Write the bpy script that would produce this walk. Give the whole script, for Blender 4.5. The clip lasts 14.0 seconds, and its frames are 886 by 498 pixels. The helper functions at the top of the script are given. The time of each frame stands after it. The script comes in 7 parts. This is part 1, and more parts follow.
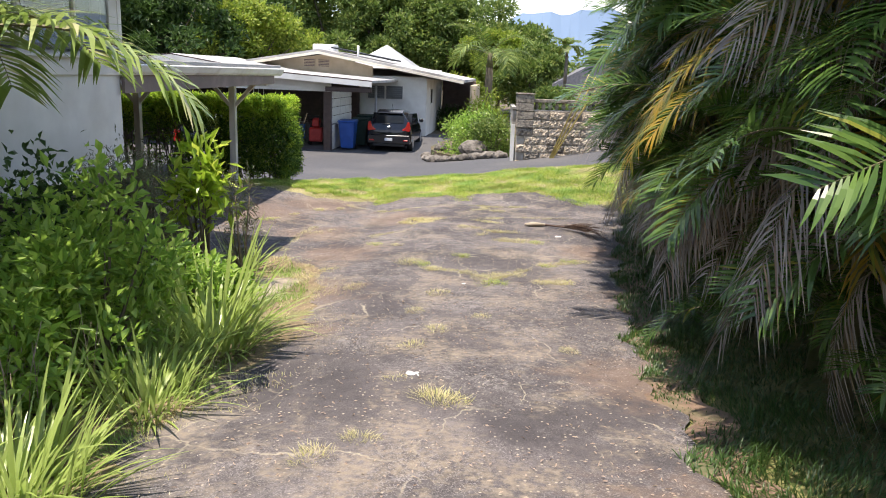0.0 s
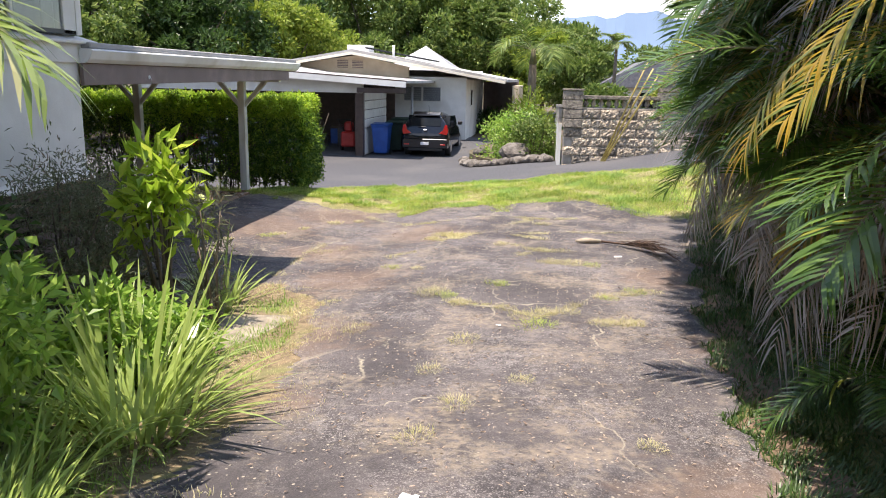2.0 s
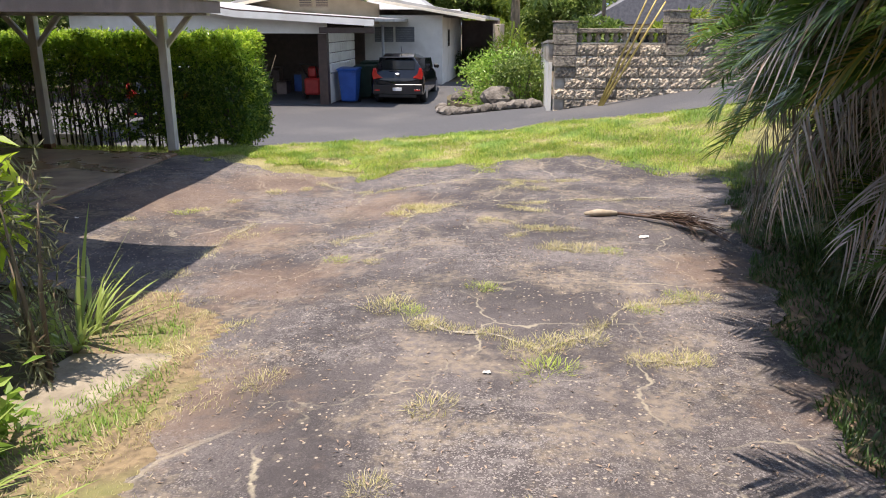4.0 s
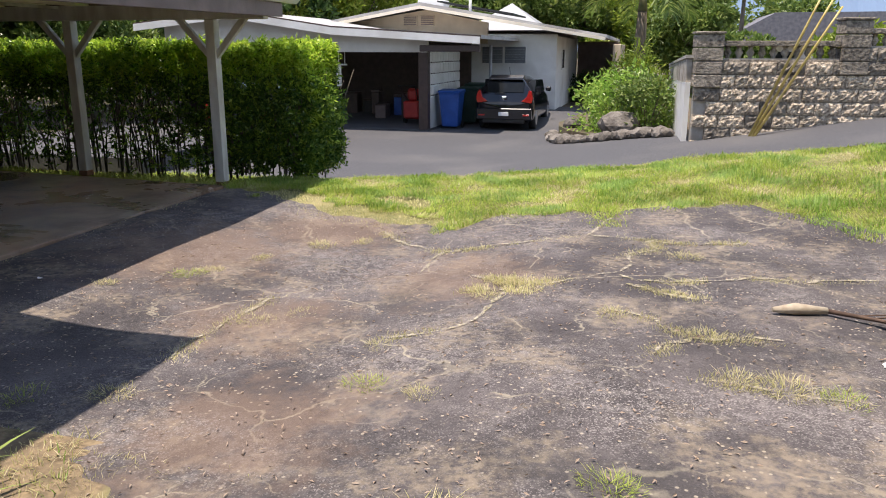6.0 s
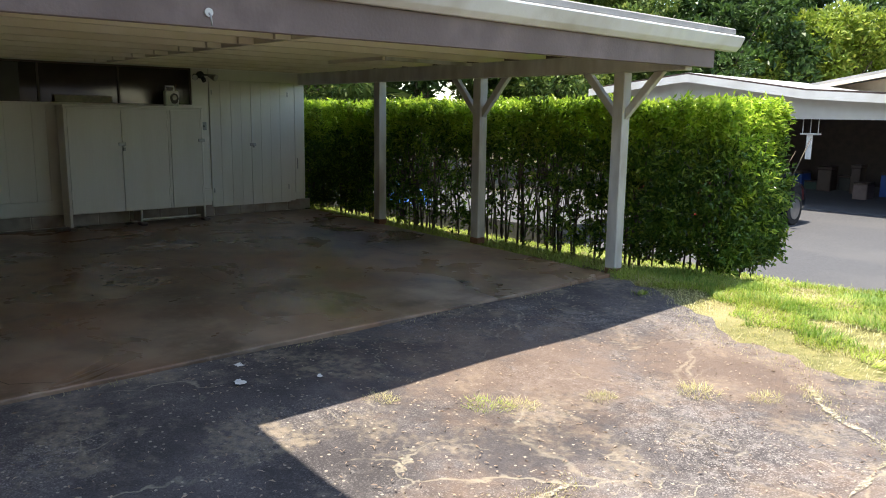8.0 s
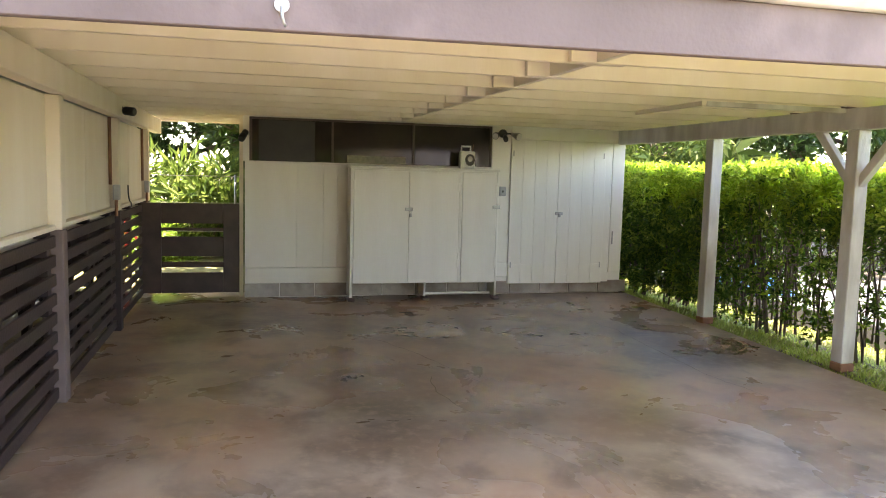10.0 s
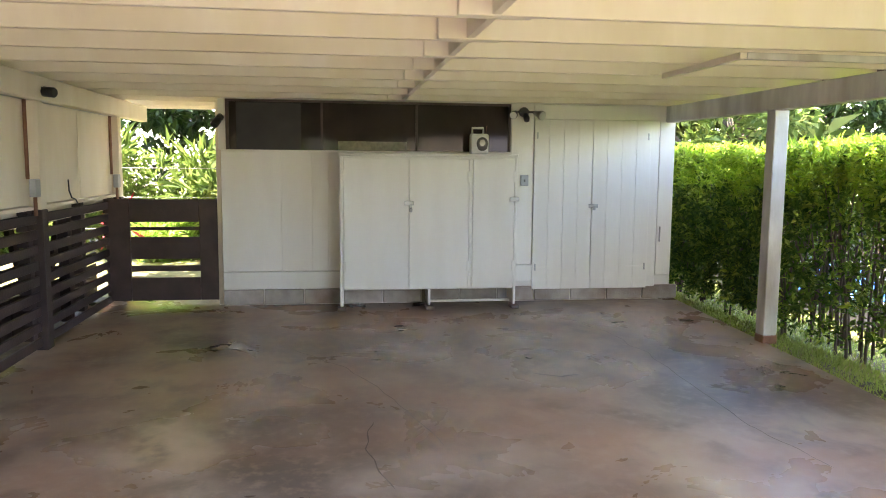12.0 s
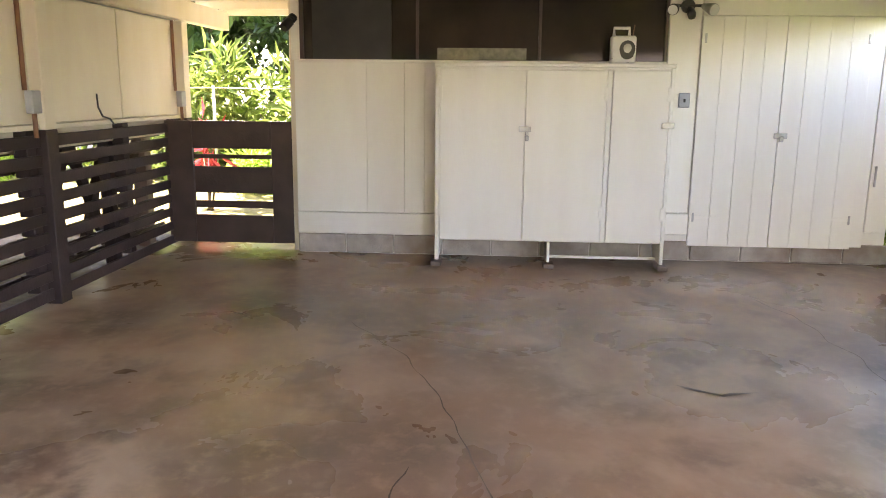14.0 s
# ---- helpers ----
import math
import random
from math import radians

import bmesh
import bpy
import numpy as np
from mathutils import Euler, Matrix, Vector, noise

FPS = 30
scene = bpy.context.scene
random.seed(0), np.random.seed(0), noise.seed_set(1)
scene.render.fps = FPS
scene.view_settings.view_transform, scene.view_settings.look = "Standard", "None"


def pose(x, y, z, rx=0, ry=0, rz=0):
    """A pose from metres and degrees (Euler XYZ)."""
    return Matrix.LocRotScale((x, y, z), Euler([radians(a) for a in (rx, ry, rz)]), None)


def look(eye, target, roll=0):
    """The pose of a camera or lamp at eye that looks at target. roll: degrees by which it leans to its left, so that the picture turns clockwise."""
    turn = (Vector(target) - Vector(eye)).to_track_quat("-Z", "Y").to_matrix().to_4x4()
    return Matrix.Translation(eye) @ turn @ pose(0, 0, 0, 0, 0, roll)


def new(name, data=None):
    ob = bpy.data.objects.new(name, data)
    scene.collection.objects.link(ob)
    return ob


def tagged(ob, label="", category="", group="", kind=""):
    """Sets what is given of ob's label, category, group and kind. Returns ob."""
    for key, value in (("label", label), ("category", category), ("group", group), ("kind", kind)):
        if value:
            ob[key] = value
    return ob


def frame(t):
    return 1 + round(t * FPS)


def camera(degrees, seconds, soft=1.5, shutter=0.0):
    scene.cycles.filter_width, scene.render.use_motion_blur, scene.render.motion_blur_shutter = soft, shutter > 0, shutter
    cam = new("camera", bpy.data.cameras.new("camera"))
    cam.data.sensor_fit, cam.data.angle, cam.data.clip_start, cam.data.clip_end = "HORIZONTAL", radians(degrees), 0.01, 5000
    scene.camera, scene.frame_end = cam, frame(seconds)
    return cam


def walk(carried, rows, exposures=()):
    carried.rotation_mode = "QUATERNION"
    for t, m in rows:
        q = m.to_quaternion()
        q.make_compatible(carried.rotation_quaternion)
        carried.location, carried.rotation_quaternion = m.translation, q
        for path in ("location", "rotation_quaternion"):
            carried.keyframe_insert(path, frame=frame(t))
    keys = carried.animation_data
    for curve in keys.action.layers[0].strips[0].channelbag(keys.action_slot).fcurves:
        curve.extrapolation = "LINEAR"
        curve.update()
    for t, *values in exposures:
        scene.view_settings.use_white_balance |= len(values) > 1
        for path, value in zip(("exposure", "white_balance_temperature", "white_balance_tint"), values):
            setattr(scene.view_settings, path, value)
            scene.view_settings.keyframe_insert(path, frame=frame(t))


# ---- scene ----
cam = camera(60.0, 14.0, soft=1.0)
PATH = [
    (0, (-0.266, 0.6, 2.203), (-0.413, 2.545, 1.759), 2.0),
    (0.5, (-0.18, 1.01, 2.164), (-0.385, 2.956, 1.75), 2.2),
    (1, (-0.261, 1.496, 2.087), (-0.522, 3.438, 1.685), 2.0),
    (1.5, (-0.256, 2.021, 2.009), (-0.536, 3.96, 1.605), 1.3),
    (2, (-0.288, 2.512, 1.972), (-0.55, 4.447, 1.54), 1.1),
    (2.5, (-0.302, 3.07, 1.935), (-0.522, 4.999, 1.452), 0.6),
    (4.8, (-0.503, 5.752, 1.635), (-0.726, 7.656, 1.065), -0.3),
    (5, (-0.51, 6.014, 1.598), (-0.76, 7.918, 1.038), -0.2),
    (5.5, (-0.615, 6.622, 1.551), (-0.96, 8.521, 1.026), 0.1),
    (6, (-0.69, 7.205, 1.528), (-1.179, 9.079, 1.027), 0.1),
    (6.5, (-0.78, 7.825, 1.484), (-1.471, 9.644, 1.018), -0.1),
    (7, (-0.895, 8.301, 1.475), (-1.835, 10.014, 1.046), 0.3),
    (7.5, (-0.993, 8.805, 1.466), (-2.207, 10.347, 1.079), 0.5),
    (8, (-1.156, 9.227, 1.444), (-2.628, 10.538, 1.102), 0.8),
    (8.5, (-1.301, 9.646, 1.432), (-3.012, 10.642, 1.143), 0.4),
    (9, (-1.565, 10.016, 1.426), (-3.401, 10.776, 1.198), 0.6),
    (9.2, (-1.833, 10.184, 1.444), (-3.693, 10.888, 1.231), 1.0),
    (11.3, (-3.14, 11.675, 1.463), (-5.104, 11.976, 1.232), 0.5),
    (11.5, (-3.294, 11.748, 1.454), (-5.257, 12.046, 1.219), 0.5),
    (12, (-3.667, 11.957, 1.435), (-5.636, 12.232, 1.211), 0.5),
    (12.5, (-4.02, 12.181, 1.419), (-6.0, 12.346, 1.194), 0.3),
    (13, (-4.417, 12.251, 1.391), (-6.396, 12.338, 1.115), 0.7),
    (13.5, (-4.836, 12.383, 1.353), (-6.806, 12.364, 1.009), 0.4),
    (14, (-5.301, 12.429, 1.31), (-7.256, 12.303, 0.907), 0.6),
]
EXPOSURES = [(0, 0.95, 7100, 14), (2.5, 1.05, 7100, 16), (5.0, 0.7, 7200, 16), (7.0, 0.75, 7000, 14), (8.0, 1.35, 7100, 9), (8.5, 1.85, 7400, 10), (9.0, 2.65, 8400, 17), (11.5, 3.8, 7050, 20), (14, 4.35, 7800, 29)]
walk(cam, [(t, look(eye, target, roll)) for t, eye, target, roll in PATH], EXPOSURES)

# ---- light ----
SUN_WAY = Vector((0.17, 0.15, -1.0)).normalized()
sun_data = bpy.data.lights.new("sun", "SUN")
sun_data.energy, sun_data.angle, sun_data.color = 4.5, radians(0.53), (1.0, 0.955, 0.88)
sun = new("sun", sun_data)
sun.matrix_basis = Matrix.Translation((-8, -4, 40)) @ SUN_WAY.to_track_quat("-Z", "Y").to_matrix().to_4x4()
world = bpy.data.worlds.new("world")
scene.world = world
world.use_nodes = True
wn, wl = world.node_tree.nodes, world.node_tree.links
sky = wn.new("ShaderNodeTexSky")
sky.sky_type, sky.sun_disc = "NISHITA", False
sky.sun_elevation, sky.sun_rotation = radians(77), math.atan2(-0.17, -0.15)
sky.air_density, sky.dust_density, sky.ozone_density = 1.0, 0.15, 2.0
wn["Background"].inputs["Strength"].default_value = 0.15
# thin broken cloud in the sky
wco = wn.new("ShaderNodeTexCoord")
wno = wn.new("ShaderNodeTexNoise")
wno.inputs["Scale"].default_value, wno.inputs["Detail"].default_value = 3.0, 8
wra = wn.new("ShaderNodeValToRGB")
wra.color_ramp.elements[0].position, wra.color_ramp.elements[1].position = 0.5, 0.76
wmx = wn.new("ShaderNodeMix")
wmx.data_type = "RGBA"
wmx.inputs["B"].default_value = (7.2, 7.35, 7.6, 1)
wmp = wn.new("ShaderNodeMapping")
wmp.inputs["Location"].default_value = (5.3, 4.1, 2.2)
wl.new(wco.outputs["Generated"], wmp.inputs["Vector"])
wl.new(wmp.outputs["Vector"], wno.inputs["Vector"])
wl.new(wno.outputs["Fac"], wra.inputs["Fac"])
wl.new(wra.outputs["Color"], wmx.inputs["Factor"])
wl.new(sky.outputs["Color"], wmx.inputs["A"])
wl.new(wmx.outputs["Result"], wn["Background"].inputs["Color"])


# ---- materials ----
def shader(name, c1, c2, s1=3.0, c3=None, s3=0.6, rough=0.7, bump=0.2, bs=40.0, metal=0.0, rnd=0.0, island=False, stretch=(1, 1, 1),
           rough2=None, lo=0.35, hi=0.65, lo3=0.5, hi3=0.7, spec=0.5, coat=0.0, dist=0.01):
    """Base colour between c1 and c2 by a noise of s1, stains of c3 by a coarse noise of s3, fine relief of bs."""
    m = bpy.data.materials.new(name)
    m.use_nodes = True
    n, l = m.node_tree.nodes, m.node_tree.links
    b = n["Principled BSDF"]
    geo = n.new("ShaderNodeNewGeometry")
    mp = n.new("ShaderNodeMapping")
    mp.inputs["Scale"].default_value = stretch
    l.new(geo.outputs["Position"], mp.inputs["Vector"])

    def noise_ramp(scale, a, z, detail=7):
        t = n.new("ShaderNodeTexNoise")
        t.inputs["Scale"].default_value, t.inputs["Detail"].default_value = scale, detail
        l.new(mp.outputs["Vector"], t.inputs["Vector"])
        r = n.new("ShaderNodeMapRange")
        r.inputs["From Min"].default_value, r.inputs["From Max"].default_value = a, z
        l.new(t.outputs["Fac"], r.inputs["Value"])
        return t, r.outputs["Result"]

    def mix(f, a, z):
        k = n.new("ShaderNodeMix")
        k.data_type = "RGBA"
        l.new(f, k.inputs["Factor"])
        for sock, v in ((k.inputs["A"], a), (k.inputs["B"], z)):
            if isinstance(v, tuple):
                sock.default_value = (*v, 1)
            else:
                l.new(v, sock)
        return k.outputs["Result"]

    _, f1 = noise_ramp(s1, lo, hi)
    col = mix(f1, c1, c2)
    if c3:
        _, f3 = noise_ramp(s3, lo3, hi3, 4)
        col = mix(f3, col, c3)
    if rnd:
        src = geo.outputs["Random Per Island"] if island else n.new("ShaderNodeObjectInfo").outputs["Random"]
        mr = n.new("ShaderNodeMapRange")
        mr.inputs["To Min"].default_value, mr.inputs["To Max"].default_value = 1 - rnd, 1 + rnd
        l.new(src, mr.inputs["Value"])
        hs = n.new("ShaderNodeHueSaturation")
        l.new(mr.outputs["Result"], hs.inputs["Value"])
        l.new(col, hs.inputs["Color"])
        col = hs.outputs["Color"]
    l.new(col, b.inputs["Base Color"])
    b.inputs["Roughness"].default_value, b.inputs["Metallic"].default_value = rough, metal
    b.inputs["Specular IOR Level"].default_value = spec
    b.inputs["Coat Weight"].default_value = coat
    if rough2 is not None:
        _, fr = noise_ramp(s1 * 0.7, 0.2, 0.8, 3)
        mr = n.new("ShaderNodeMapRange")
        mr.inputs["To Min"].default_value, mr.inputs["To Max"].default_value = rough, rough2
        l.new(fr, mr.inputs["Value"])
        l.new(mr.outputs["Result"], b.inputs["Roughness"])
    if bump:
        t, _ = noise_ramp(bs, 0.3, 0.7)
        bp = n.new("ShaderNodeBump")
        bp.inputs["Strength"].default_value, bp.inputs["Distance"].default_value = bump, dist
        l.new(t.outputs["Fac"], bp.inputs["Height"])
        l.new(bp.outputs["Normal"], b.inputs["Normal"])
    return m


def leafy(name, c1, c2, c3=None, rough=0.45, trans=0.35, share=0.12):
    """A leaf: colour by the leaf between c1 and c2, now and then c3, with light passing through."""
    m = bpy.data.materials.new(name)
    m.use_nodes = True
    n, l = m.node_tree.nodes, m.node_tree.links
    b = n["Principled BSDF"]
    geo = n.new("ShaderNodeNewGeometry")
    r = n.new("ShaderNodeValToRGB")
    e = r.color_ramp.elements
    e[0].color, e[1].color = (*c1, 1), (*c2, 1)
    if c3:
        e[1].position = 1 - share
        k = e.new(min(0.999, 1 - share + 0.02))
        k.color = (*c3, 1)
    l.new(geo.outputs["Random Per Island"], r.inputs["Fac"])
    t = n.new("ShaderNodeTexNoise")
    t.inputs["Scale"].default_value = 1.3
    l.new(geo.outputs["Position"], t.inputs["Vector"])
    hs = n.new("ShaderNodeHueSaturation")
    mr = n.new("ShaderNodeMapRange")
    mr.inputs["To Min"].default_value, mr.inputs["To Max"].default_value = 0.6, 1.4
    l.new(t.outputs["Fac"], mr.inputs["Value"])
    l.new(mr.outputs["Result"], hs.inputs["Value"])
    l.new(r.outputs["Color"], hs.inputs["Color"])
    l.new(hs.outputs["Color"], b.inputs["Base Color"])
    b.inputs["Roughness"].default_value = rough
    tr = n.new("ShaderNodeBsdfTranslucent")
    l.new(hs.outputs["Color"], tr.inputs["Color"])
    mx = n.new("ShaderNodeMixShader")
    mx.inputs["Fac"].default_value = trans
    l.new(b.outputs["BSDF"], mx.inputs[1])
    l.new(tr.outputs["BSDF"], mx.inputs[2])
    l.new(mx.outputs["Shader"], n["Material Output"].inputs["Surface"])
    return m


def glassy(name, tint, rough=0.02):
    m = bpy.data.materials.new(name)
    m.use_nodes = True
    b = m.node_tree.nodes["Principled BSDF"]
    b.inputs["Base Color"].default_value = (*tint, 1)
    b.inputs["Transmission Weight"].default_value, b.inputs["Roughness"].default_value, b.inputs["IOR"].default_value = 1.0, rough, 1.45
    return m




def old_asphalt():
    """Worn asphalt: dark binder, pale worn stones, dust, and red soil washed over it in places."""
    m = shader("asphalt_old", (0.042, 0.037, 0.04), (0.13, 0.113, 0.115), 1.5, None, 1, 0.92, 0.0, 70, lo=0.3, hi=0.7)
    n, l = m.node_tree.nodes, m.node_tree.links
    b = n["Principled BSDF"]
    col = b.inputs["Base Color"].links[0].from_socket
    geo = n.new("ShaderNodeNewGeometry")

    def tex(scale, detail=6, rough=0.6):
        t = n.new("ShaderNodeTexNoise")
        t.inputs["Scale"].default_value, t.inputs["Detail"].default_value, t.inputs["Roughness"].default_value = scale, detail, rough
        l.new(geo.outputs["Position"], t.inputs["Vector"])
        return t.outputs["Fac"]

    def ramp(v, a, z, hi=1.0):
        r = n.new("ShaderNodeMapRange")
        r.inputs["From Min"].default_value, r.inputs["From Max"].default_value, r.inputs["To Max"].default_value = a, z, hi
        l.new(v, r.inputs["Value"])
        return r.outputs["Result"]

    def over(f, a, c):
        k = n.new("ShaderNodeMix")
        k.data_type = "RGBA"
        l.new(f, k.inputs["Factor"])
        l.new(a, k.inputs["A"])
        k.inputs["B"].default_value = (*c, 1)
        return k.outputs["Result"]

    def calc(op, a, c):
        k = n.new("ShaderNodeMath")
        k.operation = op
        for sock, v in zip(k.inputs, (a, c)):
            if isinstance(v, (int, float)):
                sock.default_value = v
            else:
                l.new(v, sock)
        return k.outputs["Value"]

    # grains of stone, dark and pale
    vo = n.new("ShaderNodeTexVoronoi")
    vo.inputs["Scale"].default_value = 160
    l.new(geo.outputs["Position"], vo.inputs["Vector"])
    sep = n.new("ShaderNodeSeparateColor")
    l.new(vo.outputs["Color"], sep.inputs["Color"])
    col = over(ramp(sep.outputs["Red"], 0.6, 0.95, 0.6), col, (0.035, 0.032, 0.034))
    worn = ramp(tex(0.9), 0.42, 0.62)
    col = over(calc("MULTIPLY", ramp(sep.outputs["Green"], 0.74, 0.86, 0.55), calc("ADD", calc("MULTIPLY", worn, 0.85), 0.15)), col, (0.42, 0.385, 0.37))
    col = over(calc("MULTIPLY", worn, ramp(tex(13, 9, 0.75), 0.48, 0.62, 0.45)), col, (0.34, 0.31, 0.3))
    # broad dark and bleached patches, with broken edges
    col = over(ramp(tex(0.55, 9, 0.72), 0.5, 0.58, 0.7), col, (0.047, 0.041, 0.045))
    col = over(ramp(tex(0.8, 9, 0.74), 0.53, 0.66, 0.5), col, (0.235, 0.205, 0.2))
    # flecks of chipped stone and dry leaf crumbs
    fl = n.new("ShaderNodeTexVoronoi")
    fl.inputs["Scale"].default_value = 34
    l.new(geo.outputs["Position"], fl.inputs["Vector"])
    fs = n.new("ShaderNodeSeparateColor")
    l.new(fl.outputs["Color"], fs.inputs["Color"])
    chip = calc("MULTIPLY", ramp(fl.outputs["Distance"], 0.3, 0.2), ramp(calc("ADD", fs.outputs["Red"], calc("MULTIPLY", tex(1.3, 5), 0.5)), 1.05, 1.15, 0.8))
    col = over(chip, col, (0.46, 0.4, 0.32))
    # a web of fine cracks filled with sand and dead grass
    wa = n.new("ShaderNodeTexNoise")
    wa.inputs["Scale"].default_value, wa.inputs["Detail"].default_value = 3.0, 6
    l.new(geo.outputs["Position"], wa.inputs["Vector"])
    wv = n.new("ShaderNodeVectorMath")
    wv.operation = "MULTIPLY_ADD"
    l.new(wa.outputs["Color"], wv.inputs[0])
    wv.inputs[1].default_value = (0.45, 0.45, 0.0)
    l.new(geo.outputs["Position"], wv.inputs[2])
    for sc, wd, a, z in ((0.85, 0.009, 0.47, 0.6), (2.1, 0.013, 0.53, 0.66)):
        ce = n.new("ShaderNodeTexVoronoi")
        ce.feature = "DISTANCE_TO_EDGE"
        ce.inputs["Scale"].default_value = sc
        l.new(wv.outputs["Vector"], ce.inputs["Vector"])
        web = calc("MULTIPLY", ramp(ce.outputs["Distance"], wd, wd * 0.25), ramp(tex(0.9 * sc, 7, 0.7), a, z, 0.75))
        col = over(web, col, (0.4, 0.355, 0.27))
    # dust and dry litter
    col = over(calc("MULTIPLY", ramp(tex(1.6, 8, 0.7), 0.5, 0.6, 0.65), ramp(tex(22, 5), 0.38, 0.6)), col, (0.3, 0.245, 0.18))
    # red soil
    red = None
    for x, y, r in ((-4.2, 12.6, 1.5), (-3.5, 13.6, 1.3), (-2.9, 11.2, 0.9), (0.85, 10.2, 0.7), (0.75, 5.6, 0.9), (0.7, 3.6, 0.9), (-2.2, 8.0, 0.9), (-1.9, 6.6, 0.5), (1.1, 8.0, 0.6), (-1.9, 12.3, 1.0), (-2.3, 9.9, 0.9)):
        d = n.new("ShaderNodeVectorMath")
        d.operation = "DISTANCE"
        l.new(geo.outputs["Position"], d.inputs[0])
        d.inputs[1].default_value = (x, y, 0.1)
        k = n.new("ShaderNodeMapRange")
        k.inputs["From Min"].default_value, k.inputs["From Max"].default_value = r, r * 0.25
        l.new(d.outputs["Value"], k.inputs["Value"])
        red = k.outputs["Result"] if red is None else calc("MAXIMUM", red, k.outputs["Result"])
    red = ramp(calc("ADD", red, calc("MULTIPLY", calc("SUBTRACT", tex(5, 8, 0.7), 0.5), 2.4)), 0.3, 0.95, 0.52)
    col = over(red, col, (0.205, 0.138, 0.1))
    # a few dark oil stains
    col = over(ramp(tex(0.7, 3), 0.62, 0.72, 0.6), col, (0.05, 0.047, 0.047))
    l.new(col, b.inputs["Base Color"])
    bp = n.new("ShaderNodeBump")
    bp.inputs["Strength"].default_value, bp.inputs["Distance"].default_value = 0.9, 0.008
    l.new(calc("ADD", calc("MULTIPLY", sep.outputs["Blue"], 0.5), tex(45, 6, 0.7)), bp.inputs["Height"])
    l.new(bp.outputs["Normal"], b.inputs["Normal"])
    return m


def worn_slab():
    """Sealed concrete: grey-brown and reddish clouds, dark oily stains, pale scuffs, an uneven gloss."""
    m = shader("sealed_concrete", (0.21, 0.165, 0.125), (0.38, 0.225, 0.14), 0.6, None, 1, 0.25, 0.0, 9, lo=0.3, hi=0.68)
    n, l = m.node_tree.nodes, m.node_tree.links
    b = n["Principled BSDF"]
    col = b.inputs["Base Color"].links[0].from_socket
    geo = n.new("ShaderNodeNewGeometry")

    def ramp(scale, detail, rough, warp, a, z, hi):
        t = n.new("ShaderNodeTexNoise")
        t.inputs["Scale"].default_value, t.inputs["Detail"].default_value, t.inputs["Roughness"].default_value, t.inputs["Distortion"].default_value = scale, detail, rough, warp
        l.new(geo.outputs["Position"], t.inputs["Vector"])
        r = n.new("ShaderNodeMapRange")
        r.interpolation_type = "SMOOTHSTEP"
        r.inputs["From Min"].default_value, r.inputs["From Max"].default_value, r.inputs["To Max"].default_value = a, z, hi
        l.new(t.outputs["Fac"], r.inputs["Value"])
        return r.outputs["Result"]

    for f, c in ((ramp(0.55, 4, 0.5, 0.3, 0.36, 0.7, 0.85), (0.065, 0.05, 0.04)), (ramp(1.4, 4, 0.5, 0.6, 0.4, 0.72, 0.65), (0.46, 0.36, 0.27)),
                 (ramp(2.6, 5, 0.55, 0.4, 0.46, 0.7, 0.7), (0.07, 0.05, 0.038)), (ramp(11, 5, 0.6, 0.2, 0.45, 0.75, 0.5), (0.42, 0.31, 0.22)), (ramp(0.4, 3, 0.5, 0.3, 0.45, 0.68, 0.6), (0.33, 0.16, 0.09))):
        k = n.new("ShaderNodeMix")
        k.data_type = "RGBA"
        l.new(f, k.inputs["Factor"])
        l.new(col, k.inputs["A"])
        k.inputs["B"].default_value = (*c, 1)
        col = k.outputs["Result"]
    l.new(col, b.inputs["Base Color"])
    rr_ = n.new("ShaderNodeMapRange")
    rr_.inputs["To Min"].default_value, rr_.inputs["To Max"].default_value = 0.2, 0.44
    l.new(ramp(1.1, 5, 0.6, 0.5, 0.3, 0.7, 1.0), rr_.inputs["Value"])
    l.new(rr_.outputs["Result"], b.inputs["Roughness"])
    return m


ASPHALT = old_asphalt()
ROAD = shader("asphalt_new", (0.06, 0.06, 0.066), (0.08, 0.08, 0.086), 20, (0.1, 0.097, 0.098), 0.4, 0.85, 0.4, 160)
DIRT = shader("dirt", (0.075, 0.055, 0.038), (0.14, 0.105, 0.065), 5, (0.07, 0.085, 0.03), 0.9, 0.95, 0.7, 30)
DRY = shader("dry_grass_soil", (0.12, 0.088, 0.055), (0.25, 0.185, 0.11), 22, (0.16, 0.165, 0.06), 2.2, 0.95, 0.6, 60)
REDSOIL = shader("red_soil", (0.13, 0.085, 0.06), (0.22, 0.145, 0.1), 14, (0.1, 0.105, 0.05), 2.5, 0.95, 0.7, 60)
TURF = shader("turf", (0.13, 0.13, 0.045), (0.22, 0.2, 0.08), 9, (0.3, 0.26, 0.13), 0.9, 0.95, 0.8, 50, lo3=0.58, hi3=0.75)
SLAB = worn_slab()
CONCRETE = shader("concrete", (0.3, 0.28, 0.25), (0.42, 0.39, 0.35), 8, (0.2, 0.17, 0.14), 1.5, 0.9, 0.4, 60)
BLOCK = shader("concrete_block", (0.38, 0.33, 0.285), (0.5, 0.45, 0.4), 9, (0.24, 0.17, 0.13), 2, 0.9, 0.5, 80, rnd=0.12)
CREAM = shader("cream_paint", (0.8, 0.72, 0.58), (0.85, 0.78, 0.66), 5, (0.74, 0.65, 0.5), 1.2, 0.55, 0.12, 50, stretch=(1, 1, 0.25), rnd=0.03)
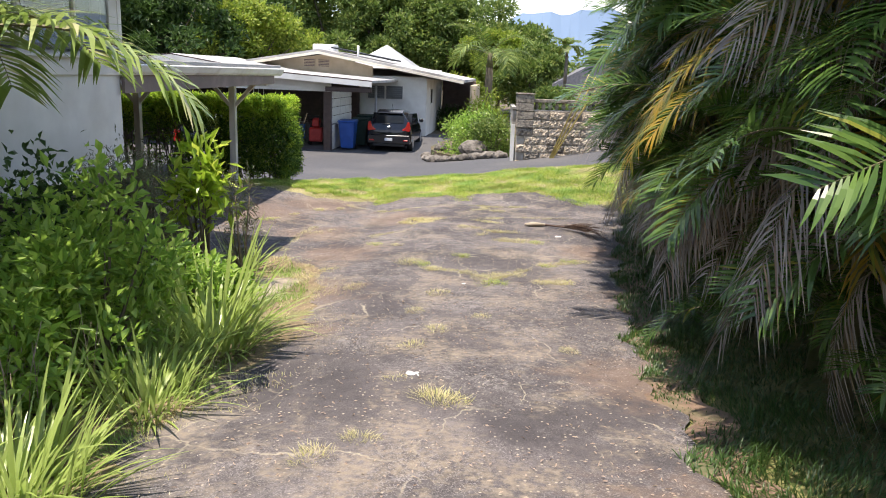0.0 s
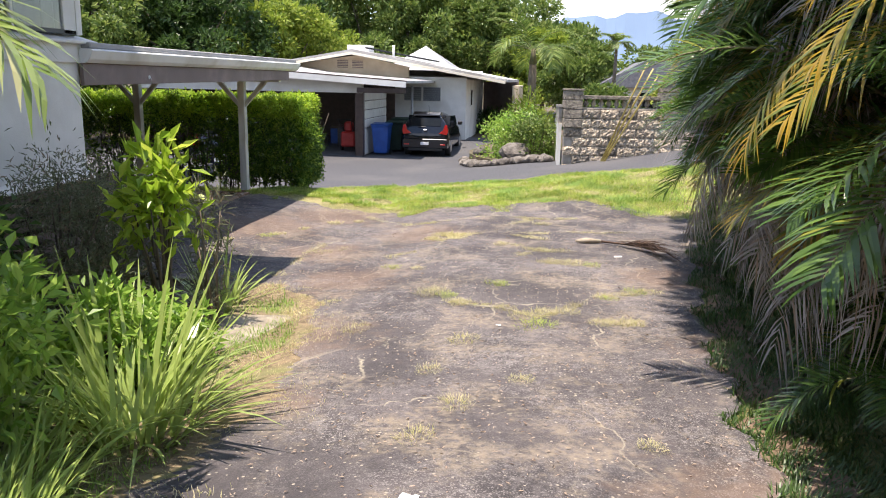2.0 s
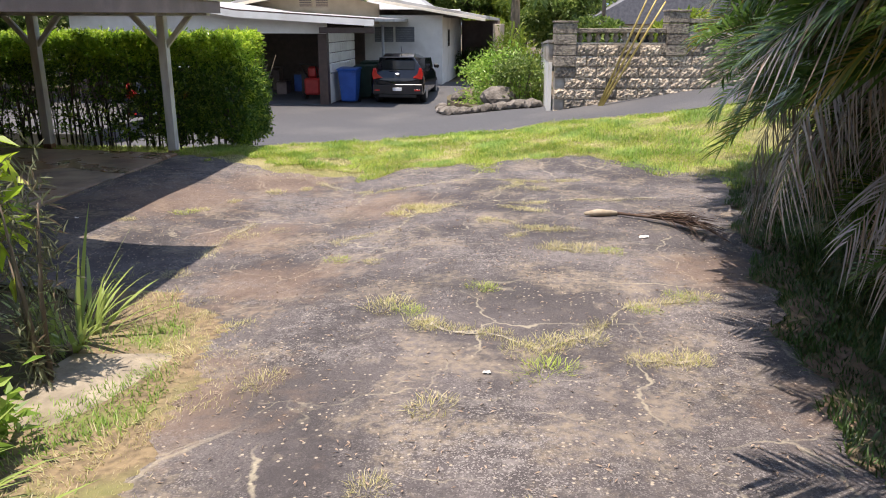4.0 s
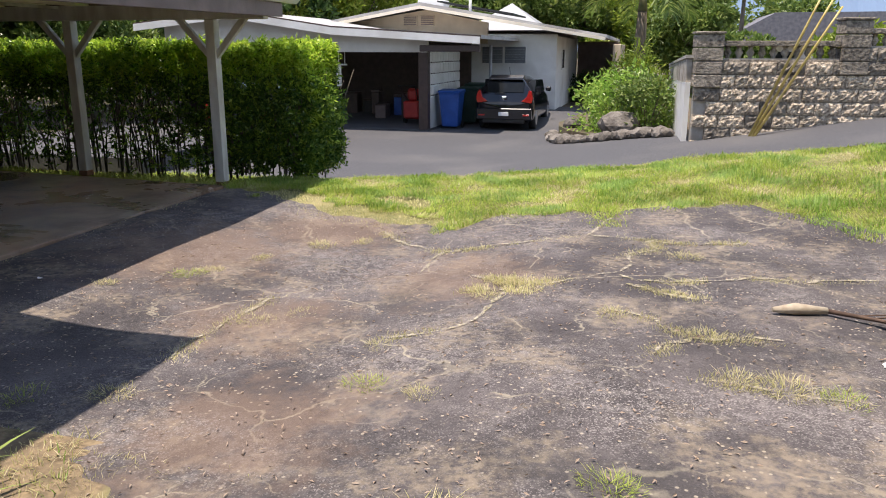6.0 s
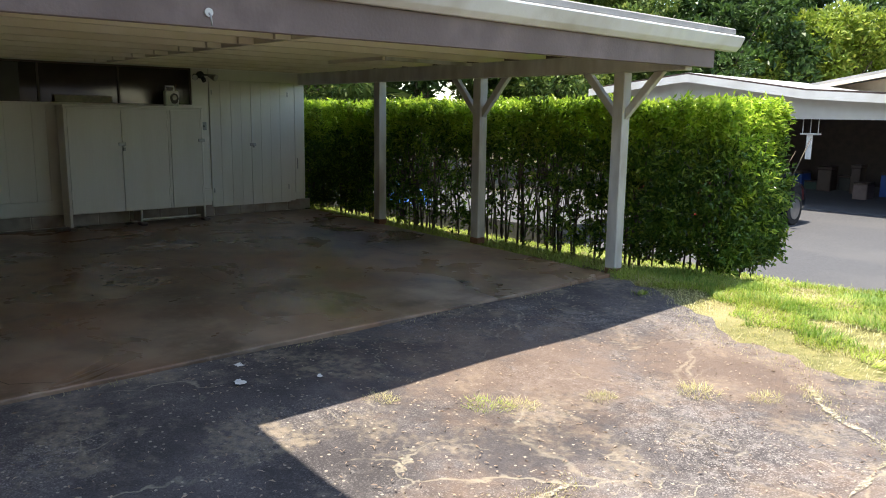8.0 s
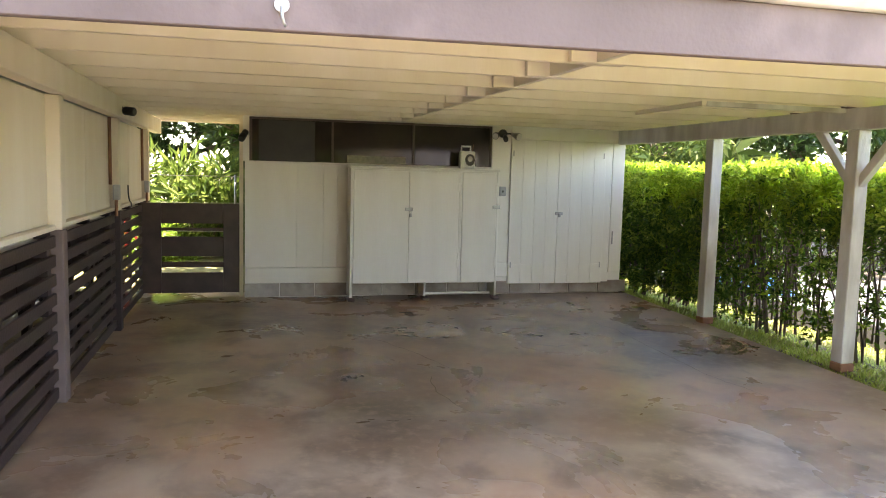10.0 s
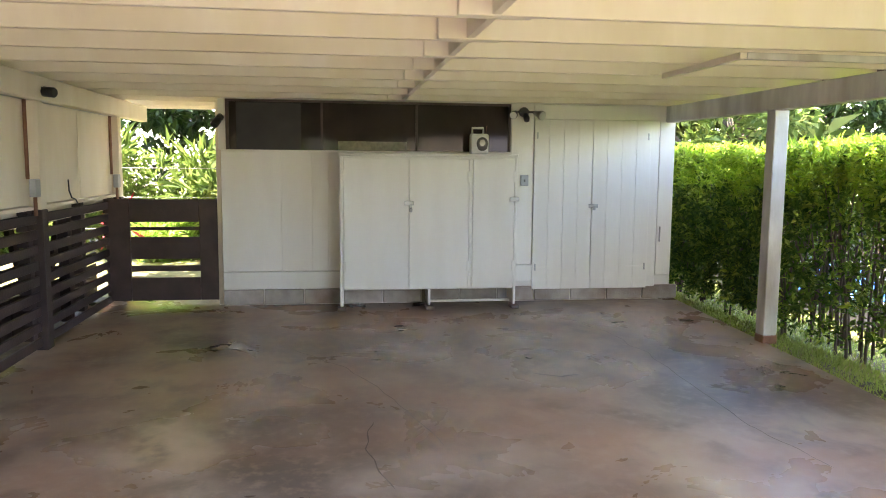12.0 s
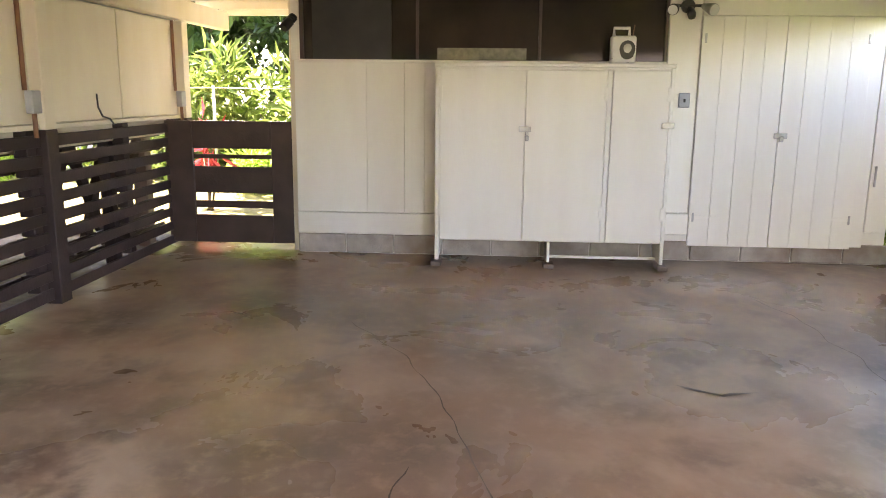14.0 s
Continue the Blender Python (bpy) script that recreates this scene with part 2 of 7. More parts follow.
WALLWHITE = shader("white_board_paint", (0.82, 0.79, 0.72), (0.87, 0.85, 0.79), 4, (0.76, 0.71, 0.61), 1.0, 0.5, 0.12, 40, stretch=(1, 1, 0.2), rnd=0.025, lo3=0.55, hi3=0.85)
HOUSEWHITE = shader("white_house_paint", (0.7, 0.69, 0.66), (0.78, 0.77, 0.74), 3, (0.6, 0.58, 0.54), 0.9, 0.7, 0.25, 60)
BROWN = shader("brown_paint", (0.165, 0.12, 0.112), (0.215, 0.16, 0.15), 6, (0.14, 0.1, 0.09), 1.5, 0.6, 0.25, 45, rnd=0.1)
# the brown paint again, darkened for the shade deep in the carport
SHADEDBROWN = shader("dark_slat_paint", (0.036, 0.022, 0.02), (0.056, 0.035, 0.032), 6, (0.028, 0.018, 0.016), 1.5, 0.6, 0.25, 45, rnd=0.1)
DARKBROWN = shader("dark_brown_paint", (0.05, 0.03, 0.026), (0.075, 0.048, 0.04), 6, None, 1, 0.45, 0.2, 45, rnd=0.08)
POSTPAINT = shader("weathered_post_paint", (0.56, 0.54, 0.5), (0.7, 0.68, 0.63), 9, (0.4, 0.35, 0.3), 3, 0.7, 0.3, 40, stretch=(1, 1, 0.3))
GUTTER = shader("white_metal_edge", (0.72, 0.72, 0.72), (0.8, 0.8, 0.79), 4, (0.55, 0.53, 0.5), 2, 0.45, 0.1, 40)
ROOFWHITE = shader("white_roof_coat", (0.36, 0.355, 0.35), (0.47, 0.46, 0.455), 2.5, (0.26, 0.25, 0.245), 0.8, 0.85, 0.4, 30)
SCREEN = shader("dark_screen", (0.022, 0.016, 0.013), (0.035, 0.026, 0.021), 3, None, 1, 0.07, 0.0, 40)
BLACK = shader("black_plastic", (0.012, 0.012, 0.013), (0.02, 0.02, 0.021), 8, None, 1, 0.4, 0.05, 40)
STEEL = shader("galvanised_steel", (0.42, 0.42, 0.42), (0.55, 0.55, 0.54), 20, (0.3, 0.26, 0.22), 4, 0.45, 0.05, 60, metal=0.8)
GREYBOX = shader("grey_box_paint", (0.33, 0.34, 0.36), (0.4, 0.41, 0.43), 12, None, 1, 0.45, 0.05, 60)
RUST = shader("rust_brown_conduit", (0.2, 0.09, 0.05), (0.28, 0.14, 0.08), 10, None, 1, 0.6, 0.1, 60)
SPLIT = shader("split_block", (0.2, 0.16, 0.12), (0.72, 0.6, 0.46), 26, (0.22, 0.175, 0.14), 1.3, 0.95, 1.0, 34, rnd=0.16, lo3=0.56, hi3=0.7, dist=0.03)
LAVA = shader("dark_weathered_block", (0.1, 0.085, 0.072), (0.3, 0.26, 0.21), 20, (0.34, 0.29, 0.23), 2.5, 0.95, 1.0, 25, rnd=0.2, dist=0.03)
ROCK = shader("garden_rock", (0.07, 0.06, 0.052), (0.2, 0.178, 0.155), 5, (0.28, 0.25, 0.22), 2, 0.9, 0.9, 18, rnd=0.3, dist=0.03)
BARK = shader("bark", (0.09, 0.07, 0.05), (0.17, 0.135, 0.1), 9, None, 1, 0.9, 0.7, 30, stretch=(1, 1, 0.3))
CANE = shader("palm_cane", (0.1, 0.11, 0.045), (0.19, 0.16, 0.08), 7, (0.12, 0.09, 0.06), 3, 0.7, 0.4, 30)
GLASS = glassy("window_glass", (0.75, 0.8, 0.82))
CARPAINT = shader("black_car_paint", (0.008, 0.009, 0.013), (0.012, 0.013, 0.018), 3, None, 1, 0.1, 0.0, 40, spec=0.5, coat=0.15)
CARGLASS = shader("dark_car_glass", (0.012, 0.014, 0.015), (0.02, 0.022, 0.024), 3, None, 1, 0.08, 0.0, 40, spec=0.25)
TYRE = shader("tyre_rubber", (0.015, 0.015, 0.015), (0.03, 0.03, 0.03), 30, None, 1, 0.85, 0.2, 60)
RIM = shader("alloy_rim", (0.35, 0.36, 0.37), (0.45, 0.46, 0.47), 5, None, 1, 0.3, 0.0, 40, metal=0.9)
REDLENS = shader("red_lens", (0.42, 0.012, 0.012), (0.55, 0.03, 0.025), 9, None, 1, 0.12, 0.0, 40, coat=0.6)
PLATE = shader("licence_plate", (0.6, 0.62, 0.66), (0.7, 0.71, 0.74), 40, None, 1, 0.4, 0.0, 40)
BLUEBIN = shader("blue_bin_plastic", (0.012, 0.07, 0.3), (0.02, 0.1, 0.4), 4, None, 1, 0.45, 0.1, 60)
GREENBIN = shader("dark_green_bin_plastic", (0.012, 0.035, 0.025), (0.02, 0.055, 0.04), 4, None, 1, 0.5, 0.1, 60)
BAMBOO = shader("yellow_bamboo", (0.5, 0.36, 0.09), (0.62, 0.48, 0.17), 6, (0.4, 0.3, 0.12), 2, 0.5, 0.1, 30)
PAPER = shader("white_paper", (0.7, 0.68, 0.64), (0.78, 0.77, 0.74), 30, None, 1, 0.8, 0.2, 60)
CRACKFILL = shader("sandy_crack_fill", (0.33, 0.29, 0.23), (0.5, 0.45, 0.35), 40, (0.3, 0.27, 0.15), 7, 0.95, 0.6, 80)
# the fill is patchy: grit with the asphalt showing through
cn, cl = CRACKFILL.node_tree.nodes, CRACKFILL.node_tree.links
ct, cr, cg = cn.new("ShaderNodeTexNoise"), cn.new("ShaderNodeMapRange"), cn.new("ShaderNodeNewGeometry")
ct.inputs["Scale"].default_value, ct.inputs["Detail"].default_value, ct.inputs["Roughness"].default_value = 45, 6, 0.75
cr.inputs["From Min"].default_value, cr.inputs["From Max"].default_value, cr.inputs["To Max"].default_value = 0.4, 0.56, 0.9
cl.new(cg.outputs["Position"], ct.inputs["Vector"])
cl.new(ct.outputs["Fac"], cr.inputs["Value"])
cl.new(cr.outputs["Result"], cn["Principled BSDF"].inputs["Alpha"])
DARKCRACK = shader("dark_crack", (0.05, 0.038, 0.03), (0.09, 0.068, 0.052), 20, None, 1, 0.95, 0.2, 60)
# hedge sides: kept darker for the hedge's own shade
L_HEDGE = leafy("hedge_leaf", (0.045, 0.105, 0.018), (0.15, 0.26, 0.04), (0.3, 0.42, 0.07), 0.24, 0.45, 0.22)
L_BUSH = leafy("bush_leaf", (0.16, 0.3, 0.05), (0.33, 0.5, 0.09), (0.4, 0.55, 0.12), 0.36, 0.55, 0.3)
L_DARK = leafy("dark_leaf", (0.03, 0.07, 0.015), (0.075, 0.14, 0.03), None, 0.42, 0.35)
L_TREE = leafy("tree_leaf", (0.075, 0.13, 0.025), (0.17, 0.25, 0.055), (0.25, 0.31, 0.08), 0.5, 0.4, 0.2)
L_TREE2 = leafy("bright_tree_leaf", (0.15, 0.23, 0.025), (0.28, 0.36, 0.05), (0.38, 0.43, 0.08), 0.5, 0.45, 0.2)
L_GREY = leafy("grey_twig_leaf", (0.12, 0.14, 0.075), (0.22, 0.23, 0.14), (0.24, 0.18, 0.12), 0.7, 0.25, 0.15)
L_LILY = leafy("strap_leaf", (0.17, 0.26, 0.05), (0.42, 0.52, 0.16), (0.66, 0.64, 0.34), 0.3, 0.4, 0.12)
L_PALM = leafy("palm_leaflet", (0.05, 0.11, 0.025), (0.135, 0.23, 0.05), (0.24, 0.26, 0.045), 0.26, 0.36, 0.1)
L_PALMY = leafy("yellowing_palm_leaflet", (0.24, 0.2, 0.02), (0.42, 0.27, 0.03), (0.14, 0.17, 0.03), 0.4, 0.4, 0.3)
L_PALMD = leafy("dead_palm_leaflet", (0.24, 0.21, 0.19), (0.42, 0.38, 0.35), (0.28, 0.2, 0.14), 0.8, 0.25, 0.25)
L_GRASS = leafy("lawn_blade", (0.26, 0.36, 0.055), (0.48, 0.57, 0.12), (0.5, 0.47, 0.18), 0.5, 0.45, 0.15)
L_GRASSD = leafy("deep_lawn_blade", (0.15, 0.27, 0.045), (0.29, 0.42, 0.085), None, 0.5, 0.45)
L_WEED = leafy("weed_blade", (0.4, 0.4, 0.14), (0.6, 0.55, 0.28), (0.7, 0.62, 0.4), 0.6, 0.5, 0.4)
# brighter leaf that stands for sunlight on the hedge top; also the broadleaf shrub
L_BRIGHT = leafy("fresh_hedge_leaf", (0.22, 0.36, 0.035), (0.42, 0.57, 0.06), (0.56, 0.66, 0.1), 0.3, 0.55, 0.25)
L_RED = leafy("red_ti_leaf", (0.35, 0.03, 0.04), (0.5, 0.07, 0.08), None, 0.4, 0.4)
L_STRAW = leafy("dry_stalk", (0.3, 0.22, 0.17), (0.42, 0.33, 0.26), None, 0.9, 0.1)


# ---- building tools ----
def world_of(ob):
    m = ob.matrix_basis.copy()
    while ob.parent:
        ob = ob.parent
        m = ob.matrix_basis @ m
    return m


def thing(name, at, label, category, group="", kind="", rz=0):
    """An Empty at the base of a thing; its parts are drawn in world metres by part()."""
    ob = new(name)
    ob.empty_display_size = 0.1
    ob.matrix_basis = pose(*at, 0, 0, rz)
    return tagged(ob, label, category, group, kind)


def to_mesh(name, bm, material):
    me = bpy.data.meshes.new(name)
    bm.to_mesh(me)
    bm.free()
    for m in material if isinstance(material, (list, tuple)) else (material,):
        me.materials.append(m)
    return me


def part(name, bm, material, parent=None, label="", smooth=False):
    """Links a bmesh or a mesh, drawn in world metres, as one object under a thing or a part."""
    me = bm if isinstance(bm, bpy.types.Mesh) else to_mesh(name, bm, material)
    if smooth:
        for p in me.polygons:
            p.use_smooth = True
    ob = new(name, me)
    if parent:
        me.transform(world_of(parent).inverted())
        ob.parent = parent
    if label:
        ob["label"] = label
    return ob


def again(name, me, parent, m):
    """Another object on the mesh me, under parent, at m in the parent's space."""
    ob = new(name, me)
    ob.parent = parent
    ob.matrix_basis = m
    return ob


def box(x0, x1, y0, y1, z0, z1, bevel=0.004, bm=None):
    b = bm or bmesh.new()
    r = bmesh.ops.create_cube(b, size=1)
    vs = r["verts"]
    bmesh.ops.scale(b, vec=(x1 - x0, y1 - y0, z1 - z0), verts=vs)
    bmesh.ops.translate(b, vec=((x0 + x1) / 2, (y0 + y1) / 2, (z0 + z1) / 2), verts=vs)
    if bevel:
        es = list({e for v in vs for e in v.link_edges})
        bmesh.ops.bevel(b, geom=es, offset=bevel, segments=1, affect="EDGES")
    return b


def prism(pts, axis, a, z, bm=None, bevel=0.0):
    """A polygon in two axes, pushed along the third (0, 1 or 2) from a to z."""
    b = bm or bmesh.new()

    def put(p, d):
        q = list(p)
        q.insert(axis, d)
        return b.verts.new(q)
    lo, hi = [put(p, a) for p in pts], [put(p, z) for p in pts]
    n = len(pts)
    fs = [b.faces.new(lo[::-1]), b.faces.new(hi)]
    fs += [b.faces.new((lo[i], lo[(i + 1) % n], hi[(i + 1) % n], hi[i])) for i in range(n)]
    bmesh.ops.recalc_face_normals(b, faces=fs)
    if bevel:
        bmesh.ops.bevel(b, geom=list({e for f in fs for e in f.edges}), offset=bevel, segments=1, affect="EDGES")
    return b


def tube(pts, radii, sides=8, bm=None):
    """A tube of round section along points."""
    b = bm or bmesh.new()
    pts = [Vector(p) for p in pts]
    if isinstance(radii, (int, float)):
        radii = [radii] * len(pts)
    rings = []
    side = None
    for i, p in enumerate(pts):
        d = (pts[min(i + 1, len(pts) - 1)] - pts[max(i - 1, 0)]).normalized()
        if side is None:
            side = d.orthogonal().normalized()
        side = (side - d * side.dot(d)).normalized()
        up = d.cross(side)
        rings.append([b.verts.new(p + radii[i] * (math.cos(a) * side + math.sin(a) * up)) for a in [2 * math.pi * k / sides for k in range(sides)]])
    for r, s in zip(rings, rings[1:]):
        for k in range(sides):
            f = b.faces.new((r[k], r[(k + 1) % sides], s[(k + 1) % sides], s[k]))
            f.smooth = True
    b.faces.new(rings[0][::-1])
    b.faces.new(rings[-1])
    return b


def raw(name, verts, faces, material, smooth=False):
    me = bpy.data.meshes.new(name)
    me.from_pydata(np.asarray(verts, dtype=float).reshape(-1, 3).tolist(), [], [list(f) for f in np.asarray(faces).tolist()])
    for m in material if isinstance(material, (list, tuple)) else (material,):
        me.materials.append(m)
    if smooth:
        me.polygons.foreach_set("use_smooth", [True] * len(me.polygons))
    me.update()
    return me


def unit(v):
    return v / np.maximum(np.linalg.norm(v, axis=1, keepdims=True), 1e-9)


def leaves(name, P, D, length, width, material, rng, fold=0.25):
    """Pointed leaves of two folded halves at P, along D."""
    n = len(P)
    D = unit(D)
    S = unit(np.cross(D, unit(rng.normal(size=(n, 3)) * 0.6 + (0, 0, 1.0))))
    N = np.cross(S, D)
    Ln = (length * rng.uniform(0.65, 1.3, n))[:, None]
    Wn = (width * rng.uniform(0.7, 1.25, n))[:, None]
    mid = P + D * Ln * 0.48
    V = np.stack([P, mid - S * Wn * 0.5 + N * Wn * fold, P + D * Ln - N * Ln * 0.08, mid + S * Wn * 0.5 + N * Wn * fold], axis=1)
    i = np.arange(n)[:, None] * 4
    F = np.concatenate([i + (0, 1, 2), i + (0, 2, 3)], axis=1).reshape(-1, 3)
    return raw(name, V, F, material)


def blades(name, P, D, length, width, material, rng, droop=0.6, segs=4, fold=0.0):
    """Strap leaves that rise along D and bow down by droop."""
    n = len(P)
    D = unit(D)
    Ln = (length * rng.uniform(0.6, 1.25, n))[:, None]
    Wn = (width * rng.uniform(0.7, 1.25, n))[:, None]
    out = unit(D * (1, 1, 0) + 1e-4)
    S = unit(np.cross(D, (0, 0, 1.0)) + 1e-5)
    dr = (droop * rng.uniform(0.3, 1.4, n))[:, None]
    rows = []
    for k in range(segs + 1):
        s = k / segs
        c = P + D * Ln * s + (out * 0.25 - np.array((0, 0, 1.0)) * 0.75) * Ln * dr * s * s
        w = Wn * (0.75 + 0.5 * s if s < 0.4 else 1.0) * (1 - max(0, (s - 0.35) / 0.65) ** 1.6) * 0.5
        if k == segs:
            rows.append(c)
        else:
            rows += [c - S * w, c + S * w]
    V = np.stack(rows, axis=1)
    m = 2 * segs + 1
    i = np.arange(n)[:, None] * m
    F = []
    for k in range(segs - 1):
        F.append(i + (2 * k, 2 * k + 1, 2 * k + 3))
        F.append(i + (2 * k, 2 * k + 3, 2 * k + 2))
    F.append(i + (2 * segs - 2, 2 * segs - 1, 2 * segs))
    return raw(name, V, np.concatenate(F, axis=1).reshape(-1, 3), material)


def sstep(a, b, x):
    t = np.clip((np.asarray(x, dtype=float) - a) / (b - a), 0, 1)
    return t * t * (3 - 2 * t)


def wob(x, y, s=1.0, a=1.0):
    """A cheap smooth unevenness."""
    return a * (np.sin(1.7 * x * s + 0.6 * y * s + 1.3) * np.sin(1.1 * y * s - 0.7 * x * s) + 0.5 * np.sin(3.1 * x * s - 2.3 * y * s + 0.4))


# ---- heights ----
def drive_z(x, y):
    """The old driveway, which falls from the street and levels out before the carport."""
    x, y = np.asarray(x, dtype=float), np.asarray(y, dtype=float)
    fall = 0.075 * np.log1p(np.exp((7.6 - y) * 1.4)) / 1.4 * sstep(-5.5, -3.2, x)
    cross = 0.065 - 0.15 * sstep(-0.6, -3.0, x) + 0.065 * sstep(-3.6, -5.2, x)
    return fall + cross


def lawn_edge(x):
    """Where the lawn ends at the neighbour's road, and how high it is there."""
    x = np.asarray(x, dtype=float)
    return np.interp(x, (-6, -4.5, -2.6, -1, 0, 1.8, 3.4, 9), (15.8, 16.0, 16.5, 16.9, 17.1, 17.2, 17.4, 17.8)), \
        np.interp(x, (-6, -4.5, -2.6, -1, 0, 1.8, 3.4, 9), (-0.05, -0.02, 0.05, 0.13, 0.27, 0.43, 0.62, 1.3))


def road_z(x, y):
    x, y = np.asarray(x, dtype=float), np.asarray(y, dtype=float)
    up = 0.15 + 0.156 * np.maximum(x, 0)
    low = -0.6 + 0.24 * sstep(29, 33, y) + 0.18 * sstep(22, 17, y)
    return low + (up - low) * sstep(-4.2, 0.3, x) * sstep(31, 19, y)


def height(x, y):
    x, y = np.asarray(x, dtype=float), np.asarray(y, dtype=float)
    ye, ze = lawn_edge(x)
    d = drive_z(x, y)
    lawn = d + (ze - d) * sstep(13.2, 17.0, y)
    z = np.where(y > ye, lawn + (road_z(x, y) - ze) * sstep(0, 0.35, y - ye) + (ze - lawn) * sstep(0, 0.35, y - ye), lawn)
    z = z + 0.25 * sstep(1.5, 4, x) * sstep(14, 11, y)
    return z


def sheet(name, us, vs, fx, material, lift=0.0, bumpy=0.0, smooth=True):
    """A grid sheet: fx(u, v) gives x and y; it lies on height() with a lift."""
    U, W = np.meshgrid(us, vs, indexing="ij")
    X, Y = fx(U, W)
    Z = height(X, Y) + lift + wob(X, Y, 1.6, bumpy)
    V = np.stack([X, Y, Z], axis=-1).reshape(-1, 3)
    a, b = len(us), len(vs)
    i = (np.arange(a - 1)[:, None] * b + np.arange(b - 1)[None]).reshape(-1, 1)
    return raw(name, V, i + (0, b, b + 1, 1), material, smooth)


# ---- ground ----
gx = np.concatenate([np.array((-900, -300, -120, -60, -35, -25)), np.arange(-20, 12.01, 0.3), np.array((16, 22, 35, 60, 120, 300, 900))])
gy = np.concatenate([np.array((-400, -150, -60, -25, -12)), np.arange(-6, 36.01, 0.3), np.array((40, 48, 60, 90, 150, 400, 1500))])
tagged(part("ground", sheet("ground", gx, gy, lambda u, v: (u, v), DIRT, -0.045), None), "brown soil with thin weeds and leaf litter", "ground", kind="structure")


def drive_right(y):
    return np.interp(y, (-6, 3, 6, 9, 11, 13, 16), (0.75, 0.85, 0.8, 1.05, 1.35, 1.7, 2.1)) + 0.06 * np.sin(5.3 * y + 1) + 0.04 * np.sin(13 * y)


def drive_xy(u, v):
    y = -6 + 15.68 * v
    left = np.interp(y, (-6, 3, 3.8, 5.3, 6, 7, 8, 9, 9.7), (-2.5, -2.32, -2.26, -2.12, -2.04, -1.97, -2.12, -2.4, -2.95)) + 0.06 * np.sin(7 * y) + 0.03 * np.sin(17 * y)
    return left + (drive_right(y) - left) * u, y


def apron_xy(u, v):
    x = -5.365 + (drive_right(9.68 + 4.5 * v) + 5.365) * u
    far = np.interp(x, (-5.4, -4.4, -3.8, -3.3, -2.6, -2.3, -2.0, -0.9, 0.3, 0.9, 1.4, 2), (15.2, 14.75, 14.3, 14.1, 13.95, 13.75, 14.3, 14.45, 14.7, 14.25, 13.9, 13.7)) + 0.05 * np.sin(9 * x) + 0.03 * np.sin(23 * x)
    return x, 9.68 + (far - 9.68) * v


driveway = tagged(part("driveway", sheet("driveway", np.linspace(0, 1, 40), np.linspace(0, 1, 180), drive_xy, ASPHALT, 0.0, 0.006), None),
                  "old cracked dark asphalt driveway with dusty gravel", "driveway", kind="structure")
apron = tagged(part("driveway_apron", sheet("driveway_apron", np.linspace(0, 1, 100), np.linspace(0, 1, 60), apron_xy, ASPHALT, 0.0, 0.006), None),
               "old cracked asphalt parking apron before the carport", "driveway", kind="structure")


def ragged(y, ph):
    return 0.1 * np.sin(2.1 * y + ph) + 0.07 * np.sin(6.3 * y + 2 * ph) + 0.04 * np.sin(13 * y + ph) + 0.02 * np.sin(23 * y)


def feathered(me, rows, cols):
    """Lets the last rows of a sheet dip under its neighbour, so that the border thins out."""
    for j in range(cols):
        for k, drop in ((3, 0.002), (2, 0.006), (1, 0.02)):
            me.vertices[(rows - k) * cols + j].co.z -= drop + 0.003 * math.sin(j * 2.3 + k)
    return me


tagged(part("soil_edge", feathered(sheet("soil_edge", np.linspace(0, 1, 14), np.linspace(0, 1, 420), lambda u, v: (drive_xy(0 * u, v)[0] - 0.75 + u * (0.9 + 0.6 * ragged(drive_xy(0 * u, v)[1], 1.0)), drive_xy(0 * u, v)[1]), DRY, 0.005, 0.006), 14, 420), None),
       "dry grass and soil along the driveway edge", "soil", kind="structure")
tagged(part("soil_edge", feathered(sheet("soil_edge", np.linspace(0, 1, 14), np.linspace(0, 1, 420), lambda u, v: (drive_right(-6 + 19.4 * v) + 0.3 - u * (0.29 + 0.45 * ragged(-6 + 19.4 * v, 3.0)), -6 + 19.4 * v), REDSOIL, 0.005, 0.006), 14, 420), None),
       "bare reddish soil along the driveway edge", "soil", kind="structure")


def road_start(x):
    return np.where(x < -4.6, 18.3, lawn_edge(x)[0] + 0.18)


tagged(part("road", sheet("road", np.linspace(0, 1, 60), np.linspace(0, 1, 70), lambda u, v: (-16 + 32 * u, road_start(-16 + 32 * u) + (34.5 - road_start(-16 + 32 * u)) * v * np.interp(-16 + 32 * u, (-3, 0.2, 1), (1, 0.2, 0.19))), ROAD, 0.0), None),
       "smooth grey asphalt road and parking court", "road", kind="structure")
lawn = tagged(part("lawn", sheet("lawn", np.linspace(0, 1, 90), np.linspace(0, 1, 40), lambda u, v: (-5.6 + 13 * u, np.interp(-5.6 + 13 * u, (-5.6, -4.2, -2.6, -2.0), (14.9, 14.2, 13.6, 13.2)) * (1 - v) + (lawn_edge(-5.6 + 13 * u)[0] + 0.12) * v), TURF, -0.02, 0.012), None),
              "patchy green lawn strip beside the driveway", "lawn", kind="structure")
tagged(part("lawn_verge", sheet("lawn_verge", np.linspace(0, 1, 30), np.linspace(0, 1, 80), lambda u, v: (0.7 + 6.0 * u, -6 + 19.6 * v), TURF, -0.025, 0.01), None),
       "shaded grass verge under the palms", "lawn", kind="structure")

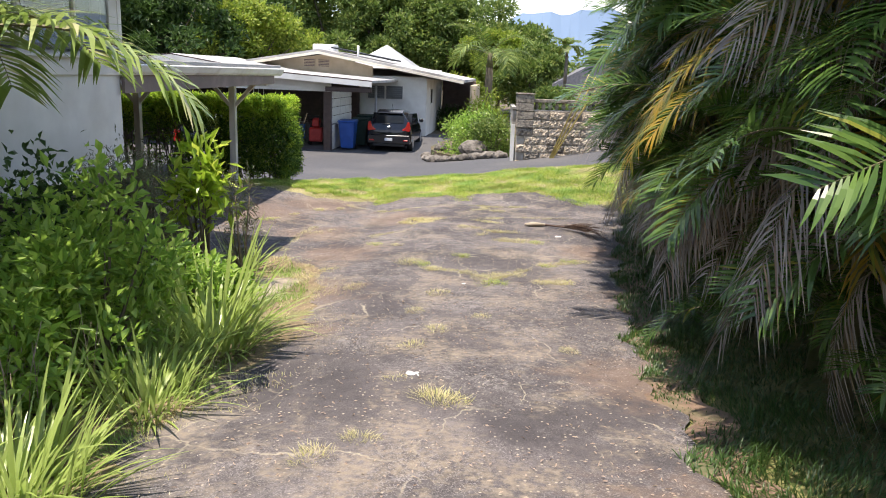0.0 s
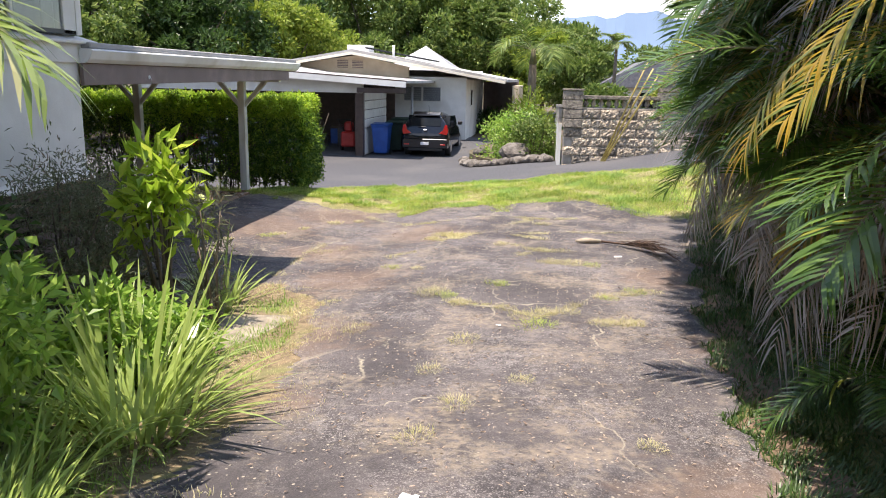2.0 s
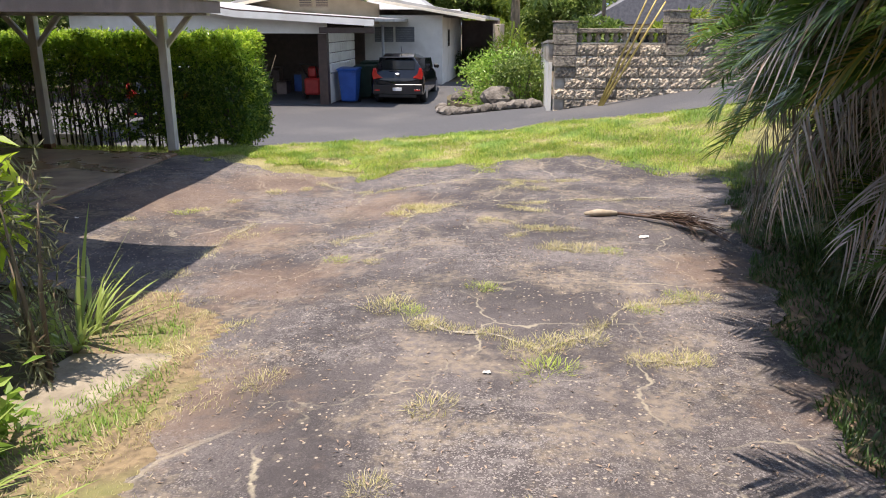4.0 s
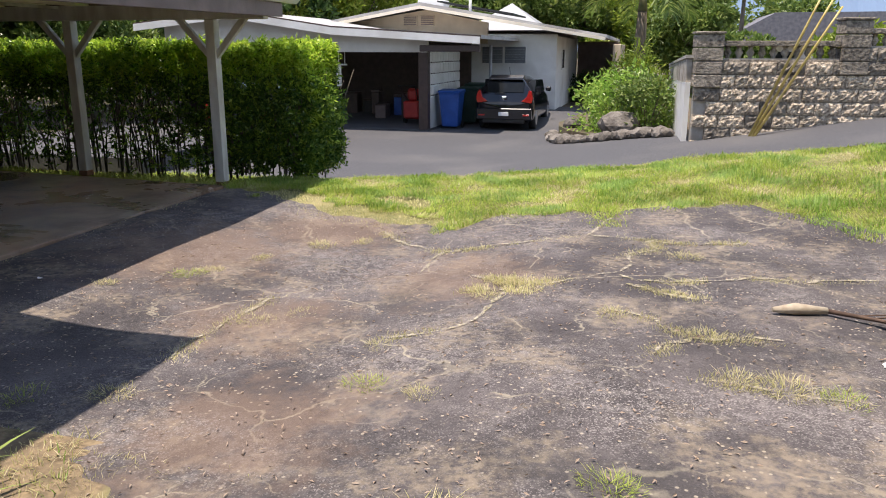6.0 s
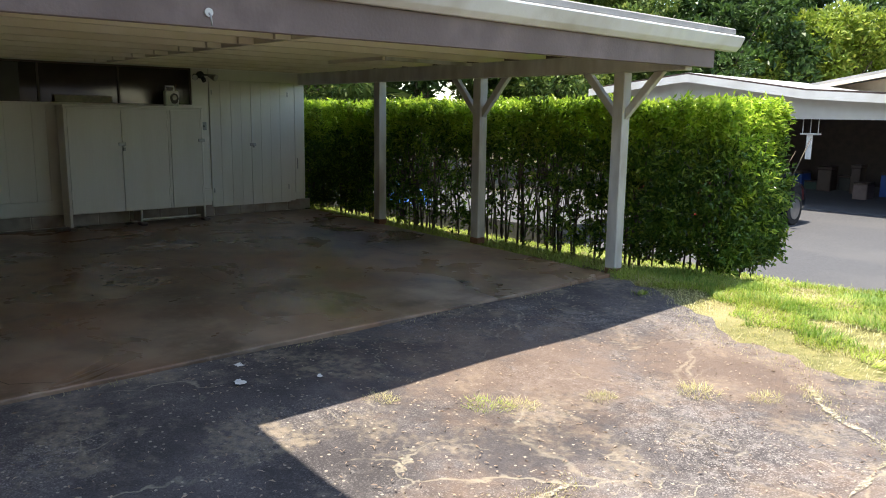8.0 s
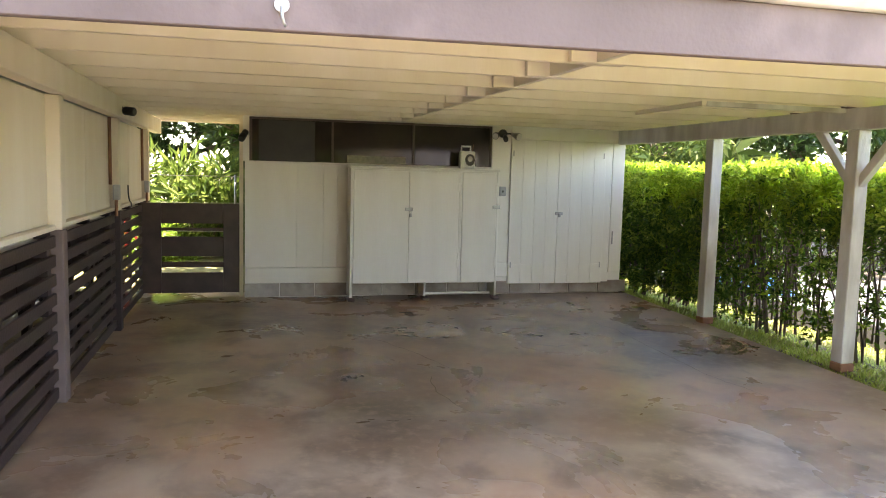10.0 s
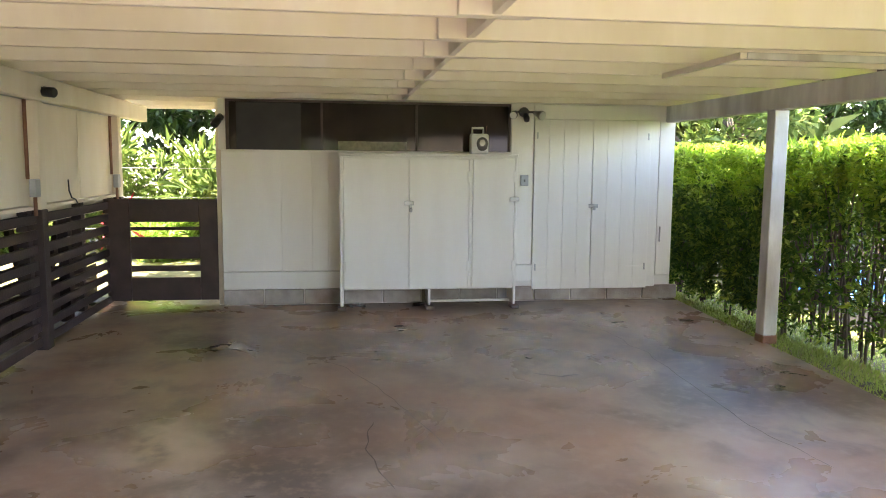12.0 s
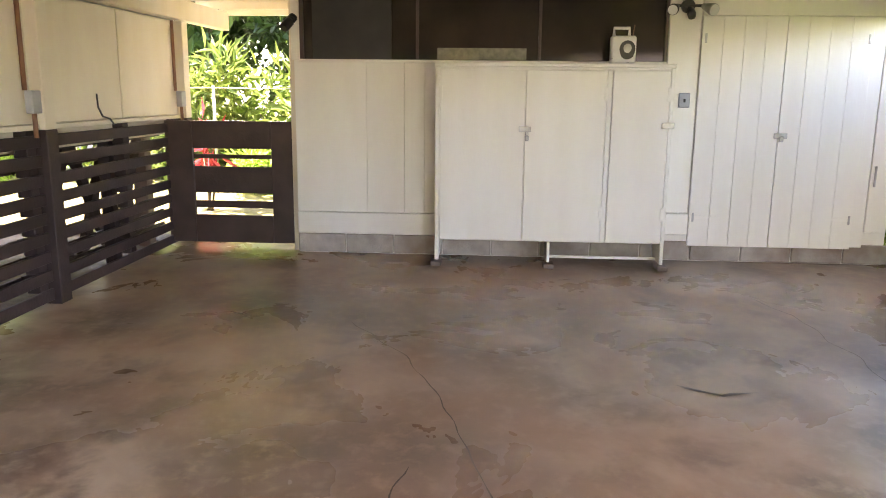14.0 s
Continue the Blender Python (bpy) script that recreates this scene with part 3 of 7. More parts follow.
# ---- carport slab ----
floor = tagged(part("floor", prism([(-11.9, 9.6), (-5.36, 9.6), (-5.39, 12.0), (-5.36, 13.3), (-5.4, 15.12), (-7.4, 15.28), (-9.4, 15.42), (-11.9, 15.6)], 2, -0.35, 0.0, bevel=0.006), SLAB),
               "glossy reddish brown sealed concrete carport floor", "floor", kind="structure")
# concrete with greenish patches, its colour lowered to stand for shade behind the gate
tagged(part("path", box(-16, -11.905, 9.0, 11.2, -0.3, -0.03, 0.01), shader("mossy_concrete", (0.05, 0.046, 0.036), (0.1, 0.09, 0.07), 6, (0.05, 0.06, 0.022), 1.5, 0.9, 0.4, 60)), "worn concrete path beyond the gate, coloured dark for shade", "path", kind="structure")

# ---- carport: wall, roof, posts ----
wall_west = thing("wall_west", (-11.5, 13.2, 0), "white painted board wall of the store room", "wall", kind="structure")
part("wall_body", box(-11.56, -11.425, 10.85, 15.5, 0.0, 2.178, 0.003), WALLWHITE, wall_west)
part("side_wall", box(-13.6, -11.565, 10.85, 10.95, 0.0, 2.178, 0.003), WALLWHITE, wall_west)
part("side_wall", box(-13.6, -11.565, 15.4, 15.5, 0.0, 2.178, 0.003), WALLWHITE, wall_west)
for y0, y1 in ((10.85, 11.42), (11.422, 11.72), (11.7225, 11.88), (11.8825, 12.6), (12.602, 13.725)):
    part("board", box(-11.424, -11.402, y0, y1, 0.345, 1.535, 0.0012), WALLWHITE, wall_west)
part("skirt_board", box(-11.424, -11.385, 10.85, 12.02, 0.17, 0.34, 0.004), WALLWHITE, wall_west)
part("skirt_board", box(-11.424, -11.385, 13.725, 13.97, 0.215, 0.385, 0.004), WALLWHITE, wall_west)
part("corner_board", box(-11.424, -11.394, 10.83, 10.9, 1.54, 2.035, 0.004), WALLWHITE, wall_west)
part("stile", box(-11.424, -11.398, 13.73, 13.965, 0.39, 2.035, 0.004), WALLWHITE, wall_west)
part("header", box(-11.424, -11.398, 13.97, 15.49, 1.885, 2.035, 0.004), WALLWHITE, wall_west)
part("end_panel", box(-11.424, -11.4, 15.325, 15.49, 0.26, 1.88, 0.004), WALLWHITE, wall_west)
part("end_panel", box(-11.424, -11.402, 15.222, 15.32, 0.14, 1.88, 0.004), WALLWHITE, wall_west)
blk = to_mesh("block", box(-0.012, 0.012, -0.193, 0.193, -0.075, 0.075, 0.006), BLOCK)
for k in range(12):
    y = 11.04 + k * 0.395
    if y < 15.4:
        again("block", blk, wall_west, Matrix.Translation((0.082, y - 13.2, 0.083)))

# the high window strip
window_1 = thing("window_1", (-11.41, 12.3, 1.54), "long dark screened window strip under the ceiling", "window", kind="structure")
part("backing", box(-11.424, -11.415, 10.9, 13.72, 1.54, 2.03, 0), SCREEN, window_1)
for y0, y1 in ((10.9, 10.93), (11.81, 11.832), (12.75, 12.772), (13.7, 13.722)):
    part("mullion", box(-11.414, -11.39, y0, y1, 1.545, 2.03, 0.002), DARKBROWN, window_1)
part("sill", box(-11.414, -11.36, 10.9, 13.722, 1.525, 1.545, 0.003), WALLWHITE, window_1)
part("head", box(-11.414, -11.388, 10.931, 13.699, 2.008, 2.03, 0.002), DARKBROWN, window_1)
for y0, y1 in ((10.94, 11.80), (11.84, 12.74), (12.78, 13.69)):
    part("pane", box(-11.41, -11.405, y0, y1, 1.548, 2.005, 0), SCREEN, window_1)
part("screen_panel", box(-11.404, -11.398, 11.0, 11.62, 1.55, 2.0, 0.001), BLACK, window_1)

# double board door of the store
door_1 = thing("door_1", (-11.39, 14.6, 0.13), "closed white double door of vertical boards", "door", kind="structure")
for k in range(8):
    y0 = 13.972 + k * 0.156
    part("board", box(-11.42, -11.38 + 0.0008 * (k % 3), y0, y0 + (0.1545 if k != 3 else 0.151), 0.13, 1.878, 0.0015), WALLWHITE, door_1)
for y, z in ((14.0, 1.72), (14.0, 0.36), (15.19, 1.72), (15.19, 0.36)):
    s = 1 if y < 14.5 else -1
    h = part("hinge", box(-11.377, -11.371, y - 0.008, y + 0.008, z - 0.035, z + 0.035, 0.002), STEEL, door_1)
    part("hinge_strap", prism([(y + s * 0.01, z - 0.014), (y + s * 0.2, z - 0.004), (y + s * 0.2, z + 0.004), (y + s * 0.01, z + 0.014)], 0, -11.377, -11.373), WALLWHITE, door_1)
hasp = part("hasp", box(-11.376, -11.364, 14.56, 14.66, 0.98, 1.02, 0.003), STEEL, door_1, "small steel hasp")
part("padlock", box(-11.364, -11.35, 14.6, 14.63, 0.955, 1.0, 0.004), STEEL, door_1)
part("slide_bolt", box(-11.398, -11.385, 15.35, 15.365, 0.62, 0.78, 0.003), STEEL, wall_west)

# cabinet
cabinet = thing("cabinet", (-11.25, 12.85, 0), "large cream painted wooden cabinet with three doors on legs", "cabinet")
part("body", box(-11.38, -11.1, 11.995, 13.72, 0.19, 1.49, 0.004), WALLWHITE, cabinet)
part("top_board", box(-11.38, -11.065, 11.98, 13.73, 1.492, 1.518, 0.004), WALLWHITE, cabinet)
part("face_frame", box(-11.1, -11.08, 11.99, 12.022, 0.0, 1.49, 0.003), WALLWHITE, cabinet)
part("face_frame", box(-11.1, -11.08, 13.7, 13.725, 0.0, 1.49, 0.003), WALLWHITE, cabinet)
part("face_frame", box(-11.1, -11.08, 13.245, 13.28, 0.2, 1.47, 0.003), WALLWHITE, cabinet)
part("face_frame", box(-11.1, -11.08, 12.024, 13.698, 1.472, 1.49, 0.002), WALLWHITE, cabinet)
for y0, y1 in ((12.026, 12.652), (12.658, 13.242), (13.284, 13.697)):
    d = part("door", box(-11.099, -11.076, y0, y1, 0.2, 1.468, 0.003), WALLWHITE, cabinet)
    for z in (0.42, 1.3):
        yh = y0 + 0.004 if y0 < 12.5 else y1 - 0.004
        part("hinge", box(-11.0755, -11.07, yh - 0.012, yh + 0.012, z - 0.05, z + 0.05, 0.002), WALLWHITE, d)
for y in (12.005, 12.86, 13.71):
    part("leg", box(-11.36, -11.085, y - 0.012, y + 0.012, 0.035, 0.19, 0.003), WALLWHITE, cabinet)
    part("foot_block", box(-11.14, -11.0, y - 0.04, y + 0.04, 0.0, 0.035, 0.006), BROWN, cabinet)
part("stretcher", box(-11.2, -11.17, 12.88, 13.69, 0.05, 0.07, 0.003), WALLWHITE, cabinet)
for y, z in ((12.655, 1.04), (13.695, 1.08)):
    h = part("hasp", box(-11.076, -11.062, y - 0.045, y + 0.045, z - 0.02, z + 0.02, 0.003), STEEL, cabinet, "steel hasp")
    if y < 13:
        part("padlock", box(-11.062, -11.04, y + 0.0, y + 0.03, z - 0.085, z - 0.045, 0.006), STEEL, h)
        part("shackle", tube([(-11.051, y + 0.007, z - 0.045), (-11.051, y + 0.007, z - 0.02), (-11.051, y + 0.015, z - 0.01), (-11.051, y + 0.023, z - 0.02), (-11.051, y + 0.023, z - 0.045)], 0.003, 6), STEEL, h)

# things on the cabinet
radio = thing("radio", (-11.2, 13.36, 1.518), "white portable radio with a dark round dial on a cabinet", "radio")
part("case", box(-11.25, -11.16, 13.27, 13.45, 1.52, 1.72, 0.012), GUTTER, radio)
part("dial", prism([(13.385 + 0.058 * math.cos(a), 1.625 + 0.062 * math.sin(a) - 0.012 * (math.sin(a) < -0.5)) for a in [k * math.pi / 8 for k in range(16)]], 0, -11.159, -11.152, bevel=0.002), BLACK, radio, "dark grille with a pale badge")
part("badge", prism([(13.385 + 0.03 * math.cos(a), 1.63 + 0.034 * math.sin(a)) for a in [k * math.pi / 5 for k in range(10)]], 0, -11.152, -11.149), STEEL, radio)
part("handle", tube([(-11.2, 13.29, 1.72), (-11.2, 13.29, 1.775), (-11.2, 13.4, 1.775), (-11.2, 13.4, 1.72)], 0.012, 8), GUTTER, radio)
part("aerial", tube([(-11.22, 13.43, 1.72), (-11.22, 13.44, 1.8)], 0.004, 6), RUST, radio)
part("cord", tube([(-11.16, 13.28, 1.56), (-11.13, 13.25, 1.53), (-11.12, 13.28, 1.523), (-11.13, 13.36, 1.523), (-11.15, 13.4, 1.53)], 0.004, 6), GUTTER, radio)
pane = thing("glass_sheet", (-11.3, 12.3, 1.518), "shiny glass strip standing against the window", "glass sheet")
part("sheet", prism([(-11.345, 1.547), (-11.34, 1.547), (-11.352, 1.635), (-11.357, 1.635)], 1, 11.98, 12.66), shader("shiny_strip", (0.4, 0.42, 0.36), (0.6, 0.6, 0.52), 25, None, 1, 0.12, 0, 40, metal=0.6), pane)

# switch box, lights, cameras
sb = thing("switch_box", (-11.38, 13.87, 1.26), "small grey metal switch box on the wall", "switch box")
part("cover", box(-11.397, -11.36, 13.83, 13.91, 1.205, 1.315, 0.005), GREYBOX, sb)
part("lever", box(-11.36, -11.35, 13.86, 13.875, 1.245, 1.27, 0.002), BLACK, sb)


def spot(parent, at, way, r, body, lens):
    a, w = Vector(at), Vector(way).normalized()
    o = part("lamp_head", tube([a, a + w * 0.03, a + w * 0.1, a + w * 0.125], [r * 0.45, r * 0.6, r, r], 12), body, parent)
    part("lens", tube([a + w * 0.1255, a + w * 0.129], r * 0.9, 12), lens, o)


flood = thing("flood_light", (-11.39, 13.85, 1.95), "twin security floodlight with motion sensor under the ceiling", "lamp")
part("base", tube([(-11.397, 13.85, 1.95), (-11.36, 13.85, 1.95)], 0.05, 12), BLACK, flood)
part("bracket", box(-11.36, -11.34, 13.74, 13.96, 1.94, 1.96, 0.004), BLACK, flood)
spot(flood, (-11.33, 13.76, 1.945), (1, -0.5, -0.35), 0.04, BLACK, GUTTER)
spot(flood, (-11.33, 13.95, 1.945), (1, 0.5, -0.35), 0.045, STEEL, GUTTER)
part("sensor", tube([(-11.33, 13.86, 1.93), (-11.3, 13.86, 1.89), (-11.28, 13.86, 1.86)], [0.02, 0.032, 0.026], 10), BLACK, flood)


def security_camera(at, way):
    a, w = Vector(at), Vector(way).normalized()
    c = thing("security_camera", at, "small black outdoor security camera on a bracket", "camera", "security cameras")
    part("mount", tube([a, a - Vector((0, 0, 0.0)) + w * 0.03], 0.035, 10), BLACK, c)
    part("arm", tube([a + w * 0.02, a + w * 0.06], 0.012, 8), BLACK, c)
    part("housing", tube([a + w * 0.05, a + w * 0.06, a + w * 0.14, a + w * 0.15], [0.028, 0.038, 0.038, 0.03], 12), BLACK, c)


security_camera((-9.72, 9.8, 1.93), (0.35, 0.9, -0.1))
security_camera((-11.38, 10.86, 1.86), (0.8, -0.4, -0.7))

# ceiling with rafters in one mesh
cb = bmesh.new()
RX = [-11.35 + 0.632 * k for k in range(11)]
for x in RX:
    box(x - 0.02, x + 0.02, 9.62, 12.78, 2.04, 2.18, 0.003, cb)
    box(x + 0.022, x + 0.062, 12.46, 15.78, 2.04, 2.18, 0.003, cb)
for x in (-13.25, -12.62, -11.98):
    box(x - 0.02, x + 0.02, 9.62, 10.84, 2.04, 2.18, 0.003, cb)
for xa, xb in zip(RX, RX[1:]):
    box(xa + 0.064, xb - 0.022, 12.6, 12.64, 2.045, 2.18, 0.003, cb)
for k in range(32):
    y0 = 9.62 + k * 0.195
    box(-13.7, -4.92, y0, y0 + 0.191, 2.182, 2.2, 0.002, cb)
ceiling = tagged(part("ceiling", cb, CREAM), "cream painted carport ceiling with open lapped rafters", "ceiling", kind="structure")
tagged(part("roof", box(-13.9, -4.8, 9.74, 16.02, 2.203, 2.262, 0.01), ROOFWHITE), "flat white coated carport roof", "roof", kind="structure")
tagged(part("trim", prism([(9.7, 1.845), (15.78, 1.905), (15.78, 2.062), (9.7, 2.062)], 0, -4.905, -4.865, bevel=0.004), BROWN), "brown painted fascia board of the carport", "fascia", kind="structure")
tagged(part("trim", prism([(-4.9, 2.064), (-4.83, 2.064), (-4.79, 2.1), (-4.75, 2.185), (-4.77, 2.2), (-4.9, 2.2)], 1, 9.7, 16.1, bevel=0.004), GUTTER), "white metal gutter along the carport roof edge", "gutter", kind="structure")
tagged(part("trim", prism([(-13.9, 2.05), (-4.91, 2.05), (-4.91, 2.2), (-13.9, 2.2)], 1, 15.785, 15.815, bevel=0.004), BROWN), "brown painted end fascia of the carport", "fascia", kind="structure")
tagged(part("beam", box(-11.395, -4.91, 15.38, 15.5, 1.87, 2.036, 0.006), POSTPAINT), "weathered grey painted carport beam on posts", "beam", kind="structure")
tagged(part("beam", box(-12.9, -4.98, 9.737, 9.83, 1.865, 2.036, 0.006), CREAM), "cream painted beam along the side wall", "beam", kind="structure")
hook = thing("eye_hook", (-4.86, 10.96, 1.91), "steel screw hook hanging from the fascia", "hook")
part("plate", tube([(-4.866, 10.96, 1.93), (-4.855, 10.96, 1.93)], 0.022, 12), GUTTER, hook)
part("hook", tube([(-4.855, 10.96, 1.925), (-4.84, 10.96, 1.915), (-4.835, 10.96, 1.895), (-4.84, 10.965, 1.875), (-4.85, 10.97, 1.87)], 0.005, 6), STEEL, hook)
batten = thing("ceiling_batten", (-8.2, 14.4, 2.03), "bare wooden batten nailed under the rafters", "batten")
part("strip", box(-8.6, -7.6, 14.1, 14.14, 2.0, 2.036, 0.003), CREAM, batten)
part("strip", box(-7.64, -7.6, 14.142, 15.37, 2.0, 2.036, 0.003), POSTPAINT, batten)


def carport_post(x, z0, brace):
    p = thing("carport_post", (x, 15.44, z0), "weathered white painted wooden carport post" + (" with two knee braces" if brace else ""), "post", "carport posts")
    part("shaft", box(x - 0.06, x + 0.06, 15.38, 15.5, z0 + 0.07, 1.868, 0.006), POSTPAINT, p)
    part("base", box(x - 0.064, x + 0.064, 15.376, 15.504, z0, z0 + 0.07, 0.008), RUST, p, "rust-stained post base")
    if brace:
        for s in (-1, 1):
            part("brace", prism([(x + s * 0.06, 1.43), (x + s * 0.06, 1.53), (x + s * 0.36, 1.868), (x + s * 0.46, 1.868)], 1, 15.41, 15.47, bevel=0.004), POSTPAINT, p)


carport_post(-9.42, -0.01, False)
carport_post(-7.53, -0.02, True)
carport_post(-5.6, -0.08, True)

# ---- side screen towards the house ----
wall_south = thing("wall_south", (-8.6, 9.7, 0), "cream panel wall above an open brown slatted screen", "wall", kind="structure")
for x in (-11.87, -9.76, -7.6, -5.43):
    # posts further in take the brown with shade in its colour
    part("lower_post", box(x - 0.06, x + 0.06, 9.68, 9.8, 0.0, 1.06, 0.005), BROWN if x > -8 else SHADEDBROWN, wall_south)
    part("upper_post", box(x - 0.058, x + 0.058, 9.684, 9.796, 1.062, 1.864, 0.005), CREAM, wall_south)
for x0, x1 in ((-11.81, -9.82), (-9.70, -7.66), (-7.54, -5.49)):
    xm = (x0 + x1) / 2
    for a, b in ((x0, xm - 0.003), (xm + 0.003, x1)):
        part("panel", box(a + 0.002, b - 0.002, 9.7, 9.72, 1.095, 1.862, 0.003), CREAM, wall_south)
    part("ledge", box(x0 + 0.002, x1 - 0.002, 9.69, 9.765, 1.062, 1.092, 0.004), CREAM, wall_south)
    for k in range(9):
        z = 0.03 + 0.116 * k
        part("slat", box(x0 + 0.002, x1 - 0.002, 9.735, 9.76, z, z + 0.072, 0.004), SHADEDBROWN, wall_south)
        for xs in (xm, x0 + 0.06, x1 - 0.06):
            part("spacer", box(xs - 0.045, xs + 0.045, 9.65, 9.734, z + 0.06, z + 0.128, 0.004), SHADEDBROWN, wall_south)
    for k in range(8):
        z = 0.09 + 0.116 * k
        part("back_slat", box(x0 - 0.05, x1 + 0.05, 9.5, 9.525, z, z + 0.06, 0.003), SHADEDBROWN, wall_south)
    part("stud", box(xm - 0.045, xm + 0.045, 9.53, 9.618, 0.0, 1.06, 0.004), SHADEDBROWN, wall_south)
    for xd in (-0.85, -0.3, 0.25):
        part("diagonal", prism([(xm + xd, 1.05), (xm + xd + 0.1, 1.05), (xm + xd + 0.65, 0.03), (xm + xd + 0.55, 0.03)], 1, 9.45, 9.49), SHADEDBROWN, wall_south)
        part("diagonal", prism([(xm + xd, 0.03), (xm + xd + 0.1, 0.03), (xm + xd + 0.65, 1.05), (xm + xd + 0.55, 1.05)], 1, 9.395, 9.435), SHADEDBROWN, wall_south)
for x in (-9.6, -11.72):
    jb = thing("junction_box", (x, 9.81, 1.23), "small grey electrical box with rusty conduit on a post", "junction box", "junction boxes")
    part("cover", box(x - 0.055, x + 0.035, 9.766, 9.815, 1.16, 1.29, 0.005), GREYBOX, jb)
    part("conduit", tube([(x - 0.02, 9.74, 1.29), (x - 0.02, 9.74, 1.86)], 0.014, 8), RUST, jb)
    part("conduit", tube([(x - 0.02, 9.785, 1.02), (x - 0.02, 9.785, 1.16)], 0.014, 8), RUST, jb)
wh = thing("wire_hook", (-10.45, 9.77, 1.1), "bent black wire hook on the ledge", "hook")
part("wire", tube([(-10.35, 9.78, 1.27), (-10.36, 9.78, 1.18), (-10.4, 9.785, 1.12), (-10.5, 9.785, 1.1), (-10.56, 9.78, 1.06)], 0.006, 6), BLACK, wh)

# ---- gate ----
gate = thing("gate", (-11.5, 10.26, 0.05), "closed dark brown wooden gate with a slatted opening", "gate")
for nm, y0, y1, z0, z1 in (("stile", 9.73, 9.955, 0.05, 1.055), ("stile", 10.615, 10.79, 0.05, 1.055), ("rail", 9.957, 10.613, 0.83, 1.055), ("rail", 9.957, 10.613, 0.05, 0.28)):
    part(nm, box(-11.53, -11.49, y0, y1, z0, z1, 0.005), DARKBROWN, gate)
for z0, z1 in ((0.745, 0.78), (0.46, 0.68), (0.335, 0.395)):
    part("slat", box(-11.55, -11.531, 9.93, 10.64, z0, z1, 0.003), DARKBROWN, gate)
part("post", box(-11.56, -11.48, 10.792, 10.835, 0.0, 2.03, 0.004), CREAM, gate, "cream painted gate post")

# ---- own house ----
house = thing("house", (-8.5, 3, 0.9), "raised white house with dark upper windows beside the carport", "house")
part("floor_slab", box(-12.0, -4.97, -5.8, 9.66, 0.93, 1.06, 0.01), CREAM, house)
part("wall", box(-5.03, -4.93, -5.8, 9.735, 0.98, 2.2, 0.012), HOUSEWHITE, house)
part("wall", box(-12.0, -5.04, 9.55, 9.66, 1.065, 3.6, 0.006), HOUSEWHITE, house)
part("wall", box(-12.0, -11.9, -5.8, 9.54, 1.065, 3.6, 0.006), HOUSEWHITE, house)
part("corner_post", box(-5.1, -4.94, 9.56, 9.855, 2.33, 3.6, 0.005), HOUSEWHITE, house)
part("band", box(-4.928, -4.9, -5.8, 9.775, 2.06, 2.24, 0.006), HOUSEWHITE, house)
part("sill", prism([(-5.05, 2.21), (-4.84, 2.245), (-4.84, 2.27), (-5.05, 2.325)], 1, -5.8, 9.95, bevel=0.004), HOUSEWHITE, house)
part("sill_flashing", prism([(-5.06, 0.95), (-4.86, 0.92), (-4.86, 0.94), (-4.925, 1.0), (-5.06, 1.0)], 1, -5.8, 9.76, bevel=0.003), HOUSEWHITE, house)
part("wall", box(-5.03, -4.93, -5.8, 9.86, 3.42, 3.6, 0.006), HOUSEWHITE, house)
part("room_floor", box(-11.9, -5.04, -5.7, 9.54, 2.1, 2.2, 0), DARKBROWN, house)
for k in range(8):
    y1 = 9.8 - 1.93 * k
    w = part("window", box(-4.99, -4.93, y1 - 0.05, y1, 2.325, 3.42, 0.004), HOUSEWHITE, house)
    part("mullion", box(-4.985, -4.935, y1 - 0.99, y1 - 0.95, 2.325, 3.42, 0.004), HOUSEWHITE, w)
    part("frame", box(-4.98, -4.94, y1 - 1.88, y1 - 0.05, 2.327, 2.37, 0.003), BLACK, w)
    g = part("pane", box(-4.965, -4.96, y1 - 1.88, y1 - 0.05, 2.37, 3.42, 0), GLASS, w)
    g.visible_shadow = False
    part("curtain", raw("curtain", [(-5.15 + 0.02 * math.sin(j * 1.9), y1 - 0.1 - j * 0.055, z) for j in range(33) for z in (2.3, 3.45)], [(2 * j, 2 * j + 1, 2 * j + 3, 2 * j + 2) for j in range(32)],
                            shader("grey_curtain", (0.16, 0.16, 0.17), (0.22, 0.22, 0.23), 4, None, 1, 0.9, 0.1, 60), True), None, w)
part("roof", prism([(-3.74, 3.6), (-3.74, 3.74), (-8.4, 4.7), (-13.1, 3.74), (-13.1, 3.6), (-8.4, 4.5)], 1, -7, 10.3), ROOFWHITE, house)
part("soffit", box(-13.05, -3.8, -6.9, 10.26, 3.605, 3.63, 0), HOUSEWHITE, house)
for k in range(7):
    z = 0.0 + 0.135 * k
    part("slat", box(-5.0, -4.955, -5.8, 9.66, z + 0.005, z + 0.088, 0.004), BROWN, house)
    part("slat", box(-5.46, -5.0, 9.665, 9.69, z + 0.04, z + 0.12, 0.004), BROWN, house)
    for j in range(5):
        part("spacer", box(-5.06, -5.002, 9.55 - j * 1.1, 9.66 - j * 1.1, z + 0.07, z + 0.15, 0.003), BROWN, house)
for j in range(6):
    part("stilt", box(-11.9, -11.78, 9.3 - j * 2.9, 9.42 - j * 2.9, -0.2, 0.93, 0.005), BROWN, house)


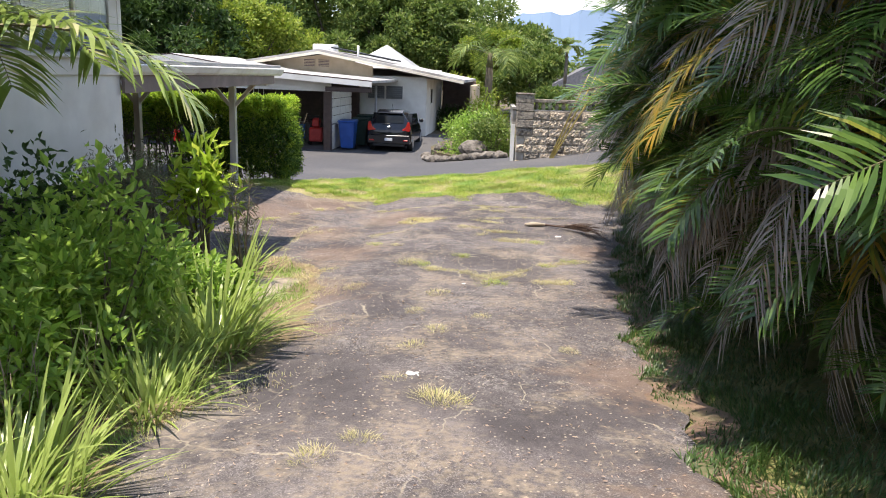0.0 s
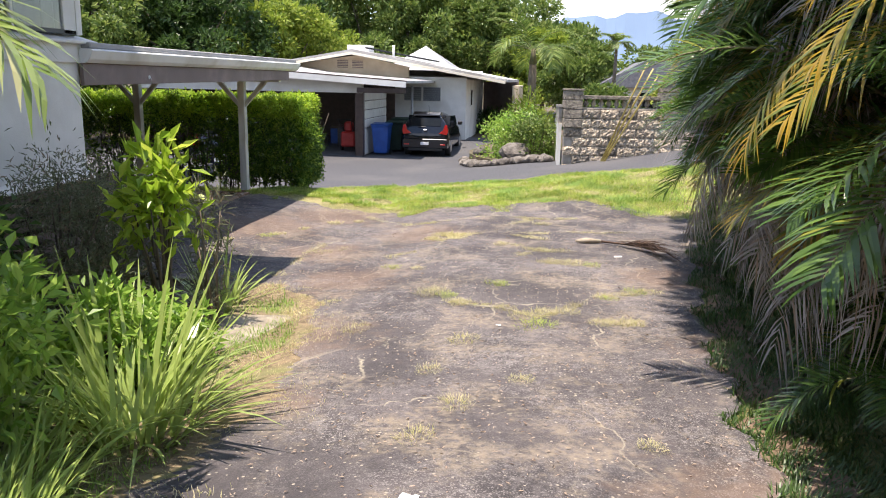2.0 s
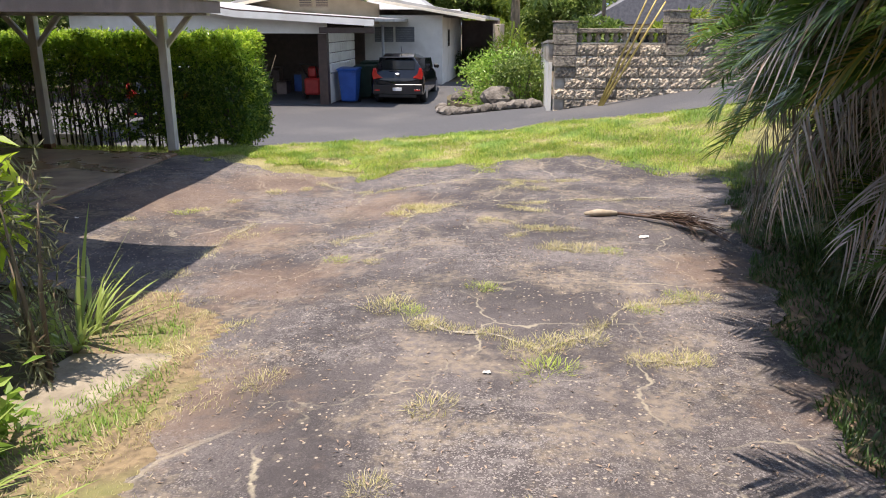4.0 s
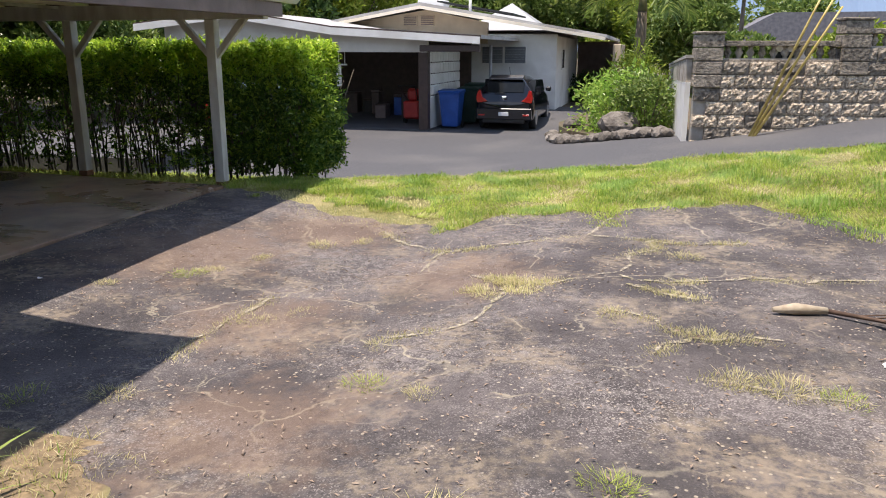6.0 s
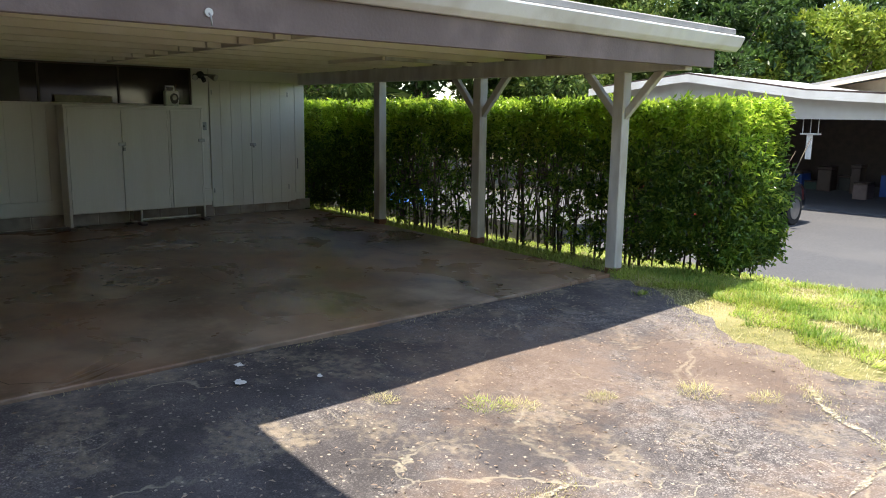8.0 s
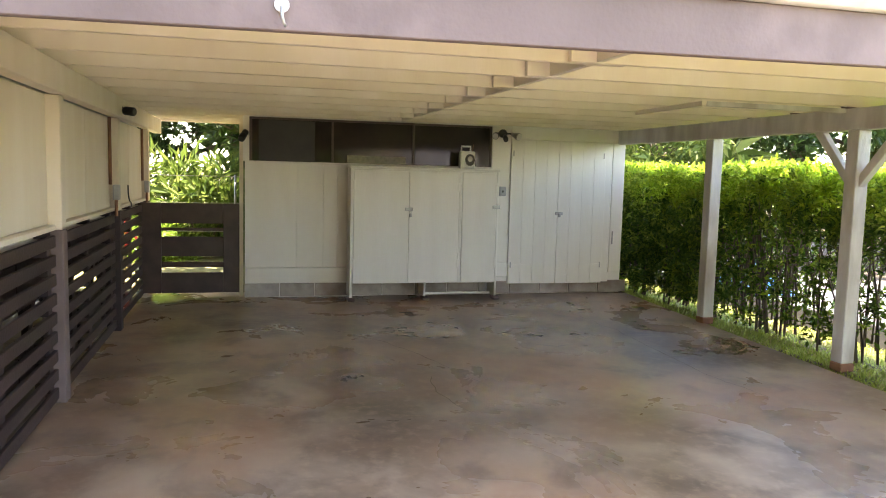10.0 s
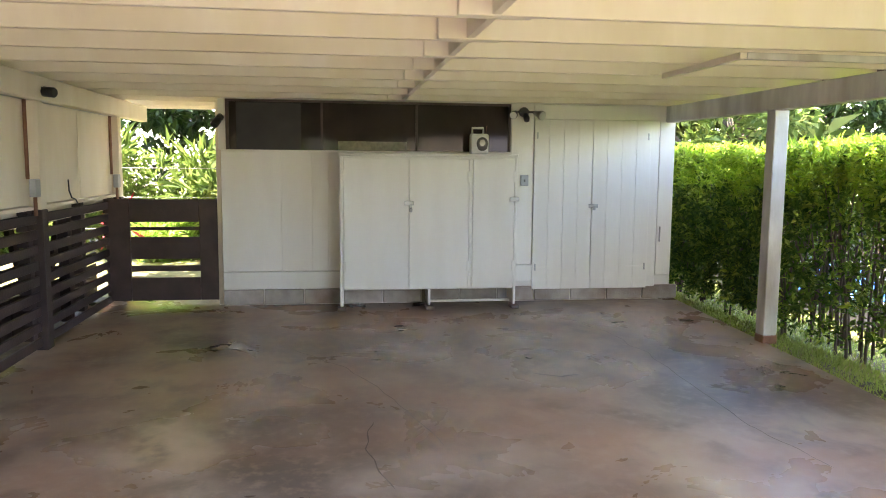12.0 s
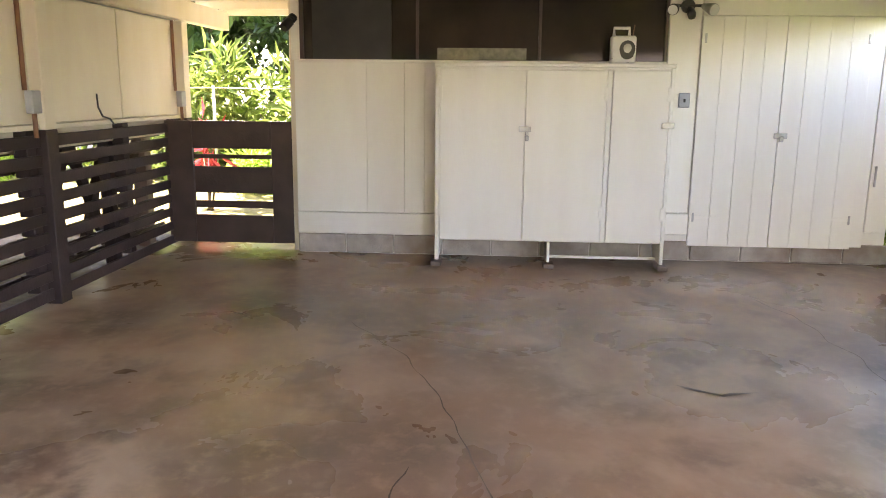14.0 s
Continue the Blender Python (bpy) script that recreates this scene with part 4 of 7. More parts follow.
# ---- plants ----
def hedge_box(name, x0, x1, y0, y1, z0, ztop, n, seed, label):
    """A clipped hedge: sprays of leaves on a dark inside, thin and stemmy low down where it stands open."""
    rng = np.random.default_rng(seed)
    t = thing(name, ((x0 + x1) / 2, (y0 + y1) / 2, z0), label, "hedge")

    def top(x, y):
        return ztop + wob(x, y, 2.2, 0.035) + wob(x, y, 6, 0.03)

    def openness(x):
        return sstep(-10.9, -9.6, x) * sstep(-5.6, -7.0, x)

    def spray(m, face):
        """Centres of leaf sprays on one face, pushed in and out, with the way out of the hedge."""
        u, v = rng.uniform(0, 1, m), rng.uniform(0, 1, m)
        X, Y = x0 + (x1 - x0) * u, y0 + (y1 - y0) * v
        dep = np.abs(rng.normal(0, 0.07, m))
        if face == 2:
            X = x1 - dep
        if face == 0:
            Y = y0 + dep
        if face == 1:
            Y = y1 - dep
        T = top(X, Y)
        Z = z0 + 0.06 + (T - z0 - 0.06) * rng.uniform(0, 1, m)
        if face == 4:
            Z = T - dep * 0.6
        lump = 0.07 * np.sin((Z - z0) * 2.2) + wob(X, Z * 2, 1.3, 0.05) + wob(X + 3, Z * 1.7, 3.4, 0.035)
        if face == 0:
            Y = Y - lump
        if face == 2:
            X = X + lump * 0.8 + 0.12 * np.exp(-((Z - z0 - 1.0) / 0.3) ** 2) * (Y < 16.7)
        low = openness(X) * (1 - sstep(0.85, 1.3, Z - z0))
        keep = (face == 4) | ((wob(X * 1.3, Z * 3.0 + 5, 2.6, 1.0) + rng.normal(0, 0.6, m) > -0.5) & (rng.uniform(0, 1, m) > 0.8 * low))
        way = {0: (0, -0.8, 0.5), 1: (0, 1, 0.4), 2: (0.8, 0, 0.5), 4: (0, 0, 1)}[face]
        return np.stack([X, Y, Z], axis=1)[keep], np.tile(np.array(way, dtype=float), (int(keep.sum()), 1))
    got = [spray(int(n * q), f) for f, q in ((0, 0.052), (1, 0.02), (2, 0.011), (4, 0.03))]
    C, W = np.concatenate([g[0] for g in got]), np.concatenate([g[1] for g in got])
    k = 13
    D = np.repeat(W + rng.normal(size=W.shape) * 0.45, k, axis=0)
    stem = unit(D) * (np.tile(np.linspace(0.0, 1.0, k), len(C)) * 0.13)[:, None]
    P = np.repeat(C, k, axis=0) + stem
    D = D * 0.5 + rng.normal(size=D.shape) * 0.9
    P = P + rng.normal(0, 0.018, P.shape)
    # more bright leaves with height: the sunlit top is put into the colour
    sunny = np.repeat(rng.uniform(0, 1, len(C)), k) < 0.08 + 0.86 * sstep(1.05, 1.45, P[:, 2] - z0)
    part("foliage", leaves("foliage", P[~sunny], D[~sunny], 0.07, 0.03, L_HEDGE, rng), None, t)
    part("young_foliage", leaves("young_foliage", P[sunny], D[sunny], 0.07, 0.03, L_BRIGHT, rng), None, t)
    # leaves inside, dense above
    m = int(n * 0.22)
    X = rng.uniform(x0, x1, m)
    Z = z0 + 0.05 + (ztop - z0 - 0.12) * rng.uniform(0, 1, m) ** 0.8
    ok = rng.uniform(0, 1, m) > 0.82 * openness(X) * (1 - sstep(0.8, 1.25, Z - z0))
    P = np.stack([X, rng.uniform(y0 + 0.08, y1 - 0.08, m), Z], axis=1)[ok]
    part("inner_foliage", leaves("inner_foliage", P, rng.normal(size=P.shape), 0.1, 0.05, L_HEDGE, rng), None, t)
    # single shoots standing over the clipped top
    m = int(n * 0.004)
    X, Y = rng.uniform(x0, x1, m), rng.uniform(y0 - 0.08, y1, m)
    B = np.stack([X, Y, top(X, Y) - 0.04], axis=1)
    U = unit(rng.normal(size=B.shape) * 0.3 + (0, 0, 1))
    P = np.repeat(B, 6, axis=0) + np.repeat(U, 6, axis=0) * (np.tile(np.linspace(0, 1, 6), m) * np.repeat(rng.uniform(0.05, 0.16, m), 6))[:, None]
    part("new_growth", leaves("new_growth", P, rng.normal(size=P.shape) * 0.7 + (0, 0, 0.8), 0.08, 0.032, L_BRIGHT, rng), None, t)
    b = bmesh.new()
    for k in range(int((x1 - x0) * 24)):
        x, y = rng.uniform(x0 + 0.1, x1 - 0.1), rng.uniform(y0 + 0.05, y1 - 0.12)
        dx, dy = rng.normal(0, 0.1, 2)
        r = rng.uniform(0.6, 1.2)
        tube([(x, y, z0 - 0.08), (x + dx * 0.3, y + dy * 0.3, z0 + 0.4), (x + dx, y + dy, z0 + 0.8), (x + dx * 1.8, y + dy * 1.5, z0 + 1.35)], [0.014 * r, 0.012 * r, 0.009 * r, 0.005 * r], 5, b)
        for j in range(2):
            zz = rng.uniform(0.3, 0.9)
            ex, ey = rng.normal(0, 0.13, 2)
            tube([(x + dx * zz * 0.8, y + dy * zz * 0.8, z0 + zz), (x + dx * zz + ex, y + dy * zz + ey, z0 + zz + 0.32)], [0.006 * r, 0.003 * r], 4, b)
    part("stem_thicket", b, BARK, t)
    return t


hedge_box("hedge", -16.5, -4.82, 16.05, 17.2, -0.08, 1.5, 128000, 3, "tall clipped green hedge with bare stems low down")


def pinnate(name, length, pairs, leaflet, material, rng, arch=1.1, lift=0.55, hang=0.5, ragged=0.0, vee=0.5, wid=0.03):
    """A palm frond along +x from the origin: a bowed rachis with leaflets in two rows."""
    V, F, M = [], [], []

    def at(s):
        a = lift - arch * s
        return np.array((length * (s - 0.10 * arch * s * s), 0, length * (math.sin(lift) * s - 0.5 * arch * s * s)))
    for k in range(13):
        p, q = at(k / 12), 0.014 * (1 - 0.85 * k / 12)
        for a in range(4):
            V.append(p + (0, q * math.cos(a * math.pi / 2), q * math.sin(a * math.pi / 2)))
    for k in range(12):
        for a in range(4):
            F.append((4 * k + a, 4 * k + (a + 1) % 4, 4 * k + 4 + (a + 1) % 4, 4 * k + 4 + a))
            M.append(1)
    for i in range(pairs):
        s = 0.14 + 0.86 * (i + 0.5) / pairs
        p, t = at(s), at(min(1, s + 0.02)) - at(s - 0.02)
        t /= np.linalg.norm(t)
        up = np.cross(t, (0, 1, 0))
        up = up if up[2] > 0 else -up
        ln = leaflet * (0.45 + 0.9 * math.sin(math.pi * min(1, (s + 0.12) * 0.87)) ** 0.8)
        for side in (-1, 1):
            if rng.uniform() < ragged:
                continue
            l = ln * rng.uniform(0.8, 1.12)
            fwd = 0.4 + 0.5 * s + rng.normal(0, 0.08)
            d = t * fwd + np.array((0, side, 0)) + up * (vee + rng.normal(0, 0.12))
            d /= np.linalg.norm(d)
            w = wid * rng.uniform(0.8, 1.15)
            hg = hang * rng.uniform(0.6, 1.4)
            b = len(V)
            for j, (r, ww) in enumerate(((0, 0.35), (0.3, 1.0), (0.65, 0.8))):
                c = p + d * l * r + np.array((0, 0, -hg)) * l * r * r
                across = np.cross(d, up)
                V += [c - across * w * ww * 0.5, c + across * w * ww * 0.5]
            V.append(p + d * l + np.array((0, 0, -hg)) * l)
            F += [(b, b + 1, b + 3, b + 2), (b + 2, b + 3, b + 5, b + 4), (b + 4, b + 5, b + 6)]
            M += [0, 0, 0]
    me = bpy.data.meshes.new(name)
    me.from_pydata([tuple(v) for v in V], [], F)
    me.materials.append(material)
    me.materials.append(CANE)
    me.polygons.foreach_set("material_index", M)
    return me


prng = np.random.default_rng(11)
FRONDS = [pinnate("frond", L * 0.95, 46, 0.33, L_PALM, prng, arch=a * 0.8, lift=l, hang=h, wid=0.024) for L, a, l, h in
          ((1.75, 1.75, 1.0, 0.28), (1.55, 1.9, 0.85, 0.4), (1.9, 1.6, 0.95, 0.3), (1.45, 2.0, 0.85, 0.45), (1.65, 1.8, 0.75, 0.35))]
FRONDS_Y = [pinnate("frond", L, 46, 0.3, L_PALMY, prng, arch=a, lift=0.7, hang=0.6, ragged=0.06, wid=0.023) for L, a in ((1.6, 1.6), (1.4, 1.8))]
FRONDS_D = [pinnate("dead_frond", L, 38, 0.32, L_PALMD, prng, arch=a, lift=0.5, hang=0.85, ragged=0.1, vee=0.1, wid=0.017) for L, a in ((1.25, 2.0), (1.05, 2.4))]


def areca(cx, cy, top, n, seed, away=False):
    rng = np.random.default_rng(seed)
    z0 = float(height(cx, cy)) - 0.06
    p = thing("areca_palm", (cx, cy, z0), "dense clumping palm with green, yellowing and dead fronds", "palm", "palm screen")
    canes = []
    for k in range(10):
        a, r = rng.uniform(0, 6.28), rng.uniform(0.15, 0.7)
        x, y, h = r * math.cos(a), r * math.sin(a), top * (0.55 + 0.45 * (k % 4) / 3) * rng.uniform(0.85, 1.05)
        lean = rng.normal(0, 0.1, 2) + (x * 0.4, y * 0.4)
        me = to_mesh("cane", tube([(x, y, 0), (x + lean[0] * 0.4, y + lean[1] * 0.4, h * 0.5), (x + lean[0], y + lean[1], h)], [0.045, 0.038, 0.03], 7), CANE)
        again("cane", me, p, Matrix())
        canes.append((x + lean[0], y + lean[1], h))
    for k in range(n):
        x, y, h = canes[k % 10]
        dead = False
        if k < n * 0.45:                      # the crown
            h *= rng.uniform(0.9, 1.08)
            az = rng.uniform(0, 2 * math.pi)
            x, tilt = (x + 0.35, rng.normal(0.3, 0.25)) if cy > 5.5 else (x, rng.normal(0.12, 0.25))
        elif k < n * (0.97 if cy > 11 else 0.9 if cy > 4.2 else 0.7) or away:            # the outer curtain
            h = rng.uniform(1.1, top * (0.84 if cy > 5.5 else 0.66))
            az = math.pi + rng.normal(0, 0.7) if not away else rng.uniform(0, 6.28)
            x, y = x * 0.5 - (0.3 if cy > 5.5 else 0.05 if cy > 4.2 else -0.3), y * 0.8
            tilt = rng.normal(0.0, 0.22)
        elif not away:                          # dead fronds hang outside
            h, dead = rng.uniform(1.0, top * 0.62), True
            az = math.pi + rng.normal(0, 0.6)
            x, y = x * 0.4 - 0.5, y
            tilt = rng.normal(-0.15, 0.2)
        q = rng.uniform()
        me = FRONDS_D[k % 2] if dead else FRONDS_Y[k % 2] if q < 0.12 else FRONDS[int(rng.integers(5))]
        m = Matrix.Translation((x, y, max(0.6, h))) @ Euler((rng.normal(0, 0.3), -tilt, az)).to_matrix().to_4x4() @ Matrix.Scale(rng.uniform(0.75, 1.1), 4)
        again(me.name.split(".")[0], me, p, m)
    for k in range(0 if away else 36):        # low growth between the canes
        m = Matrix.Translation((rng.uniform(-0.6, 0.4) + (0.5 if cy < 4.2 else 0.0), rng.uniform(-0.6, 0.6), rng.uniform(0.15, 1.0))) @ Euler((rng.normal(0, 0.3), rng.normal(0, 0.3), rng.uniform(0, 6.28))).to_matrix().to_4x4() @ Matrix.Scale(rng.uniform(0.45, 0.7), 4)
        again("frond", FRONDS[int(rng.integers(5))], p, m)
    return p


for k, (cx, cy, tp) in enumerate(((3.5, 2.2, 4.8), (2.9, 3.6, 5.0), (2.45, 5.0, 5.0), (2.35, 6.3, 4.4), (2.35, 7.6, 4.3), (2.45, 8.9, 4.2), (2.65, 10.2, 4.2), (2.95, 11.6, 4.2), (3.2, 13.0, 4.2))):
    areca(cx, cy, tp, 140, (96 if k < 2 else 50) + k)
for k, (cx, cy) in enumerate(((4.2, 1.8), (4.0, 4.0), (4.1, 6.2), (4.1, 8.4), (4.4, 10.6))):
    areca(cx, cy, 4.2, 70, 80 + k, True)


lrng = np.random.default_rng(17)
STRAPS = []
for v in range(14):
    tl = 0.15 + 0.85 * v / 13
    STRAPS.append(blades("leaf", np.zeros((1, 3)), np.array([[tl, lrng.normal(0, 0.05), 1.0]]), 1.0, 0.032, L_LILY, lrng, 0.5, 6))


def strap_clump(x, y, r, h, n, seed, label="clump of arching green strap leaves"):
    rng = np.random.default_rng(seed)
    z = float(height(x, y)) - 0.05
    t = thing("strap_leaf_plant", (x, y, z), label, "plant", "strap leaf border")
    for k in range(n):
        a, q, s = rng.uniform(0, 6.28), rng.uniform(0, 1) ** 0.7 * r * 0.4, h * rng.uniform(0.8, 1.15)
        again("leaf", STRAPS[int(rng.integers(14))], t, Matrix.Translation((q * math.cos(a), q * math.sin(a), 0)) @ Euler((rng.normal(0, 0.1), rng.normal(0, 0.1), a + rng.normal(0, 0.35))).to_matrix().to_4x4() @ Matrix.Diagonal((s, s * rng.uniform(0.8, 1.2), s, 1)))


for k, (x, y, r, h, n) in enumerate(((-2.4, 3.55, 0.75, 0.74, 230), (-2.8, 2.9, 0.7, 0.7, 150), (-2.35, 4.8, 0.65, 0.6, 170), (-2.5, 6.2, 0.85, 0.88, 300), (-3.0, 5.5, 0.6, 0.6, 110), (-3.15, 8.8, 0.45, 0.75, 70), (-2.6, 1.9, 0.7, 0.6, 120), (-2.65, 5.3, 0.65, 0.62, 190))):
    strap_clump(x, y, r, h, n, 20 + k)


def bush(name, x, y, r, h, n, leaf, wid, material, seed, label, stems=10, low=0.1, spread=1.0, clumps=26):
    """A shrub: forked stems and leaves gathered in uneven clumps."""
    rng = np.random.default_rng(seed)
    z = float(height(x, y)) - 0.06
    t = thing(name, (x, y, z), label, "shrub")
    b = bmesh.new()
    C = []
    for k in range(clumps):
        a, q = rng.uniform(0, 6.28), math.sqrt(rng.uniform(0, 1))
        zz = rng.uniform(low, 1.0)
        w = r * q * (0.55 + 0.6 * math.sin(math.pi * min(1, zz * 0.85 + 0.1)))
        C.append((x + w * math.cos(a), y + w * math.sin(a), z + h * zz * (1 - 0.25 * q * q)))
    for k in range(stems):
        c = C[k % clumps]
        tube([(x + rng.normal(0, r * 0.12), y + rng.normal(0, r * 0.12), z), ((x + c[0]) / 2, (y + c[1]) / 2, z + (c[2] - z) * 0.55), c], [0.018, 0.012, 0.005], 5, b)
    part("stem_thicket", b, BARK, t)
    C = np.array(C)
    i = rng.integers(0, clumps, n)
    off = rng.normal(size=(n, 3)) * (r * 0.2, r * 0.2, h * 0.09)
    P = C[i] + off
    P[:, 2] = np.maximum(P[:, 2], z + 0.05)
    D = unit(off) + rng.normal(size=(n, 3)) * 0.75 + (0, 0, 0.15)
    part("foliage", leaves("foliage", P, D, leaf, wid, material, rng), None, t)
    return t


bush("shrub", -2.9, 5.3, 0.42, 1.4, 2000, 0.1, 0.048, L_BUSH, 31, "tall leafy green shrub in the border")
bush("shrub", -2.95, 7.2, 0.38, 0.55, 1500, 0.1, 0.048, L_BUSH, 32, "low leafy bright green shrub in the border")
bush("shrub", -4.2, 4.2, 0.8, 1.3, 2600, 0.1, 0.05, L_BUSH, 33, "leafy green shrub beside the house wall")
bush("shrub", -4.0, 6.4, 0.8, 1.15, 2400, 0.1, 0.05, L_BUSH, 34, "green shrub against the house wall")
bush("shrub", -4.3, 8.3, 0.8, 1.4, 9000, 0.06, 0.012, L_GREY, 35, "grey twiggy thicket of fine stems", 60, 0.05)
bush("shrub", -4.35, 9.1, 0.5, 1.15, 5000, 0.06, 0.012, L_GREY, 45, "grey twiggy thicket of fine stems", 40, 0.05)
bush("shrub", -3.7, 7.6, 0.6, 0.8, 4500, 0.06, 0.012, L_GREY, 36, "grey twiggy thicket of fine stems", 40, 0.05)
bush("shrub", -3.1, 4.5, 0.38, 0.8, 1600, 0.1, 0.048, L_BUSH, 43, "leafy bright green shrub in the border")
bush("shrub", -3.0, 6.7, 0.32, 0.75, 1000, 0.1, 0.046, L_BUSH, 44, "leafy bright green shrub in the border")
bush("shrub", -4.4, 7.3, 0.6, 1.35, 2400, 0.1, 0.05, L_DARK, 41, "dark green shrub beside the house wall")
bush("shrub", -4.4, 5.4, 0.65, 1.4, 2400, 0.1, 0.05, L_BUSH, 42, "green shrub beside the house wall")
bush("shrub", -4.3, 2.6, 0.9, 1.4, 2600, 0.11, 0.05, L_DARK, 37, "dark green shrub beside the house wall")
bush("shrub", -3.3, 3.7, 0.5, 0.7, 1400, 0.07, 0.02, L_GREY, 38, "dry twiggy weed patch", 30, 0.05)
bush("broadleaf_shrub", -3.34, 8.2, 0.34, 1.5, 380, 0.17, 0.07, L_BRIGHT, 39, "broad-leaved light green shrub by the carport", 12, 0.68)
bush("tall_weed", -2.95, 8.2, 0.16, 1.35, 700, 0.1, 0.012, L_GREY, 40, "tall spindly dry weed with narrow leaves", 3, 0.1, clumps=14)


# ---- neighbour's garage and house ----
GREYGLASS = shader("grey_louvre_glass", (0.12, 0.13, 0.15), (0.17, 0.18, 0.2), 3, None, 1, 0.3, 0, 40)
GABLE = shader("beige_gable_paint", (0.55, 0.44, 0.31), (0.63, 0.52, 0.38), 3, (0.46, 0.36, 0.25), 1, 0.7, 0.2, 50)
garage = thing("garage", (-9.8, 30, -0.6), "open white garage with a low white roof", "garage")
part("floor", box(-14.3, -6.4, 27.5, 33.0, -0.9, -0.57, 0.01), ROAD, garage)
part("corner_post", box(-6.68, -6.42, 27.5, 27.76, -0.57, 1.55, 0.01), DARKBROWN, garage, "dark brown corner post")
part("corner_post", box(-14.3, -14.05, 27.5, 27.75, -0.57, 1.6, 0.01), BROWN, garage, "dark brown corner post")
part("header", prism([(-14.3, 1.5), (-6.42, 1.48), (-6.42, 1.9), (-8.9, 2.04), (-11.85, 2.48), (-14.3, 2.2)], 1, 27.45, 27.62), HOUSEWHITE, garage)
part("roof", prism([(-14.9, 2.18), (-11.85, 2.5), (-8.9, 2.06), (-4.85, 1.82), (-4.85, 1.91), (-8.9, 2.16), (-11.85, 2.6), (-14.9, 2.28)], 1, 26.9, 33.4), ROOFWHITE, garage)
part("drip_edge", prism([(-14.9, 2.275), (-11.85, 2.595), (-8.9, 2.155), (-4.85, 1.905), (-4.85, 1.87), (-8.9, 2.12), (-11.85, 2.56), (-14.9, 2.24)], 1, 26.87, 26.9), DARKBROWN, garage)
part("fascia", prism([(-14.9, 2.05), (-11.85, 2.37), (-8.9, 1.93), (-4.87, 1.69), (-4.87, 1.868), (-8.9, 2.118), (-11.85, 2.558), (-14.9, 2.238)], 1, 26.86, 26.9), HOUSEWHITE, garage)
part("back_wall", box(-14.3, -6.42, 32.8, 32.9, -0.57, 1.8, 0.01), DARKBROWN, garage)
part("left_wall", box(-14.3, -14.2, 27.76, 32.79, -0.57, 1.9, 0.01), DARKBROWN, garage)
sw = part("screen_wall", box(-6.52, -6.45, 27.78, 31.4, -0.57, 0.3, 0.006), HOUSEWHITE, garage)
bb = to_mesh("breeze_block", box(-0.03, 0.03, -0.145, 0.145, -0.145, 0.145, 0.03), HOUSEWHITE)
for j in range(4):
    for k in range(12):
        again("breeze_block", bb, sw, Matrix.Translation((-6.485 + 9.8, 27.95 - 30 + 0.3 * k, 0.46 + 0.6 + 0.3 * j)))
part("gutter_beam", box(-6.5, -4.9, 27.0, 27.1, 1.5, 1.66, 0.01), DARKBROWN, garage)
part("downpipe", tube([(-5.5, 31.5, 1.7), (-5.5, 31.5, -0.35)], 0.05, 8), GREYBOX, garage)
# stored goods in the dark garage
RED = shader("red_paint", (0.35, 0.02, 0.02), (0.45, 0.035, 0.03), 5, None, 1, 0.4, 0.05, 40)
mower = thing("garden_machine", (-7.3, 29.2, -0.57), "red garden machine with handles in the garage", "machine")
part("engine", box(-7.6, -7.1, 29.0, 29.6, -0.42, 0.1, 0.05), RED, mower)
part("tank", box(-7.5, -7.2, 29.1, 29.4, 0.102, 0.45, 0.06), RED, mower)
part("handle", tube([(-7.5, 29.2, 0.1), (-7.6, 28.6, 0.55), (-7.1, 28.6, 0.55), (-7.2, 29.2, 0.1)], 0.02, 8), BLACK, mower)
for x in (-7.62, -7.08):
    part("wheel", tube([(x - 0.04, 29.3, -0.43), (x + 0.04, 29.3, -0.43)], 0.14, 14), TYRE, mower)
srng = random.Random(4)
for k in range(14):
    x, w, h, d = -13.4 + k * 0.42, srng.uniform(0.25, 0.4), srng.uniform(0.35, 1.2), srng.uniform(0.3, 0.6)
    y = srng.uniform(30.5, 32.0)
    bx = thing("storage_box", (x, y, -0.57), "stacked storage box at the back of the garage", "box", "stored boxes")
    part("box_body", box(x - w / 2, x + w / 2, y - d / 2, y + d / 2, -0.57, -0.57 + h * 0.9, 0.02), srng.choice((BLACK, BROWN, GREENBIN, DARKBROWN, BLUEBIN)), bx)
    part("lid", box(x - w / 2 - 0.01, x + w / 2 + 0.01, y - d / 2 - 0.01, y + d / 2 + 0.01, -0.57 + h * 0.9, -0.57 + h, 0.015), DARKBROWN, bx)
hang = thing("hanging_rack", (-9.1, 27.9, 1.2), "small white rack hanging under the garage eave", "rack")
part("shelf", box(-9.3, -8.9, 27.75, 28.0, 1.12, 1.16, 0.01), HOUSEWHITE, hang)
for x in (-9.28, -9.1, -8.92):
    part("hanger", tube([(x, 27.85, 1.16), (x, 27.85, 1.5)], 0.012, 6), HOUSEWHITE, hang)
part("towel", box(-9.16, -9.02, 27.8, 27.83, 0.55, 1.12, 0.008), HOUSEWHITE, hang)

